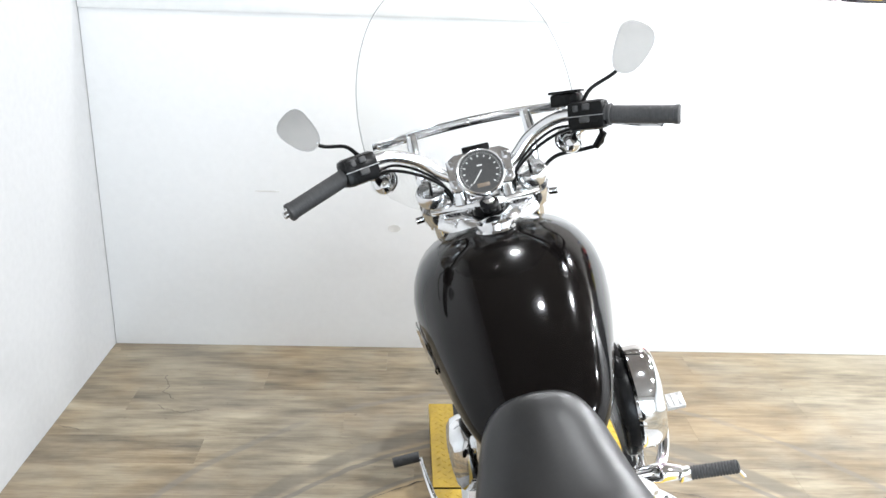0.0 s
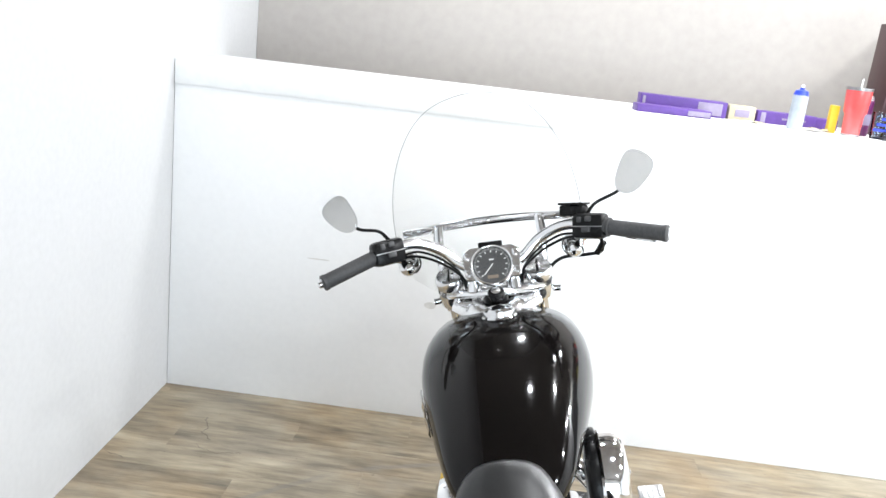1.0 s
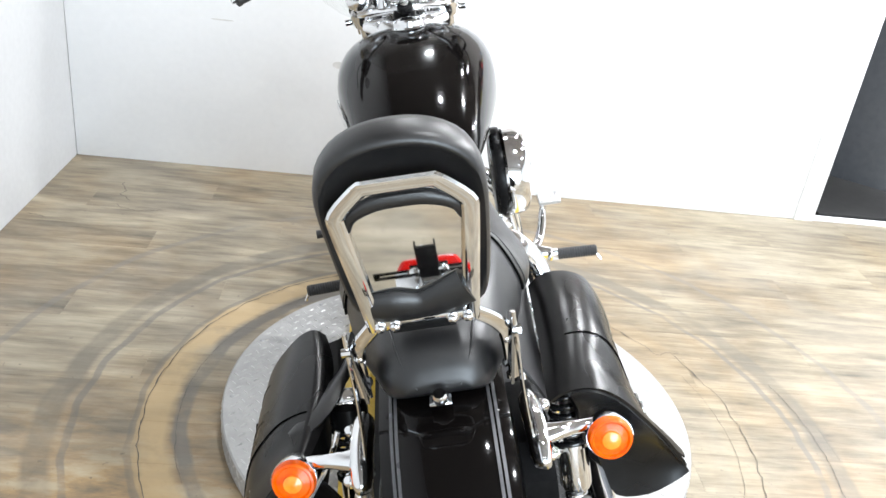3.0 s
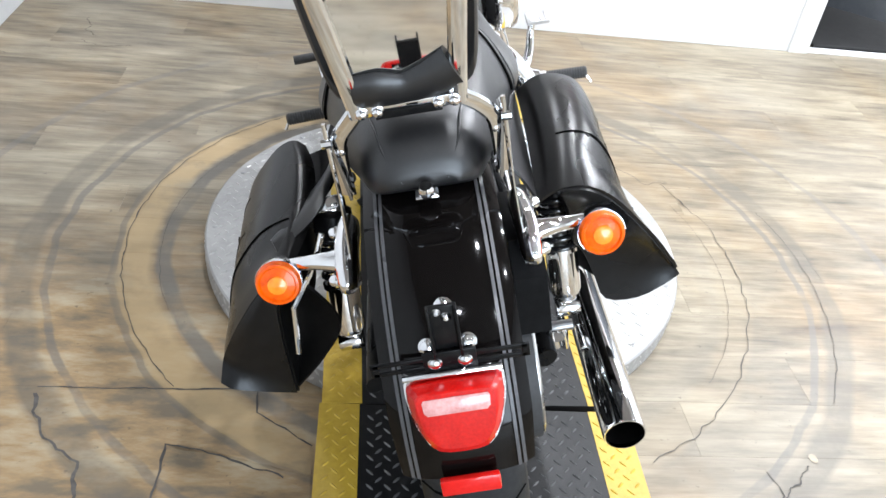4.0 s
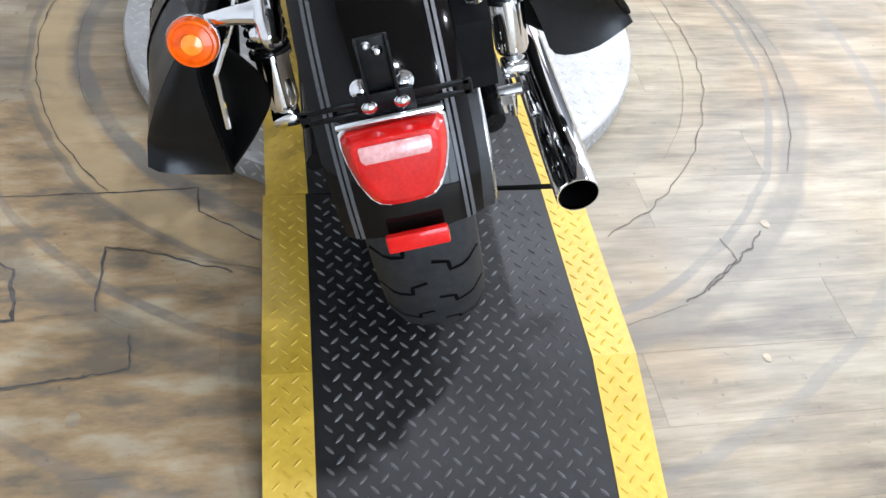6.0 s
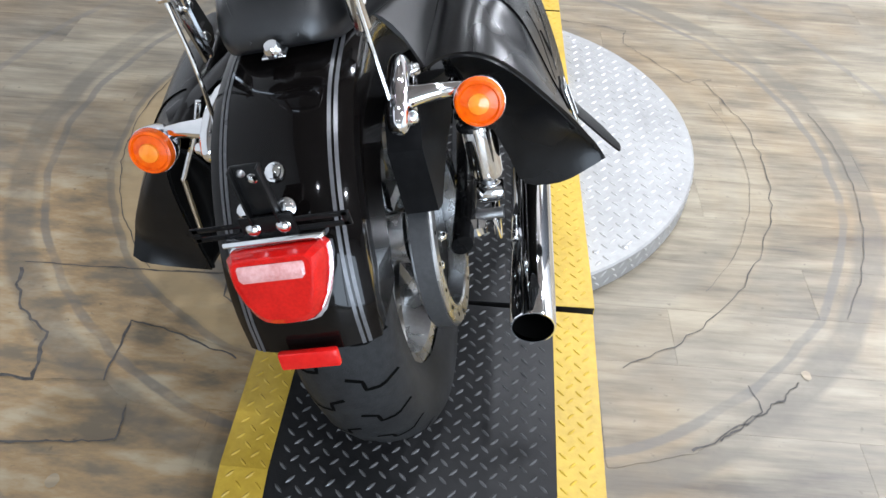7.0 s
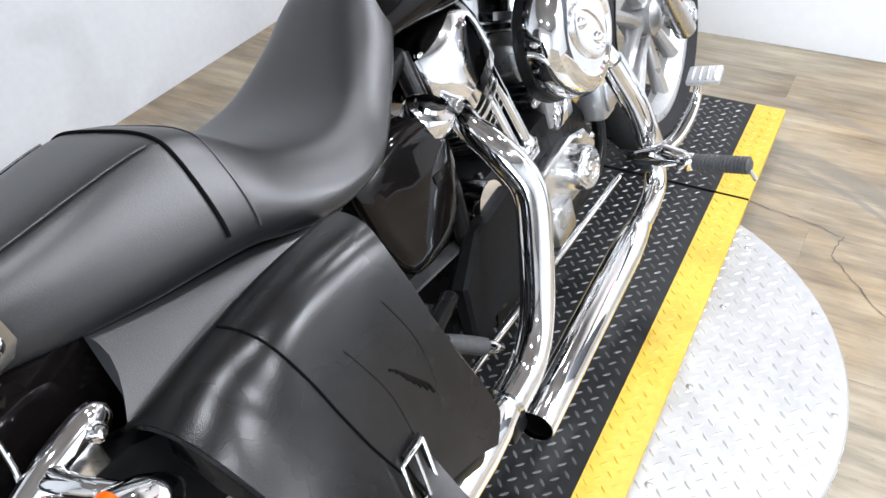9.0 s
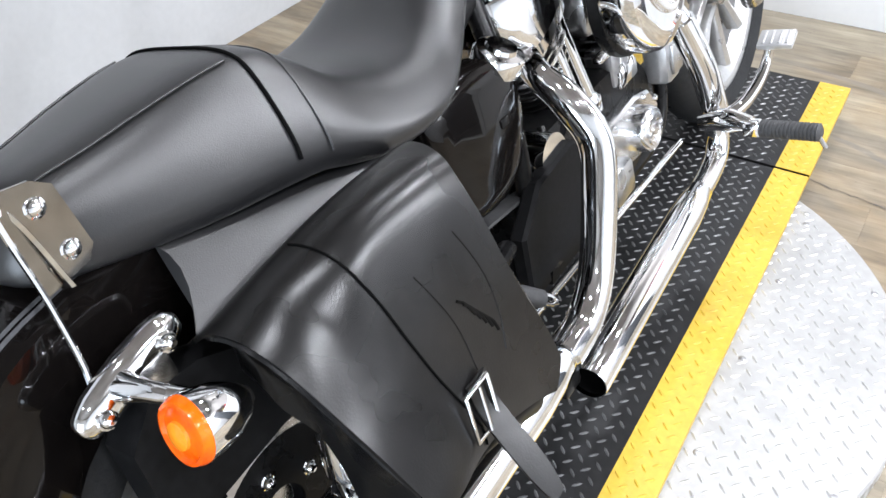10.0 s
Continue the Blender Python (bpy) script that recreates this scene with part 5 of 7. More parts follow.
part("fork_shroud", tube([(0.100, 1.168, 0.955), (0.055, 1.128, 0.952), (0.020, 1.112, 0.950)], [0.020, 0.030, 0.018], 12, 5, 0.7), M_BRIGHT, yoke, "polished headlamp visor")
lamp = part("headlamp", lathe([(0, -0.085), (0.045, -0.080), (0.072, -0.055), (0.086, -0.015), (0.088, 0.020), (0.082, 0.026), (0, 0.026)], 32, axis_to((0, 1.330, 0.935), (0, 1, -0.08))), M_CHROME, bike, "chrome headlamp")
part("headlamp_glass", lathe([(0.080, 0.0265), (0.06, 0.036), (0.03, 0.041), (0, 0.042)], 32, axis_to((0, 1.330, 0.935), (0, 1, -0.08))), M_DIALGLASS, lamp, "clear lamp glass")

# front fender
ff = []
for k in range(19):
    a = radians(24 + 118 * k / 18)
    c = AXLE_F + Vector((0, math.cos(a), math.sin(a))) * (0.337 + 0.026)
    nrm = Vector((0, math.cos(a), math.sin(a)))
    prof = [c + Vector((x, 0, 0)) - nrm * (0.018 * (abs(x) / 0.062) ** 3 + d) for x, d in ((-0.062, 0.05), (-0.062, 0), (-0.045, 0), (-0.02, 0), (0.02, 0), (0.045, 0), (0.062, 0), (0.062, 0.05))]
    inn = [q - nrm * 0.003 + Vector((0.003 if q.x < 0 else -0.003, 0, 0)) for q in reversed(prof)]
    ff.append(prof + inn)
part("front_fender", loft(ff), M_GLOSS, bike, "gloss black front fender", sharp=60)
part("brake_caliper", slab((0.05, 0.06, 0.10), (-0.085, AXLE_F.y - 0.12, AXLE_F.z + 0.06), 0.012), M_BLACK, bike, "black front brake caliper")

# handlebar
BAR = [(-0.392, 1.046, 1.085), (-0.262, 1.122, 1.118), (-0.215, 1.146, 1.128), (-0.170, 1.160, 1.126), (-0.118, 1.168, 1.100), (-0.075, 1.160, 1.062), (-0.030, 1.152, 1.045),
       (0.030, 1.152, 1.045), (0.075, 1.160, 1.062), (0.118, 1.168, 1.100), (0.170, 1.160, 1.126), (0.215, 1.142, 1.132), (0.262, 1.118, 1.126), (0.404, 1.040, 1.108)]
bar = part("handlebar", tube(BAR, 0.0130, 14, 6), M_BRIGHT, bike, "chrome pull-back handlebar")
for sx in (-1, 1):
    i, o = (Vector(BAR[1]), Vector(BAR[0])) if sx < 0 else (Vector(BAR[-2]), Vector(BAR[-1]))
    d = o - i
    n = d.length
    prof = [(0.0, 0.012), (0.0195, 0.012), (0.0195, 0.018)]
    for k in range(26):
        h = 0.020 + (n - 0.030) * k / 26
        prof += [(0.0182, h), (0.0182, h + 0.0028), (0.0178, h + 0.0036), (0.0178, h + 0.0045)]
    prof += [(0.0195, n - 0.010), (0.0195, n - 0.002), (0.016, n), (0.0, n)]
    part("grip", lathe(prof, 22, axis_to(i, d)), M_RUBBER, bar, "dark finely ribbed rubber grip", sharp=50)
    if sx < 0:
        part("bar_end", lathe([(0, 0), (0.008, 0), (0.008, 0.010), (0, 0.012)], 12, axis_to(o, d)), M_CHROME, bar, "small chrome bar end")
    hm = axis_to(i - d.normalized() * 0.022, d)
    ctr = hm.translation
    yaw = math.atan2(d.y, d.x) if sx > 0 else math.atan2(-d.y, -d.x)
    box_m = Matrix.Translation(ctr) @ Matrix.Rotation(yaw, 4, "Z") @ Matrix.Rotation(radians(-12), 4, "X")
    part("switch_housing", slab((0.080, 0.050, 0.060), (0, 0, -0.002), 0.012, box_m), M_BLACK, bar, "black switch housing")
    for dx, dz, w in ((-0.018, 0.010, 0.012), (0.004, 0.012, 0.016), (0.0, -0.013, 0.022)):
        part("switch", slab((w, 0.008, 0.013), (dx, -0.0270, dz), 0.003, box_m @ Matrix.Rotation(radians(-8), 4, "X")), M_RUBBER, bar, "grey rocker switch")
    part("switch_seam", slab((0.078, 0.002, 0.002), (0, -0.0252, -0.002), 0.0005, box_m), M_STEEL, bar)
    part("lever_bracket", slab((0.030, 0.040, 0.030), (-sx * 0.0 + sx * -0.030, 0.022, 0.006), 0.008, box_m), M_BLACK, bar, "black lever bracket")
    part("lever", tube([ctr + Vector((sx * -0.01, 0.030, -0.004)), ctr + Vector((sx * 0.04, 0.048, -0.030)), ctr + Vector((sx * 0.10, 0.020, -0.046)), ctr + Vector((sx * 0.145, -0.010, -0.050))], [0.009, 0.008, 0.007, 0.009], 10, 5, 0.6), M_CHROME, bar, "polished lever")
    if sx > 0:
        part("brake_reservoir", slab((0.062, 0.040, 0.026), (-0.050, 0.018, 0.034), 0.006, box_m), M_BLACK, bar, "black brake fluid reservoir")
        part("reservoir_lid", slab((0.066, 0.044, 0.006), (-0.050, 0.018, 0.050), 0.002, box_m), M_BLACK, bar, "black lid")
        for q in (0, 1, 2):
            part("throttle_band", lathe([(0.019, 0), (0.0225, 0.001), (0.0225, 0.004), (0.019, 0.005)], 20, axis_to(i + d.normalized() * (0.004 + 0.009 * q), d)), M_RUBBER, bar)
    # mirror
    mc = Vector((-0.342, 1.140, 1.222)) if sx < 0 else Vector((0.350, 1.140, 1.238))
    part("mirror_stem", tube([ctr + Vector((sx * -0.005, 0.020, 0.022)), ctr + Vector((sx * 0.020, 0.032, 0.045)), mc + Vector((-sx * 0.030, 0.018, -0.040)), mc + Vector((0, 0.020, 0))], [0.005, 0.004, 0.004, 0.005], 8, 5), M_BLACK, bar, "slim black mirror stem")
    face = Vector((0.10, -0.96, 0.22) if sx < 0 else (-0.15, -0.97, 0.11)).normalized()
    right = (Vector((1, 0, 0)) - face * face.x).normalized()
    upv = right.cross(face)
    if upv.z < 0:
        upv = -upv
    long_ax = (right * -0.62 + upv * 0.78) if sx < 0 else (right * 0.62 + upv * 0.78)
    short_ax = face.cross(long_ax)
    # the shell is a blunt teardrop: broad and square outside, drawn in towards the stem
    shape = []
    for depth, k in ((-0.022, 0.45), (-0.015, 0.80), (-0.005, 0.97), (0.0, 1.0), (0.003, 0.985)):
        ring = []
        for q in range(36):
            a = 2 * math.pi * q / 36
            cu, su = math.cos(a), math.sin(a)
            cu2, su2 = math.copysign(abs(cu) ** 0.72, cu), math.copysign(abs(su) ** 0.78, su)
            w = (0.0335 if sx < 0 else 0.0365) * (1 + 0.24 * cu2) * (1 + 0.10 * su2 * cu2 * sx)
            ring.append(mc + long_ax * ((0.047 if sx < 0 else 0.053) * cu2 * k) + short_ax * (w * su2 * k) + face * depth)
        shape.append(ring)
    part("mirror_shell", loft(shape), M_CHROME, bar, "chrome oval mirror shell", sharp=50)
    gl = [[mc + (p - mc - face * 0.003) * 0.90 + face * (0.003 + dz) for p in shape[-1]] for dz in (0.0006, 0.0016)]
    part("mirror_glass", loft(gl), M_MIRROR, bar, "mirror glass", sharp=30)
    # cables
    part("cable", tube([ctr + Vector((-sx * 0.03, 0.0, -0.022)), Vector((sx * 0.175, 1.140, 1.100)), Vector((sx * 0.120, 1.146, 1.074)), Vector((sx * 0.070, 1.140, 1.030)), Vector((sx * 0.060, 1.150, 0.960)), Vector((sx * 0.055, 1.130, 0.900))], 0.0034, 8, 5), M_BLACK, bar, "black control cable")
    part("cable", tube([ctr + Vector((-sx * 0.03, 0.008, -0.018)), Vector((sx * 0.170, 1.150, 1.108)), Vector((sx * 0.118, 1.156, 1.080)), Vector((sx * 0.075, 1.150, 1.034)), Vector((sx * 0.068, 1.175, 0.950))], 0.0030, 8, 5), M_BLACK, bar, "black control cable")
part("brake_hose", tube([(0.262, 1.132, 1.108), (0.268, 1.150, 1.070), (0.262, 1.170, 1.050), (0.225, 1.190, 1.042), (0.170, 1.205, 1.036), (0.135, 1.215, 1.000), (0.12, 1.26, 0.9)], 0.0045, 8, 5), M_BLACK, bar, "black brake hose")
part("hose_joint", rod((0.270, 1.146, 1.078), (0.256, 1.172, 1.048), 0.008, 10), M_BLACK, bar, "black hose joint")
for sx in (-1, 1):
    part("riser", tube([(sx * 0.048, 1.140, 0.995), (sx * 0.047, 1.146, 1.020), (sx * 0.046, 1.152, 1.046)], [0.020, 0.018, 0.020], 16, 3), M_CHROME, bar, "chrome handlebar riser")

# speedometer
dial_dir = Vector((0, -0.83, 0.56))
dm = axis_to((0.003, 1.108, 1.064), dial_dir)
hous = part("speedometer", lathe([(0, -0.050), (0.030, -0.050), (0.044, -0.036), (0.0495, -0.012), (0.0510, 0.0), (0.0510, 0.006), (0.0485, 0.009), (0.0460, 0.0085), (0.0445, 0.004), (0.0, 0.003)], 44, dm), M_BRIGHT, bike, "chrome speedometer with dark dial")
part("dial", lathe([(0.0, 0.0034), (0.0446, 0.0034), (0.0446, 0.0046), (0, 0.0046)], 44, dm), M_DIAL, hous, "dark dial face")
vert = dm.inverted().to_3x3() @ Vector((0, 0.56, 0.83))
up_a = math.atan2(vert.y, vert.x)


def dial_pt(r, a):
    """a: degrees clockwise from the top of the dial."""
    an = up_a - radians(a) if (dm.to_3x3() @ Vector((math.cos(up_a - 1.57), math.sin(up_a - 1.57), 0))).x > 0 else up_a + radians(a)
    return Vector((r * math.cos(an), r * math.sin(an), 0))


for k in range(13):
    a = -135 + 270 * k / 12
    p = dial_pt(0.0345, a)
    an = math.atan2(p.y, p.x)
    part("dial_mark", slab((0.0046, 0.0026, 0.0005), (0, 0, 0.0049), 0, dm @ Matrix.Translation(p) @ Matrix.Rotation(an, 4, "Z")), M_WHITEINK, hous, "white dial numeral bar")
for k in range(49):
    p = dial_pt(0.0405, -135 + 270 * k / 48)
    part("dial_tick", slab((0.0034 if k % 4 else 0.0046, 0.0007, 0.0004), (0, 0, 0.0049), 0, dm @ Matrix.Translation(p) @ Matrix.Rotation(math.atan2(p.y, p.x), 4, "Z")), M_WHITEINK, hous)
tip, tail_p = dial_pt(0.030, -140), dial_pt(0.004, 40)
dv = tip - tail_p
part("needle", slab((dv.length, 0.0022, 0.0008), (0, 0, 0.0062), 0.0002, dm @ Matrix.Translation((tip + tail_p) / 2) @ Matrix.Rotation(math.atan2(dv.y, dv.x), 4, "Z")), M_WHITEINK, hous, "white needle")
pl = dial_pt(0.029, 180)
ql = dial_pt(1, 90)
part("odometer", slab((0.026, 0.0085, 0.0006), (0, 0, 0.0050), 0.0002, dm @ Matrix.Translation(pl) @ Matrix.Rotation(math.atan2(ql.y, ql.x), 4, "Z")), M_LCD, hous, "amber odometer window")
pu = dial_pt(0.014, 0)
part("dial_mark", slab((0.011, 0.0032, 0.0005), (0, 0, 0.0049), 0, dm @ Matrix.Translation(pu) @ Matrix.Rotation(math.atan2(ql.y, ql.x), 4, "Z")), M_WHITEINK, hous, "small white bar")
glassy = part("dial_glass", lathe([(0.0, 0.0086), (0.0450, 0.0080), (0.0450, 0.0076), (0.0, 0.0080)], 36, dm), M_DIALGLASS, hous, "dial glass")
glassy.visible_shadow = False
bm_ = dm @ Matrix.Translation((0, 0, -0.012)) @ Matrix.Rotation(math.atan2(ql.y, ql.x), 4, "Z")
part("gauge_bracket", plate([(-0.068, -0.020), (-0.058, -0.030), (0.058, -0.030), (0.068, -0.020), (0.068, 0.040), (0.050, 0.052), (-0.050, 0.052), (-0.068, 0.040)], 0.010, bm_, 0.002), M_BRIGHT, hous, "polished gauge bracket")
for x, y in ((-0.058, 0.032), (0.058, 0.032), (-0.058, -0.010), (0.058, -0.010)):
    part("bracket_bolt", lathe([(0, 0), (0.0085, 0), (0.0085, 0.008), (0.004, 0.009), (0.004, 0.006), (0, 0.006)], 12, bm_ @ Matrix.Translation((x, y, 0.005))), M_CHROME, hous)
part("indicator_strip", slab((0.058, 0.013, 0.012), (0, 0.0545, 0.010), 0.003, bm_), M_BLACK, hous, "black indicator light strip")
ign = part("ignition_switch", lathe([(0, 0), (0.019, 0), (0.020, 0.004), (0.020, 0.014), (0.016, 0.018), (0.012, 0.018), (0.012, 0.016), (0, 0.016)], 24, axis_to((0.006, 1.072, 0.998), (0, -0.45, 0.9))), M_BLACK, bike, "black ignition switch")
part("key_slot", lathe([(0, 0.016), (0.011, 0.016), (0.011, 0.021), (0, 0.022)], 18, axis_to((0.006, 1.072, 0.998), (0, -0.45, 0.9))), M_BRIGHT, ign, "steel lock face")

# windshield
def shield_pt(x, z):
    bow = 1.292 - 1.25 * x * x
    return Vector((x, bow - 0.22 * (z - 1.12), z))


outline = [(-0.225, 1.06), (-0.232, 1.12), (-0.228, 1.20), (-0.212, 1.28), (-0.184, 1.35), (-0.142, 1.41), (-0.085, 1.448), (0, 1.464)]
half_at = lambda z: float(np.interp(z, [0.93, 0.97, 1.01, 1.06, 1.12, 1.20, 1.28, 1.35, 1.41, 1.448, 1.464], [0.10, 0.17, 0.208, 0.225, 0.232, 0.228, 0.212, 0.184, 0.142, 0.085, 0.012]))
grid = []
for z in (0.93, 0.97, 1.01, 1.06, 1.12, 1.18, 1.24, 1.30, 1.35, 1.39, 1.42, 1.44, 1.455, 1.463):
    h = half_at(z)
    grid.append([shield_pt(h * (k / 8 - 1), z) for k in range(17)])
shield = part("windshield", sheet(grid, 0.0030), M_SHIELD, bike, "clear acrylic windshield with chrome band", sharp=60)
shield.visible_shadow = False
M_EDGE = material("polished_acrylic_edge", (0.30, 0.30, 0.30), (0.36, 0.36, 0.36), 0.3)
edge_line = [shield_pt(x, z) for x, z in outline] + [shield_pt(-x, z) for x, z in reversed(outline[:-1])]
part("edge", tube(edge_line, 0.0012, 6, 4), M_EDGE, shield, "polished acrylic edge", sharp=80)
band_g = []
for k in range(25):
    x = -0.215 + 0.43 * k / 24
    band_g.append([shield_pt(x, 1.138 + 0.010) + Vector((0, -0.004, 0)), shield_pt(x, 1.138) + Vector((0, -0.006, 0)), shield_pt(x, 1.138 - 0.010) + Vector((0, -0.004, 0))])
part("chrome_band", sheet(band_g, 0.004), M_CHROME, shield, "chrome windshield band", sharp=40)
for x in (-0.20, -0.135, 0.0, 0.135, 0.20):
    part("band_bolt", dome_bolt(shield_pt(x, 1.138) + Vector((0, -0.008, 0)), (0, -1, 0), 0.0065, 0.006), M_CHROME, shield)
for sx in (-1, 1):
    part("shield_bracket", tube([shield_pt(sx * 0.128, 1.140) + Vector((0, -0.012, 0)), Vector((sx * 0.130, 1.235, 1.08)), Vector((sx * 0.124, 1.225, 1.00)), Vector((sx * 0.120, 1.245, 0.92))], 0.012, 10, 5, 0.3, up=(1, 0, 0)), M_CHROME, shield, "chrome windshield bracket")

# ---- engine ----
CASE = Vector((0, 0.925, 0.340))
C = CASE
case = []
for x, k in ((-0.105, 0.90), (-0.095, 1.0), (0.085, 1.0), (0.100, 0.93)):
    ring = []
    for q in range(28):
        a = 2 * math.pi * q / 28
        ry, rz = 0.215, 0.125
        ring.append((x, C.y - 0.03 + ry * k * math.copysign(abs(math.cos(a)) ** 0.8, math.cos(a)), C.z - 0.02 + rz * k * math.copysign(abs(math.sin(a)) ** 0.8, math.sin(a))))
    case.append(ring)
engine = part("engine", loft(case), M_BLACK, bike, "black and chrome air-cooled V-twin engine", sharp=40)
for sgn in (-1, 1):
    d = Vector((0, sgn * math.sin(radians(22.5)), math.cos(radians(22.5))))
    t = Vector((0, d.z, -d.y))
    C = CASE + Vector((0, -0.035 if sgn < 0 else 0.012, 0))
    head = Vector((0, -0.030, -0.006)) if sgn < 0 else Vector((0, 0, 0))
    part("cylinder", rod(C + d * 0.09, C + d * 0.30, 0.052, 24), M_BLACK, engine, "black finned cylinder")
    for k in range(11):
        base = C + d * (0.112 + 0.0145 * k) + head * (k / 10)
        big = 0.074 if k < 8 else 0.083
        ringv = []
        for dz in (0, 0.004):
            ringv.append([base + d * dz + Vector(((big + (0.020 if k > 4 else 0)) * math.copysign(abs(math.cos(a)) ** 0.7, math.cos(a)), 0, 0)) + t * (big * 1.02 * math.copysign(abs(math.sin(a)) ** 0.7, math.sin(a))) for a in (2 * math.pi * q / 24 for q in range(24))])
        part("cooling_fin", loft(ringv), M_BRIGHT if k > 3 else M_BLACK, engine, sharp=40)
    rb = []
    for h, k in ((0.262, 0.84), (0.276, 0.97), (0.300, 1.0), (0.345, 0.99), (0.378, 0.94), (0.402, 0.82), (0.412, 0.58)):
        rb.append([C + head + d * h + Vector((0.120 * k * math.copysign(abs(math.cos(a)) ** 0.55, math.cos(a)), 0, 0)) + t * (0.104 * k * math.copysign(abs(math.sin(a)) ** 0.72, math.sin(a))) for a in (2 * math.pi * q / 28 for q in range(28))])
    part("rocker_cover", loft(rb[:3]), M_CHROME, engine, "bright rocker cover", sharp=35)
    part("rocker_lid", loft(rb[2:]), M_CHROME, engine, "domed chrome rocker lid", sharp=35)
    for bx in (-0.078, 0.078):
        for bt in (-0.056, 0.056):
            part("rocker_bolt", dome_bolt(C + head + d * 0.398 + Vector((bx, 0, 0)) + t * bt, d, 0.009, 0.010), M_CHROME, engine)
    part("head_gasket", rod(C + d * 0.270, C + d * 0.292, 0.088, 24), M_BLACK, engine, "black cylinder head")
    for off in (-0.020, 0.020):
        a0 = C + Vector((0.100, off + sgn * 0.055, 0.078))
        b0 = C + d * 0.285 + Vector((0.078, 0, 0)) + t * (off * 0.9 - sgn * 0.018)
        part("pushrod_tube", rod(a0, b0, 0.0125, 14), M_CHROME, engine, "chrome pushrod tube")
        part("tube_collar", lathe([(0, 0), (0.016, 0), (0.016, 0.012), (0.011, 0.020), (0, 0.020)], 16, axis_to(a0, b0 - a0)), M_CHROME, engine)
        part("tube_clip", lathe([(0, 0), (0.013, 0), (0.013, 0.010), (0, 0.010)], 14, axis_to(a0 + (b0 - a0) * 0.55, b0 - a0)), M_CHROME, engine)
    part("tappet_block", slab((0.030, 0.080, 0.036), C + Vector((0.098, sgn * 0.055, 0.070)), 0.006), M_CHROME, engine, "chrome tappet block")
C = CASE
# gear cover with round points cover
cam_o = [(-0.190, -0.010), (-0.160, -0.055), (-0.06, -0.075), (0.06, -0.080), (0.135, -0.070), (0.160, -0.020), (0.130, 0.020), (0.07, 0.036), (-0.06, 0.030), (-0.150, 0.026)]
cm = Matrix(((0, 0, 1, 0.112), (1, 0, 0, C.y - 0.02), (0, 1, 0, C.z - 0.005), (0, 0, 0, 1)))
part("gear_cover", plate(cam_o, 0.036, cm, 0.008), M_BRIGHT, engine, "polished gear cover", sharp=30)
tim = Matrix.Translation((0.130, 0.953, 0.316)) @ LEFTWARD
part("timer_cover", lathe([(0, 0.040), (0.011, 0.040), (0.013, 0.036), (0.020, 0.036), (0.022, 0.039), (0.030, 0.039), (0.032, 0.036), (0.038, 0.036), (0.042, 0.032), (0.044, 0.024), (0.044, 0.0), (0, 0.0)], 40, tim), M_BRIGHT, engine, "round chrome timer cover")
for k in range(2):
    part("timer_screw", dome_bolt((0.1685, 0.953 + 0.026 * (1 - 2 * k), 0.316), (1, 0, 0), 0.005, 0.003), M_STEEL, engine)
for y, z in ((0.760, 0.315), (0.800, 0.352), (0.870, 0.356), (1.00, 0.356), (1.05, 0.33), (0.90, 0.268), (1.04, 0.272)):
    part("cover_screw", dome_bolt((0.130, y, z), (1, 0, 0), 0.006, 0.005), M_CHROME, engine)
part("oil_pump", slab((0.050, 0.085, 0.070), (0.125, 0.845, 0.262), 0.012), M_SATIN, engine, "cast oil pump")
part("oil_filter_mount", slab((0.056, 0.072, 0.096), (0.118, 1.128, 0.380), 0.016, None), M_SILVER, engine, "silver regulator cover")
part("regulator_face", slab((0.010, 0.046, 0.060), (0.148, 1.128, 0.382), 0.004), M_SATIN, engine, "ribbed regulator face")
for k in range(4):
    part("engine_hose", tube([(0.075, 0.72 - 0.03 * k, 0.44), (0.098, 0.70 - 0.03 * k, 0.39 - 0.01 * k), (0.092, 0.73 - 0.02 * k, 0.33), (0.085, 0.79, 0.29 - 0.01 * k)], 0.007, 8, 5), M_BLACK, engine, "black rubber oil hose")
part("carburettor", slab((0.085, 0.075, 0.080), (0.055, C.y + 0.005, 0.555), 0.016), M_SATIN, engine, "cast carburettor")
part("intake_block", slab((0.060, 0.090, 0.075), (0.078, 0.985, 0.435), 0.012), M_STEEL, engine, "dull cast crankcase boss")
part("lifter_bar", slab((0.020, 0.130, 0.014), (0.104, 0.955, 0.478), 0.005, None), M_BRIGHT, engine, "bright lifter guide rail")
part("starter_housing", rod((0.020, 0.66, 0.420), (0.130, 0.66, 0.420), 0.040, 24), M_CHROME, engine, "chrome starter housing")
part("gearbox", slab((0.190, 0.24, 0.19), (0, 0.690, 0.345), 0.03), M_BLACK, engine, "black gearbox")
part("sprocket_cover", plate([(0.50, 0.270), (0.56, 0.262), (0.66, 0.268), (0.74, 0.30), (0.75, 0.40), (0.70, 0.43), (0.58, 0.42), (0.51, 0.36)], 0.030, Matrix(((0, 0, 1, 0.128), (1, 0, 0, 0), (0, 1, 0, 0), (0, 0, 0, 1))), 0.006), M_MATTBLACK, engine, "black sprocket cover", sharp=30)
prim_o = []
for q in range(32):
    a = 2 * math.pi * q / 32
    prim_o.append((0.935 + 0.265 * math.copysign(abs(math.cos(a)) ** 0.7, math.cos(a)), 0.345 + (0.105 if math.cos(a) < 0.2 else 0.092) * math.copysign(abs(math.sin(a)) ** 0.8, math.sin(a))))
pm_ = Matrix(((0, 0, -1, -0.140), (1, 0, 0, 0), (0, 1, 0, 0), (0, 0, 0, 1)))
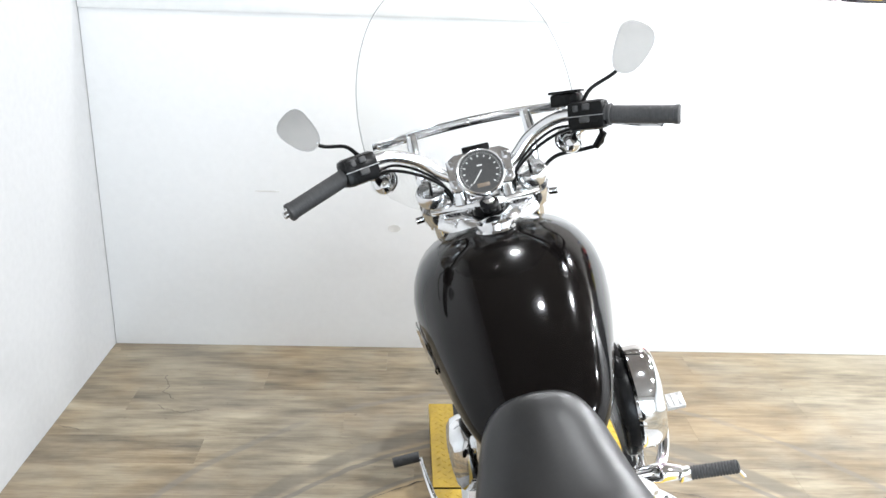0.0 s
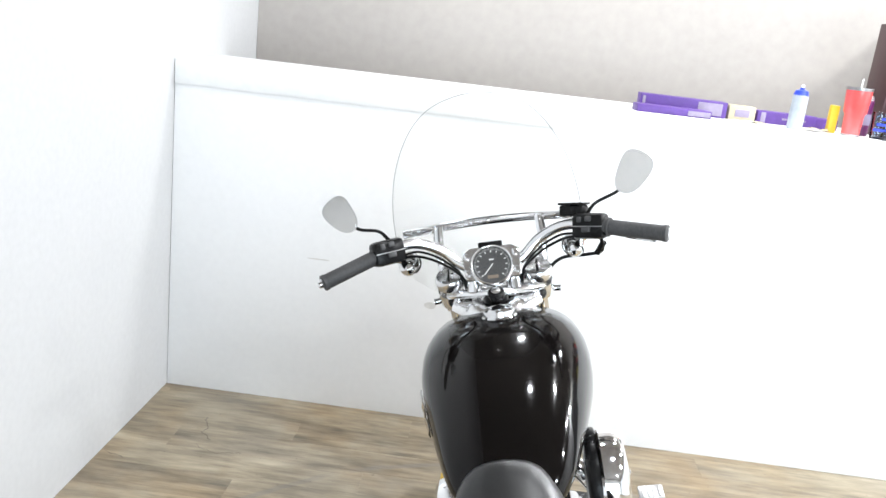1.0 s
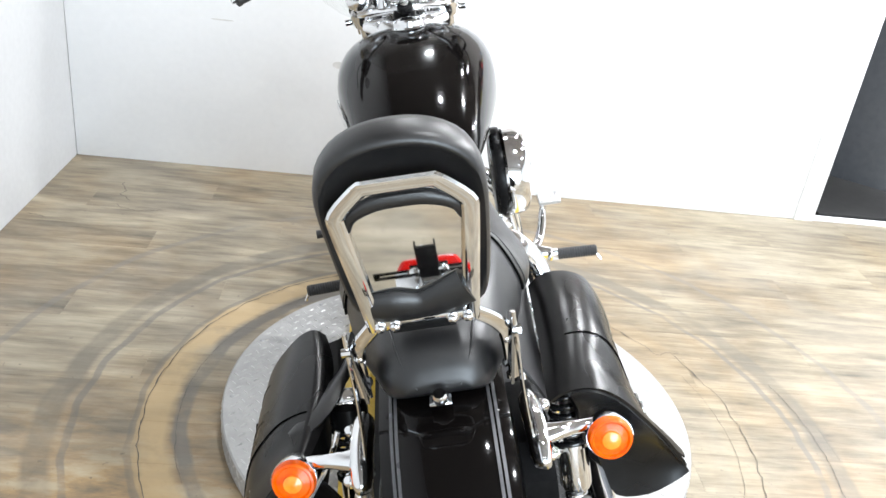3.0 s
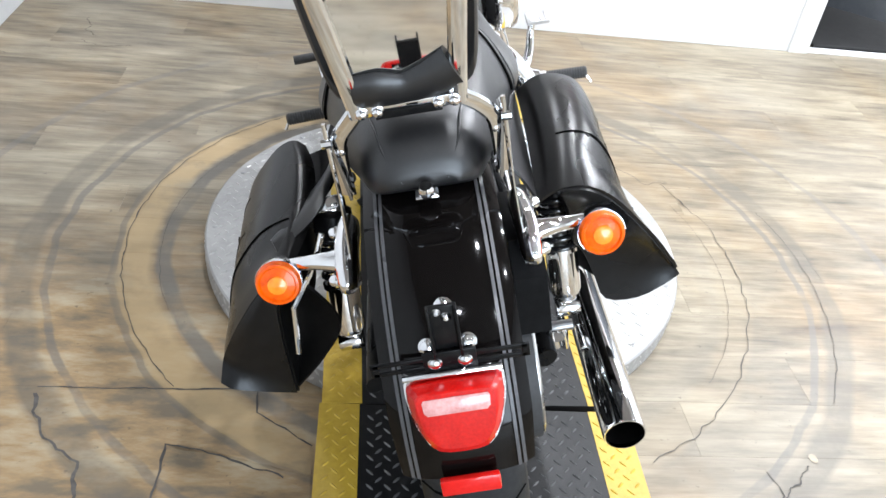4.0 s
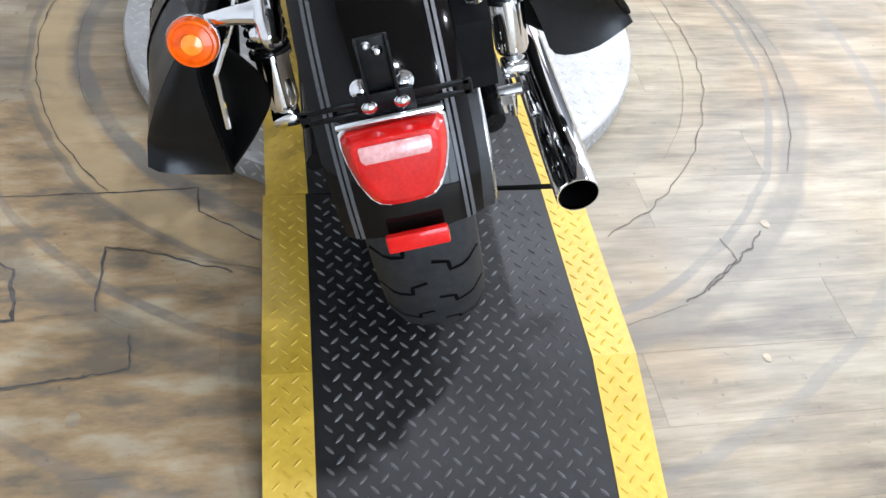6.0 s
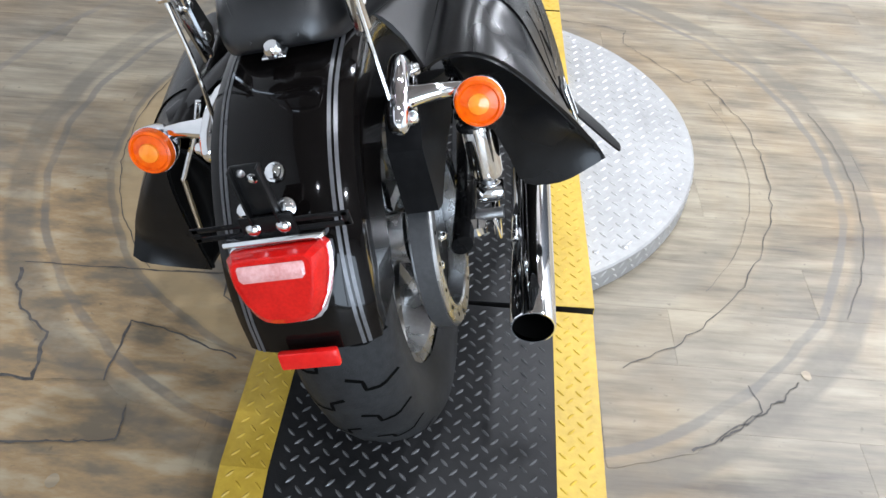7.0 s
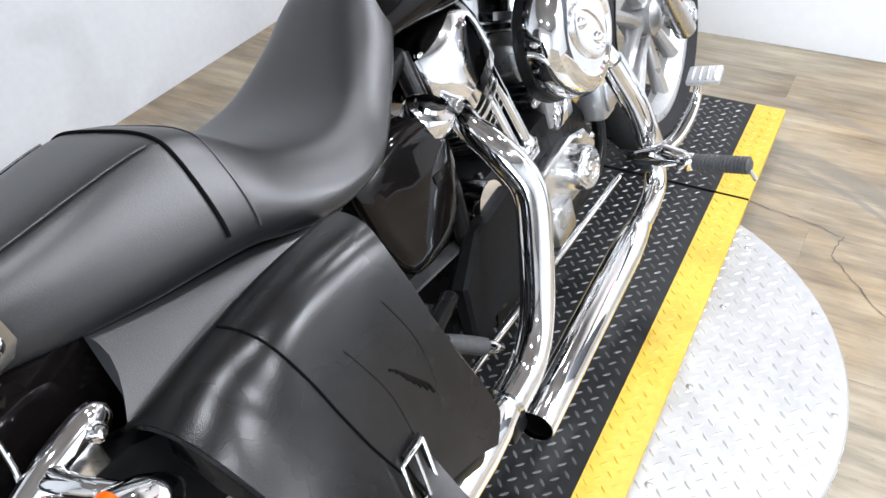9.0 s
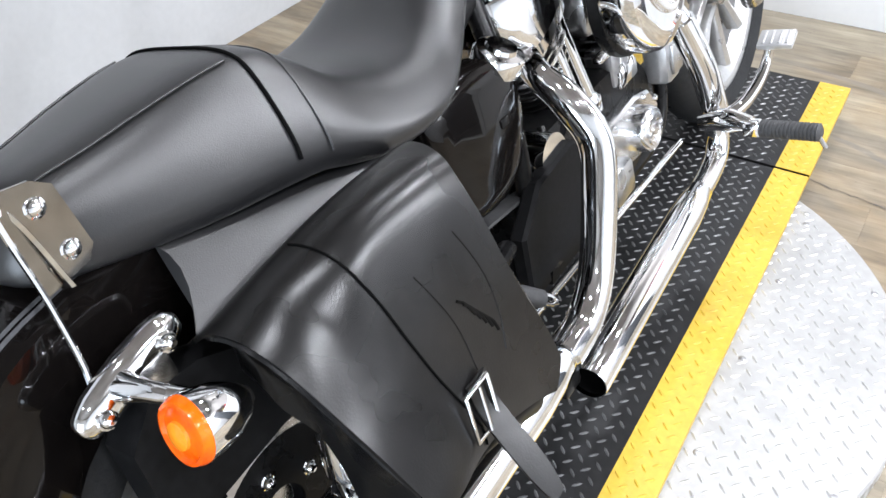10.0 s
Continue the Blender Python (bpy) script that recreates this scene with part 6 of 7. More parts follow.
part("primary_cover", plate(prim_o, 0.085, pm_, 0.016), M_CHROME, engine, "polished primary cover", sharp=30)
part("derby_cover", lathe([(0, 0.014), (0.045, 0.012), (0.056, 0.004), (0.058, 0.0), (0, 0.0)], 32, Matrix.Translation((-0.182, 0.82, 0.345)) @ Matrix.Rotation(radians(-90), 4, "Y")), M_CHROME, engine, "round chrome derby cover")

# air cleaner
am = Matrix.Translation((0.160, 0.885, 0.612)) @ Matrix.Rotation(radians(14), 4, "X") @ LEFTWARD
air = part("air_cleaner", lathe([(0, 0.0), (0.104, 0.0), (0.112, 0.006), (0.114, 0.016), (0.112, 0.026), (0.104, 0.030), (0, 0.030)], 48, am), M_BLACK, bike, "black round air cleaner with chrome cover")


def oval(k, sx_, sy_, h, n=48):
    return [am @ Matrix.Rotation(radians(34), 4, "Z") @ Vector((sx_ * k * math.copysign(abs(math.cos(a)) ** 0.90, math.cos(a)), sy_ * k * math.copysign(abs(math.sin(a)) ** 0.90, math.sin(a)), h)) for a in (2 * math.pi * q / n for q in range(n))]


part("cover", loft([oval(0.97, 0.120, 0.104, 0.026), oval(1.0, 0.120, 0.104, 0.032), oval(1.0, 0.120, 0.104, 0.056), oval(0.965, 0.120, 0.104, 0.070), oval(0.90, 0.120, 0.104, 0.079), oval(0.80, 0.120, 0.102, 0.084), oval(0.70, 0.120, 0.100, 0.086), oval(0.66, 0.120, 0.096, 0.082), oval(0.30, 0.120, 0.090, 0.082)]), M_CHROME, air, "polished oval cover", sharp=25)
part("cover_inset", loft([oval(0.60, 0.112, 0.070, 0.081), oval(0.59, 0.112, 0.068, 0.0875), oval(0.55, 0.112, 0.064, 0.0890), oval(0.50, 0.112, 0.052, 0.0890), oval(0.48, 0.112, 0.048, 0.0860), oval(0.2, 0.112, 0.040, 0.0860)]), M_BRIGHT, air, "raised oval badge", sharp=25)
turn34 = Matrix.Rotation(radians(34), 4, "Z")
for bx in (-0.034, 0.034):
    part("cover_bolt", dome_bolt(am @ turn34 @ Vector((bx, 0, 0.088)), am.to_3x3() @ Vector((0, 0, 1)), 0.0085, 0.006), M_CHROME, air)

# horn on the other flank
def horn_ring(x, k):
    return [(x, 0.868 + 0.056 * k * math.copysign(abs(math.cos(a)) ** 0.75, math.cos(a)), 0.572 + 0.078 * k * math.copysign(abs(math.sin(a)) ** 0.75, math.sin(a))) for a in (2 * math.pi * q / 32 for q in range(32))]


horn = part("horn", loft([horn_ring(-0.118, 0.96), horn_ring(-0.124, 1.0), horn_ring(-0.150, 1.0), horn_ring(-0.166, 0.93), horn_ring(-0.175, 0.78), horn_ring(-0.179, 0.50)]), M_CHROME, bike, "chrome horn cover", sharp=30)
part("horn_bracket", slab((0.060, 0.050, 0.085), (-0.092, 0.875, 0.575), 0.008), M_BLACK, horn, "black horn bracket")

# oil tank, frame
ot = []
for x, k in ((0.060, 0.92), (0.120, 1.0), (0.140, 0.98), (0.150, 0.90), (0.154, 0.72)):
    oo = [(0.350, 0.640), (0.365, 0.560), (0.395, 0.485), (0.430, 0.452), (0.500, 0.452), (0.552, 0.480), (0.578, 0.540), (0.580, 0.600), (0.560, 0.640), (0.450, 0.655)]
    cy, cz = 0.465, 0.555
    ot.append([(x, cy + (y - cy) * k, cz + (z - cz) * k) for y, z in oo])
oil = part("oil_tank", loft([smooth_line(r + r[:1], 3)[:-1] for r in ot]), M_GLOSS, bike, "gloss black oil tank", sharp=40)
part("oil_cap", lathe([(0, 0), (0.034, 0), (0.038, 0.004), (0.038, 0.026), (0.035, 0.030), (0.024, 0.032), (0.022, 0.038), (0, 0.039)], 32, axis_to((0.125, 0.560, 0.618), (0.5, 0.15, 0.85))), M_CHROME, oil, "chrome oil filler cap")
part("side_label", slab((0.003, 0.018, 0.012), (0.1545, 0.515, 0.560), 0.0005), M_BLACK, oil, "small dark label")
part("battery_cover", slab((0.10, 0.16, 0.18), (-0.09, 0.45, 0.55), 0.02), M_GLOSS, bike, "gloss black side cover")
for sx in (-1, 1):
    part("frame_tube", tube([(sx * 0.070, 0.62, 0.70), (sx * 0.105, 0.595, 0.60), (sx * 0.112, 0.590, 0.48), (sx * 0.108, 0.590, 0.30), (sx * 0.095, 0.66, 0.215), (sx * 0.085, 0.90, 0.195), (sx * 0.080, 1.16, 0.215), (sx * 0.060, 1.22, 0.40), (sx * 0.030, 1.20, 0.76)], 0.0155, 12, 5), M_BLACK, bike, "black tubular frame")
    part("frame_tube", tube([(sx * 0.070, 0.62, 0.70), (sx * 0.095, 0.45, 0.66), (sx * 0.100, 0.25, 0.655)], 0.0145, 12, 4), M_BLACK, bike, "black tubular frame")
part("inner_fender", slab((0.13, 0.03, 0.30), (0, 0.385, 0.49), 0.008, None), M_BLACK, bike, "black inner splash guard")
guard = [(-0.130, 0.466), (-0.100, 0.452), (0.02, 0.462), (0.20, 0.445), (0.22, 0.480), (0.06, 0.555), (-0.03, 0.598), (-0.085, 0.602), (-0.126, 0.565)]
part("belt_guard", loft([[(x, y, z) for y, z in guard] for x in (0.096, 0.142)]), M_MATTBLACK, bike, "black belt guard", sharp=25)

# added black slabs that stand in for the shaded gap and hide the floor
for y0, z0, y1, z1 in ((0.46, 0.215, 0.60, 0.300), (0.60, 0.205, 0.74, 0.275)):
    part("lower_piece", loft([[(x, y0, z0), (x, y1, z0), (x, y1, z1), (x, y0 + 0.03, z1)] for x in (0.070, 0.112)]), M_MATTBLACK, bike, "black slab added for the dark gap below the frame", sharp=25)

# exhaust
ex = part("exhaust_pipe", tube([(0.060, 0.740, 0.575), (0.100, 0.680, 0.582), (0.145, 0.640, 0.568), (0.190, 0.632, 0.530), (0.222, 0.630, 0.470), (0.233, 0.590, 0.390), (0.238, 0.535, 0.300), (0.240, 0.475, 0.258), (0.240, 0.36, 0.250)], 0.0225, 16, 6), M_CHROME, bike, "chrome rear exhaust pipe")
part("heat_shield", tube([(0.150, 0.638, 0.566), (0.190, 0.632, 0.530), (0.222, 0.630, 0.470), (0.233, 0.590, 0.390), (0.238, 0.535, 0.300), (0.240, 0.475, 0.258), (0.240, 0.40, 0.2515)], [0.0235, 0.0265, 0.0270, 0.0270, 0.0270, 0.0280, 0.0300], 20, 6), M_CHROME, ex, "chrome heat shield")


def muffler(axis_pts, r, label):
    a, b = Vector(axis_pts[0]), Vector(axis_pts[1])
    n = (b - a).length
    ob = part("muffler", lathe([(0.022, 0.0), (0.026, 0.006), (r * 0.90, 0.05), (r, 0.10), (r, n * 0.80), (r * 0.985, n - 0.004), (r * 0.95, n), (r * 0.90, n), (r * 0.89, n - 0.06), (0.0, n - 0.065)], 36, axis_to(a, b - a)), M_CHROME, bike, label, sharp=50)
    part("inner_bore", lathe([(0.0, n - 0.055), (r * 0.885, n - 0.055), (r * 0.895, n - 0.008)], 32, axis_to(a, b - a)), M_GROOVESHADE, ob, "dark muffler bore")
    return ob


muffler(((0.240, 0.40, 0.251), (0.238, -0.163, 0.252)), 0.0345, "chrome upper muffler")
ex2 = part("exhaust_pipe", tube([(0.060, 1.090, 0.585), (0.120, 1.085, 0.560), (0.175, 1.055, 0.510), (0.205, 1.085, 0.420), (0.215, 1.105, 0.320), (0.220, 1.118, 0.235), (0.222, 1.100, 0.185), (0.224, 1.040, 0.168), (0.226, 0.960, 0.165)], 0.0225, 16, 6), M_CHROME, bike, "chrome front exhaust pipe")
part("heat_shield", tube([(0.190, 1.062, 0.480), (0.212, 1.095, 0.370), (0.222, 1.114, 0.270)], 0.0262, 16, 6), M_CHROME, ex2, "chrome heat shield")
muffler(((0.226, 0.985, 0.166), (0.246, 0.440, 0.165)), 0.0320, "chrome lower muffler")
part("muffler_bracket", slab((0.03, 0.05, 0.03), (0.225, 0.415, 0.185), 0.008), M_BLACK, bike, "black muffler bracket")
part("exhaust_bracket", slab((0.012, 0.06, 0.05), (0.185, 0.07, 0.275), 0.004), M_CHROME, bike, "chrome muffler bracket")
part("hanger_bolt", rod((0.14, 0.05, 0.30), (0.20, 0.05, 0.30), 0.010, 12), M_STEEL, bike)

# foot controls
for sx in (1, -1):
    x_in, x_out = (0.330, 0.432) if sx > 0 else (0.285, 0.385)
    at, outp = Vector((sx * x_in, 1.045, 0.275)), Vector((sx * x_out, 1.030, 0.279))
    prof = [(0, 0)]
    n = (outp - at).length
    for k in range(15):
        h = n * k / 15
        prof += [(0.0165, h), (0.0165, h + n * 0.035), (0.0145, h + n * 0.045), (0.0145, h + n * 0.062)]
    prof += [(0.0165, n), (0.010, n + 0.004), (0, n + 0.004)]
    fp = part("foot_peg", lathe(prof, 18, axis_to(at, outp - at)), M_RUBBER, bike, "ribbed black rubber foot peg", sharp=50)
    part("peg_clevis", slab((0.034, 0.030, 0.028), (sx * (x_in - 0.016), 1.046, 0.275), 0.007), M_CHROME, fp, "chrome peg clevis")
    part("peg_mount", tube([(sx * 0.205, 1.085, 0.262), (sx * 0.235, 1.075, 0.272), (sx * 0.265, 1.062, 0.280), (sx * (x_in - 0.02), 1.050, 0.278)], [0.016, 0.020, 0.024, 0.016], 12, 5), M_CHROME, fp, "chrome peg mount")
    part("peg_feeler", rod((sx * x_out, 1.028, 0.272), (sx * (x_out + 0.012), 1.024, 0.252), 0.004, 8), M_CHROME, fp)
peg2 = part("passenger_peg", tube([(0.166, 0.400, 0.356), (0.172, 0.432, 0.326), (0.178, 0.466, 0.293)], [0.013, 0.0145, 0.0145], 14, 3), M_RUBBER, bike, "folded black passenger foot peg")
part("peg_tip", tube([(0.178, 0.464, 0.295), (0.181, 0.482, 0.278), (0.183, 0.496, 0.265)], [0.011, 0.012, 0.008], 12, 3), M_CHROME, peg2, "chrome peg end")
ped = part("brake_pedal", tube([(0.258, 1.060, 0.285), (0.282, 1.098, 0.297), (0.299, 1.135, 0.322), (0.308, 1.165, 0.352), (0.316, 1.168, 0.388)], [0.018, 0.016, 0.014, 0.012, 0.011], 12, 5, 0.8), M_CHROME, bike, "chrome brake pedal")
padm = Matrix.Translation((0.330, 1.158, 0.398)) @ Matrix.Rotation(radians(20), 4, "X")
part("pedal_pad", slab((0.064, 0.044, 0.012), (0, 0, 0), 0.004, padm), M_SILVER, ped, "ribbed chrome pedal pad")
for k in range(4):
    part("pad_rib", slab((0.006, 0.034, 0.004), (-0.021 + 0.014 * k, 0, 0.006), 0.0012, padm), M_SILVER, ped)
part("brake_rod", rod((0.170, 1.050, 0.235), (0.150, 0.34, 0.252), 0.0065, 10), M_CHROME, bike, "thin chrome brake rod")
shf = part("shift_lever", tube([(-0.215, 1.020, 0.300), (-0.260, 1.080, 0.305), (-0.278, 1.140, 0.335), (-0.285, 1.165, 0.385)], [0.010, 0.008, 0.007, 0.007], 10, 5), M_CHROME, bike, "chrome shift lever")
part("shift_peg", rod((-0.285, 1.165, 0.388), (-0.350, 1.160, 0.388), 0.0125, 14), M_RUBBER, shf, "black rubber shift peg")
part("side_stand", tube([(-0.095, 0.98, 0.200), (-0.150, 0.95, 0.130), (-0.215, 0.90, 0.072), (-0.232, 0.89, 0.066)], [0.014, 0.012, 0.011, 0.010], 10, 5), M_BLACK, bike, "black side stand, down")


# ---- things on the ledge ----
def plain(name, c, rough=0.45, metal=0.0, coat=0.0):
    return material(name, tuple(0.88 * v for v in c), tuple(min(1.0, 1.08 * v) for v in c), rough, metal, grain=50, patch=9, coat=coat)


M_PURPLE = plain("purple_card", (0.075, 0.030, 0.20), 0.5)
M_LILAC = plain("pale_lilac_card", (0.22, 0.19, 0.27), 0.5)
M_CREAM = plain("cream_paper", (0.42, 0.37, 0.25), 0.7)
M_PAPER = plain("white_paper", (0.46, 0.44, 0.40), 0.7)
M_BLUE = plain("blue_plastic", (0.02, 0.05, 0.50), 0.35)
M_CORAL = plain("coral_enamel", (0.72, 0.085, 0.085), 0.32, 0.0, 0.3)
M_CANWHITE = plain("white_can_paint", (0.34, 0.38, 0.43), 0.35)
M_PLUM = plain("plum_can_paint", (0.09, 0.012, 0.07), 0.3)
M_CANBLACK = plain("black_can_paint", (0.012, 0.012, 0.014), 0.3)
M_CANRED = plain("red_can_paint", (0.50, 0.015, 0.03), 0.3)
M_MUSTARD = plain("yellow_plastic", (0.62, 0.42, 0.02), 0.5)
M_MAROON = material("maroon_veneer", (0.030, 0.008, 0.010), (0.055, 0.016, 0.018), 0.4, grain=20, patch=5, stretch=(1, 1, 0.2))
M_CONE = plain("speaker_cone", (0.06, 0.055, 0.05), 0.6)
M_CLOTH = material("yellow_cloth", (0.30, 0.27, 0.045), (0.42, 0.37, 0.08), 0.9, grain=90, patch=9, bump=0.5, bump_scale=600)
M_BOARD = plain("beige_card", (0.45, 0.38, 0.32), 0.7)
TOP = LEDGE_Z


def carton(x0, x1, y, z0, h, d, mat, label, turn=0.0, bars=None):
    m = Matrix.Translation(((x0 + x1) / 2, y, z0 + h / 2)) @ Matrix.Rotation(radians(turn), 4, "Z")
    ob = tagged(part("carton", slab((x1 - x0, d, h), (0, 0, 0), 0.003, m), mat), label, "box", "cartons on the ledge")
    for bx, bw, bh, bmat in bars or ():
        part("label_panel", slab((bw, 0.002, bh), (bx, -d / 2 - 0.0012, 0), 0.0003, m), bmat, ob, "printed label panel")
    return ob


carton(0.86, 1.16, 3.50, TOP, 0.030, 0.10, M_PURPLE, "low purple carton lying on the ledge", 2, [(0.10, 0.09, 0.020, M_LILAC)])
carton(0.90, 1.26, 3.66, TOP, 0.066, 0.10, M_PURPLE, "long purple carton with pale end", -2, [(0.11, 0.10, 0.050, M_LILAC), (-0.165, 0.012, 0.05, M_LILAC)])
carton(1.27, 1.38, 3.66, TOP, 0.060, 0.09, M_CREAM, "cream carton between purple ones", 0, [(0, 0.06, 0.03, M_LILAC)])
carton(1.39, 1.64, 3.68, TOP, 0.050, 0.09, M_PURPLE, "purple carton with lilac bands", 3, [(-0.10, 0.02, 0.04, M_LILAC), (0.03, 0.10, 0.008, M_LILAC)])
carton(1.62, 1.74, 3.70, TOP, 0.045, 0.08, M_PURPLE, "small purple carton at the back", -4)
for x, y, w, r in ((1.27, 3.46, 0.10, 4), (1.34, 3.48, 0.09, -7), (1.55, 3.46, 0.12, 9), (1.60, 3.50, 0.08, -12)):
    g = [[(x + w * (i / 5 - 0.5), y + 0.05 * (j / 3 - 0.5), TOP + 0.004 + 0.018 * abs(noise.noise((x * 9 + i * 0.6, j * 0.7, r)))) for j in range(4)] for i in range(6)]
    tagged(part("paper_scrap", sheet(g, -0.001), M_PAPER if r > 0 else M_CREAM, sharp=30), "crumpled paper scrap on the ledge", "paper", "paper scraps")


def spray_can(x, y, r, h, body, cap, label, cap_r=0.8):
    m = Matrix.Translation((x, y, TOP))
    ob = tagged(part("spray_can", lathe([(0, 0), (r * 0.96, 0), (r, 0.004), (r, h * 0.80), (r * 0.97, h * 0.82), (r * 0.60, h * 0.87), (0, h * 0.87)], 28, m), body), label, "spray can", "cans on the ledge")
    part("cap", lathe([(0, h * 0.80), (r * 1.0, h * 0.80), (r * cap_r, h * 0.92), (r * 0.35, h * 0.95), (r * 0.30, h * 0.955), (r * 0.28, h), (0, h)], 24, m), cap, ob, "cap")
    part("tip", lathe([(0, h), (r * 0.2, h), (r * 0.2, h + 0.010), (0, h + 0.012)], 12, m), M_WHITEINK, ob, "white nozzle")
    part("print_band", lathe([(r * 1.004, h * 0.25), (r * 1.006, h * 0.255), (r * 1.006, h * 0.50), (r * 1.004, h * 0.505)], 28, m), M_LILAC if body is not M_CANWHITE else M_CANWHITE, ob, "printed band")
    return ob


spray_can(1.492, 3.46, 0.030, 0.165, M_CANWHITE, M_BLUE, "white spray can with a blue cap")
spray_can(1.800, 3.58, 0.029, 0.175, M_PLUM, M_STEEL, "plum spray can with a steel top")
spray_can(1.935, 3.50, 0.027, 0.180, M_CANBLACK, M_CANBLACK, "black spray can on the ledge")
spray_can(1.992, 3.46, 0.030, 0.145, M_CANRED, M_CANRED, "red spray can with a white nozzle", 0.7)

tm = Matrix.Translation((1.712, 3.46, TOP))
tumbler = tagged(part("tumbler", lathe([(0, 0.006), (0.033, 0.006), (0.034, 0.010), (0.037, 0.085), (0.044, 0.095), (0.049, 0.180), (0.046, 0.180), (0.043, 0.10), (0, 0.09)], 36, tm), M_CORAL), "coral red insulated tumbler with steel rim and straw", "tumbler")
part("rim", lathe([(0.0492, 0.178), (0.0500, 0.182), (0.0495, 0.190), (0.046, 0.190), (0.046, 0.178)], 36, tm), M_STEEL, tumbler, "steel rim")
part("base", lathe([(0, 0.0), (0.0335, 0.0), (0.0335, 0.009), (0, 0.009)], 36, tm), M_STEEL, tumbler, "steel base")
part("lid", lathe([(0, 0.184), (0.0455, 0.184), (0.0455, 0.188), (0, 0.188)], 30, tm), M_CUP, tumbler, "clear lid")
part("straw", rod((1.715, 3.46, TOP + 0.10), (1.720, 3.47, TOP + 0.225), 0.003, 8), M_WHITEINK, tumbler, "pale straw")
carton(1.640, 1.672, 3.52, TOP, 0.11, 0.03, M_MUSTARD, "narrow yellow carton behind the tumbler")
for x, y, h in ((1.808, 3.45, 0.105), (1.856, 3.47, 0.095)):
    cm_ = Matrix.Translation((x, y, TOP))
    cup = tagged(part("cup", lathe([(0, 0.002), (0.023, 0.002), (0.030, h), (0.0285, h), (0.0215, 0.004), (0, 0.004)], 28, cm_), M_CUP), "clear plastic cup printed in blue", "cup", "cups on the ledge")
    for k in range(3):
        part("print_bar", lathe([(0.0258 + 0.0045 * k * 0.9, 0.032 + 0.022 * k), (0.0268 + 0.0045 * k * 0.9, 0.042 + 0.022 * k)], 8, cm_ @ Matrix.Rotation(radians(-150 + 25 * k), 4, "Z"), 0.3), M_BLUE, cup, "blue printed bar")
sp_m = Matrix.Translation((1.895, 3.44, TOP))
sg = [[(0.036 * math.cos(a) * r_ * (1 + 0.25 * noise.noise((math.cos(a) * 2, math.sin(a) * 2, h))), 0.03 * math.sin(a) * r_ * (1 + 0.25 * noise.noise((math.sin(a) * 2, h, 3))), h) for a in (2 * math.pi * q / 16 for q in range(16))] for h, r_ in ((0.0, 0.7), (0.012, 1.0), (0.035, 1.0), (0.055, 0.85), (0.068, 0.45))]
tagged(part("sponge", loft(sg).moved(sp_m), M_MUSTARD, sharp=60), "yellow sponge on the ledge", "sponge")
dm2 = Matrix.Translation((2.045, 3.47, TOP))
tagged(part("plastic_dome", lathe([(0.045, 0), (0.045, 0.05), (0.040, 0.08), (0.025, 0.10), (0, 0.107)], 28, dm2), M_CUP), "clear plastic dome cover", "cover")
tagged(part("tray", slab((0.34, 0.10, 0.010), (1.98, 3.44, TOP + 0.005), 0.003), M_CANBLACK), "flat dark tray under the cans", "tray")

spk = tagged(part("loudspeaker", slab((0.20, 0.20, 0.46), (1.985, 3.72, TOP + 0.23), 0.004), M_MAROON), "maroon wooden loudspeaker with grey cone", "loudspeaker")
part("woofer", lathe([(0.072, 0.0), (0.078, 0.006), (0.070, 0.010), (0.060, 0.004), (0.030, -0.016), (0.026, -0.012), (0, -0.006)], 36, axis_to((1.985, 3.619, TOP + 0.30), (0, -1, 0))), M_CONE, spk, "grey speaker cone")
part("port_frame", slab((0.036, 0.004, 0.075), (2.03, 3.618, TOP + 0.115), 0.001), M_STEEL, spk, "silver frame")
part("port", slab((0.022, 0.004, 0.058), (2.03, 3.6155, TOP + 0.115), 0.001), M_CANBLACK, spk, "dark port")
flag = tagged(part("paddle", lathe([(0, 0), (0.022, 0.0), (0.035, 0.02), (0.038, 0.035), (0.030, 0.055), (0, 0.062)], 24, Matrix.Translation((2.155, 3.62, TOP + 0.215))), M_CANRED), "red knob on a black stand", "knob")
part("post", rod((2.155, 3.62, TOP), (2.155, 3.62, TOP + 0.22), 0.028, 14), M_CANBLACK, flag, "black stand")
cg = []
for i in range(13):
    u = i / 12
    row = []
    for j in range(11):
        v = j / 10
        x = 2.125 + 0.17 * u + 0.02 * math.sin(v * 3)
        top_z = TOP + 0.205 - 0.25 * (u - 0.45) ** 2
        low_z = TOP + 0.035 - 0.05 * math.sin(u * 3.3)
        z = top_z + (low_z - top_z) * v
        row.append((x - 0.03 * v * (1 - u), 3.47 - 0.02 * v + 0.020 * math.sin(u * 9 + v * 2) + 0.008 * noise.noise((u * 5, v * 5, 1)), z))
    cg.append(row)
tagged(part("cloth", sheet(cg, 0.003), M_CLOTH, sharp=70), "yellow cloth draped over a tin", "cloth")
tagged(part("tin", lathe([(0, 0), (0.055, 0), (0.055, 0.17), (0, 0.18)], 24, Matrix.Translation((2.215, 3.56, TOP))), M_CANBLACK), "dark tin under the cloth", "tin")
carton(2.29, 2.42, 3.55, TOP, 0.13, 0.12, M_BOARD, "beige carton at the ledge end", 6)
bgm = [[(2.24 + 0.13 * (1 + 0.2 * noise.noise((h * 9, math.cos(a), 2))) * r_ * math.cos(a), 3.72 + 0.09 * r_ * math.sin(a), TOP + 0.0 + h) for a in (2 * math.pi * q / 18 for q in range(18))] for h, r_ in ((0.0, 0.9), (0.08, 1.0), (0.2, 0.95), (0.30, 0.8), (0.36, 0.4))]
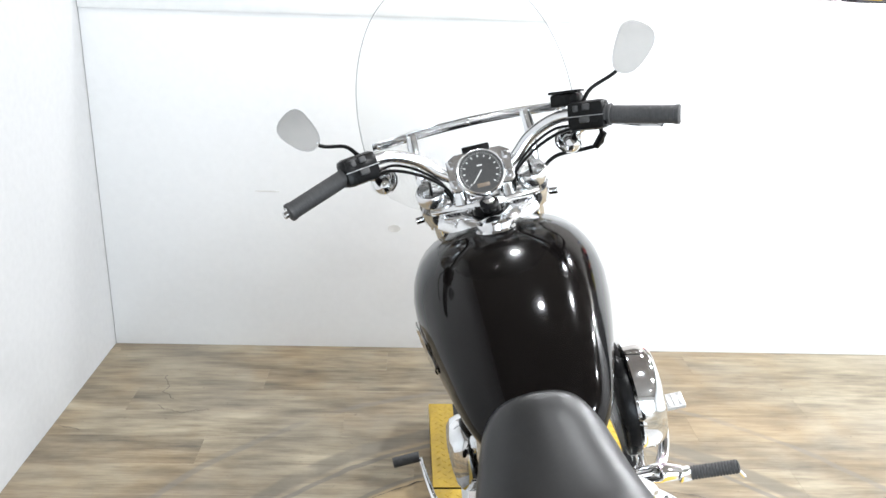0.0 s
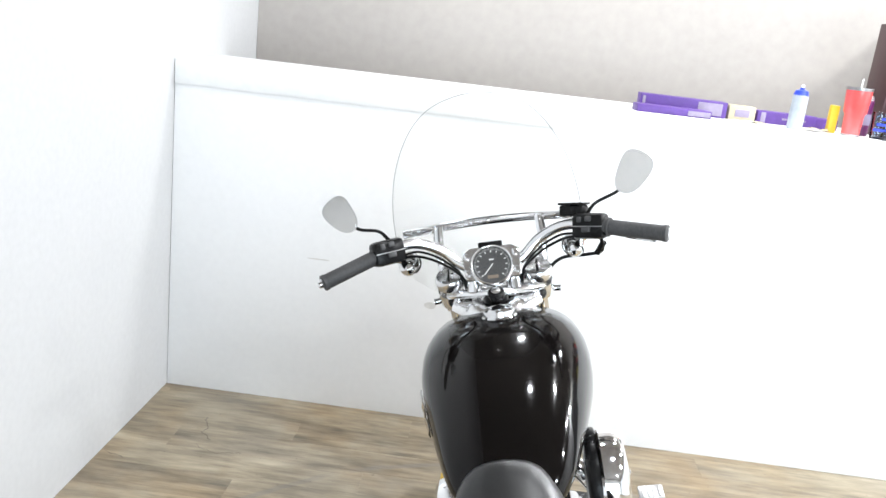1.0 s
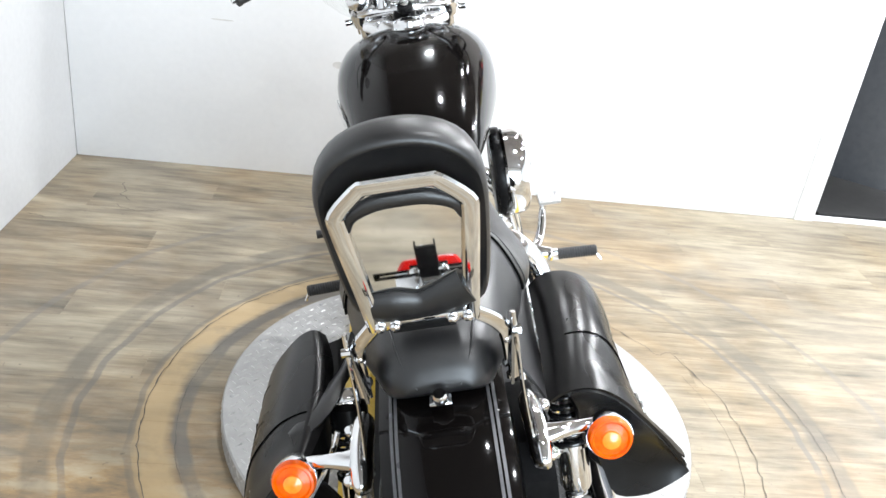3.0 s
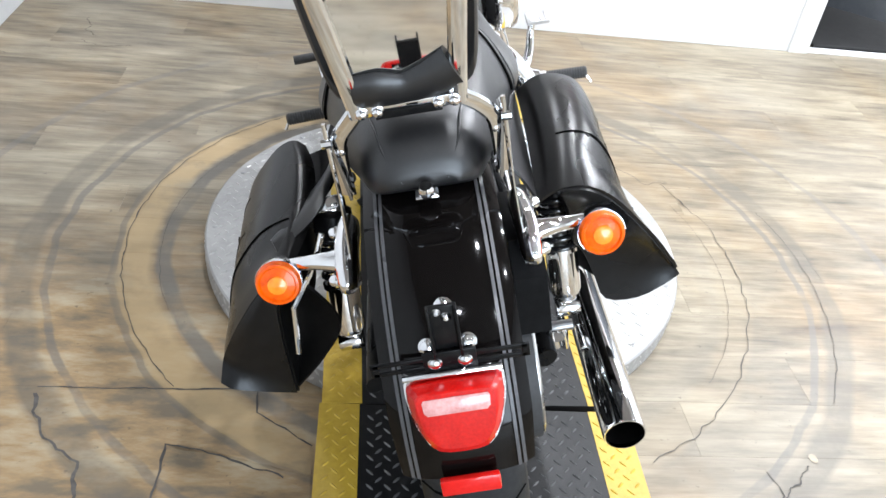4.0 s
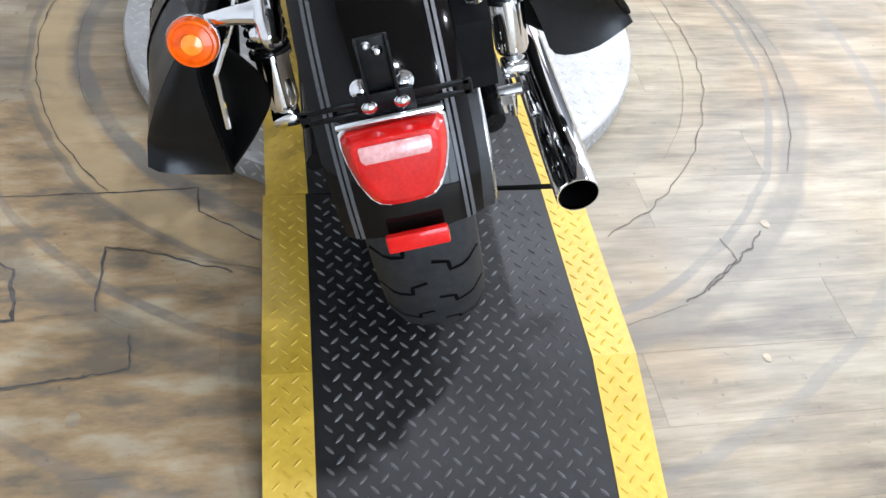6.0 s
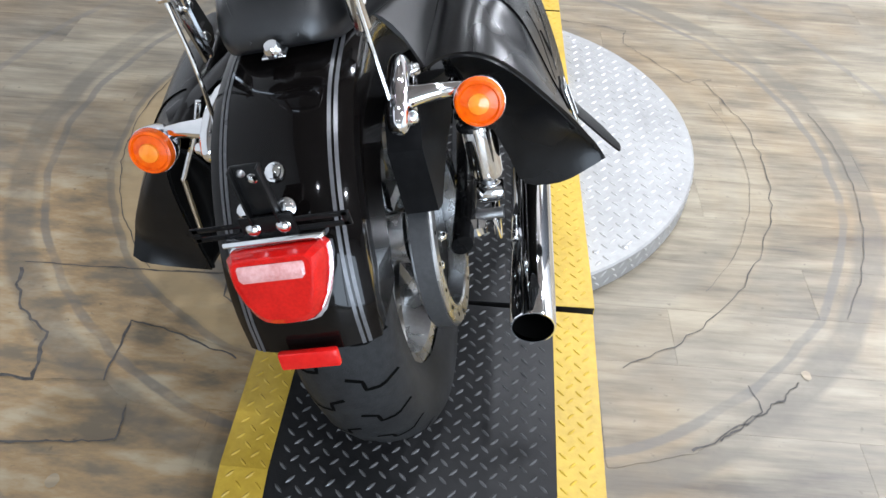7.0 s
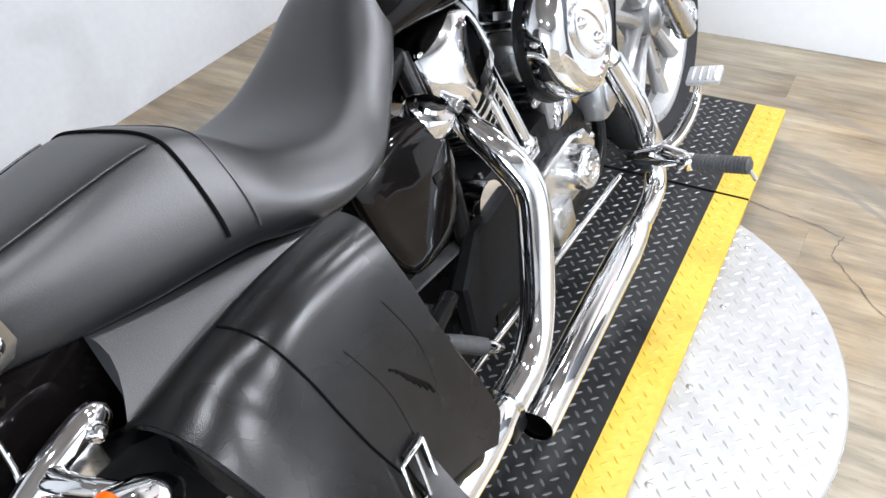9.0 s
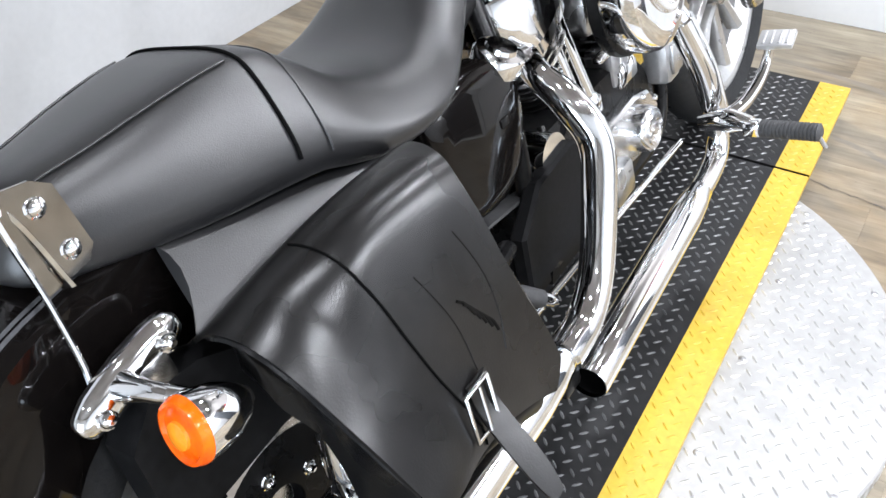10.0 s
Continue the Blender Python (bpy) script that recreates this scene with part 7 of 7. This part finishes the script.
tagged(part("bag", loft(bgm), M_CANBLACK, sharp=60), "black soft bag at the back of the ledge", "bag")

# marks on the wall
M_SCUFF = material("wall_scuff", (0.55, 0.54, 0.52), (0.66, 0.65, 0.63), 0.7, grain=60, patch=12)
for x, z, w, h in ((-0.36, 0.66, 0.10, 0.006), (0.13, 0.52, 0.05, 0.03), (-0.95, 1.355, 0.006, 0.006), (1.28, 0.87, 0.02, 0.006)):
    o_ = [(w / 2 * math.cos(a) * (1 + 0.3 * noise.noise((math.cos(a) * 3, x * 7, 1))), h / 2 * math.sin(a)) for a in (2 * math.pi * q / 14 for q in range(14))]
    part("scuff", plate(o_, 0.0008, Matrix(((1, 0, 0, x), (0, 0, 1, WALL_Y - 0.0006), (0, 1, 0, z), (0, 0, 0, 1)))), M_SCUFF, wall_back, "grey scuff mark")

# ---- floor pieces ----
M_PATCH2 = material("pale_filler", (0.20, 0.160, 0.105), (0.36, 0.285, 0.185), 0.42, grain=14, patch=4, stretch=(1, 5, 1), bump=0.2, bump_scale=150)


def rough_outline(pts, step=0.02, amp=0.006, seed=0):
    out = []
    for i in range(len(pts)):
        a, b = Vector(pts[i]), Vector(pts[(i + 1) % len(pts)])
        n = max(1, int((b - a).length / step))
        for k in range(n):
            p = a.lerp(b, k / n)
            out.append((p.x + amp * noise.noise((p.x * 40, p.y * 40, seed)), p.y + amp * noise.noise((p.x * 40, p.y * 40, seed + 9))))
    return out


def patch(pts, mat, z, label, seed):
    o_ = rough_outline(pts, seed=seed)
    s = Shape()
    n = len(o_)
    s.add([(x, y, z) for x, y in o_], [tuple(range(n))])
    s.add([(x, y, z) for x, y in o_] + [(x, y, 0.0) for x, y in o_], [(i, (i + 1) % n, n + (i + 1) % n, n + i) for i in range(n)])
    return part("floor_patch", s, mat, floor, label, weld=True)


patch([(-0.30, 1.115), (0.15, 1.125), (0.157, 1.06), (0.275, 0.98), (0.278, 0.90), (0.05, 0.965), (-0.013, 0.973), (-0.016, 0.82), (-0.15, 0.81), (-0.175, 0.92), (-0.226, 0.964), (-0.30, 1.06)], M_FLOOR, 0.0012, "refitted piece of planking", 1)
patch([(-0.008, 0.966), (0.05, 0.958), (0.278, 0.892), (0.280, 0.77), (0.054, 0.775), (-0.010, 0.818)], M_FLOOR, 0.0014, "refitted piece of planking", 2)
patch([(-0.62, 0.80), (-0.155, 0.803), (-0.02, 0.812), (0.05, 0.768), (0.06, 0.69), (-0.20, 0.665), (-0.62, 0.66)], M_FLOOR, 0.0010, "refitted piece of planking", 3)
patch([(0.945, 0.935), (1.245, 0.93), (1.258, 0.865), (1.11, 0.757), (0.945, 0.71)], M_FLOOR, 0.0012, "refitted piece of planking", 4)


def crack(pts, w, seed, jitter=0.008, step=0.012):
    """An uneven open joint along a line, as a thin ribbon."""
    line = []
    for i in range(len(pts) - 1):
        a, b = Vector((*pts[i], 0)), Vector((*pts[i + 1], 0))
        n = max(1, int((b - a).length / step))
        line += [a.lerp(b, k / n) for k in range(n)]
    line.append(Vector((*pts[-1], 0)))
    l, r = [], []
    for i, p in enumerate(line):
        t = (line[min(i + 1, len(line) - 1)] - line[max(i - 1, 0)]).normalized()
        n = Vector((-t.y, t.x, 0))
        q = p + n * jitter * noise.noise((p.x * 22, p.y * 22, seed)) + n * jitter * 0.5 * noise.noise((p.x * 90, p.y * 90, seed))
        ww = w * 0.75 * (0.35 + 0.9 * abs(noise.noise((p.x * 35, p.y * 35, seed + 4))))
        l.append(q + n * ww + Vector((0, 0, 0.0019)))
        r.append(q - n * ww + Vector((0, 0, 0.0019)))
    n = len(l)
    s = Shape().add(l + r, [(i, i + 1, n + i + 1, n + i) for i in range(n - 1)])
    return part("crack", s, M_CRACK, floor, "dark uneven crack")


def arc(r, a0, a1, n=60):
    return [(DISC.x + r * math.cos(radians(a0 + (a1 - a0) * k / n)), DISC.y + r * math.sin(radians(a0 + (a1 - a0) * k / n))) for k in range(n + 1)]


crack(arc(0.842, 95, 222), 0.0030, 1, 0.006)
crack(arc(0.752, 118, 205), 0.0012, 2, 0.004)
crack([(0.90, 2.425), (1.06, 2.395), (1.143, 2.374), (1.126, 2.289), (1.22, 2.17), (1.295, 2.078), (1.381, 2.094)] + arc(0.842, 28, -62), 0.0026, 3, 0.012)
crack(arc(0.79, 20, -40), 0.0012, 4, 0.004)
crack(arc(1.06, 14, -32), 0.0022, 5, 0.006)
crack(arc(1.06, -45, -58), 0.0040, 6, 0.010)
crack([(-0.30, 1.118), (0.0, 1.121), (0.152, 1.128), (0.157, 1.06), (0.278, 0.975)], 0.0038, 7, 0.004)
crack([(-0.30, 1.10), (-0.29, 1.05), (-0.226, 0.964), (-0.172, 0.922), (-0.150, 0.81), (-0.50, 0.803)], 0.0075, 8, 0.012)
crack([(-0.012, 0.818), (-0.013, 0.973), (0.05, 0.963), (0.226, 0.896)], 0.0050, 9, 0.006)
crack([(1.11, 0.757), (1.258, 0.862), (1.245, 0.925)], 0.0040, 10, 0.010)
crack([(-0.60, 0.665), (-0.2, 0.662), (0.06, 0.690), (0.05, 0.760)], 0.0046, 11, 0.008)
crack([(-0.71, 3.10), (-0.69, 2.98), (-0.64, 2.93)], 0.0030, 12, 0.02)
crack([(-0.69, 2.88), (-0.62, 2.84), (-0.50, 2.85)], 0.0024, 13, 0.02)
crack([(-0.98, 2.74), (-0.90, 2.72)], 0.0024, 14, 0.01)
for x, y, r_ in ((1.369, 0.962, 0.010), (1.22, 0.62, 0.008), (-0.02, 0.60, 0.012), (-0.98, 3.30, 0.02)):
    o_ = [(x + r_ * math.cos(a) * (1 + 0.3 * noise.noise((math.cos(a) * 2, math.sin(a) * 2, x))), y + r_ * 1.2 * math.sin(a)) for a in (2 * math.pi * q / 16 for q in range(16))]
    part("floor_spot", Shape().add([(p[0], p[1], 0.0016) for p in o_], [tuple(range(16))]), M_PATCH2, floor, "filled spot")

PW, PL = 0.157, 1.22
plank_cache = {}


def plank_mesh(length):
    key = round(length, 3)
    if key not in plank_cache:
        g, b, h = 0.0001, 0.0003, 0.005
        l, w = length / 2 - g, PW / 2 - g
        v = [(-l, -w, -h), (l, -w, -h), (l, w, -h), (-l, w, -h), (-l, -w, -b), (l, -w, -b), (l, w, -b), (-l, w, -b), (-l + b, -w + b, 0), (l - b, -w + b, 0), (l - b, w - b, 0), (-l + b, w - b, 0)]
        f = [(0, 1, 5, 4), (1, 2, 6, 5), (2, 3, 7, 6), (3, 0, 4, 7), (4, 5, 9, 8), (5, 6, 10, 9), (6, 7, 11, 10), (7, 4, 8, 11), (8, 9, 10, 11)]
        plank_cache[key] = mesh_of("plank", Shape().add(v, f), M_FLOOR, 20)
    return plank_cache[key]


row = 0
y = 0.807 + PW / 2 - PW * 28
while y - PW / 2 < 4.45:
    x = X0
    first = PL * ((row * 0.37) % 1.0)
    row += 1
    end_x = X1
    while x < end_x - 0.02:
        n = first if x == X0 and first > 0.15 else PL
        n = min(n, end_x - x)
        ob = new("plank", plank_mesh(n))
        ob.location = (x + n / 2, y, 0)
        ob.parent = floor
        x += n
    y += PW
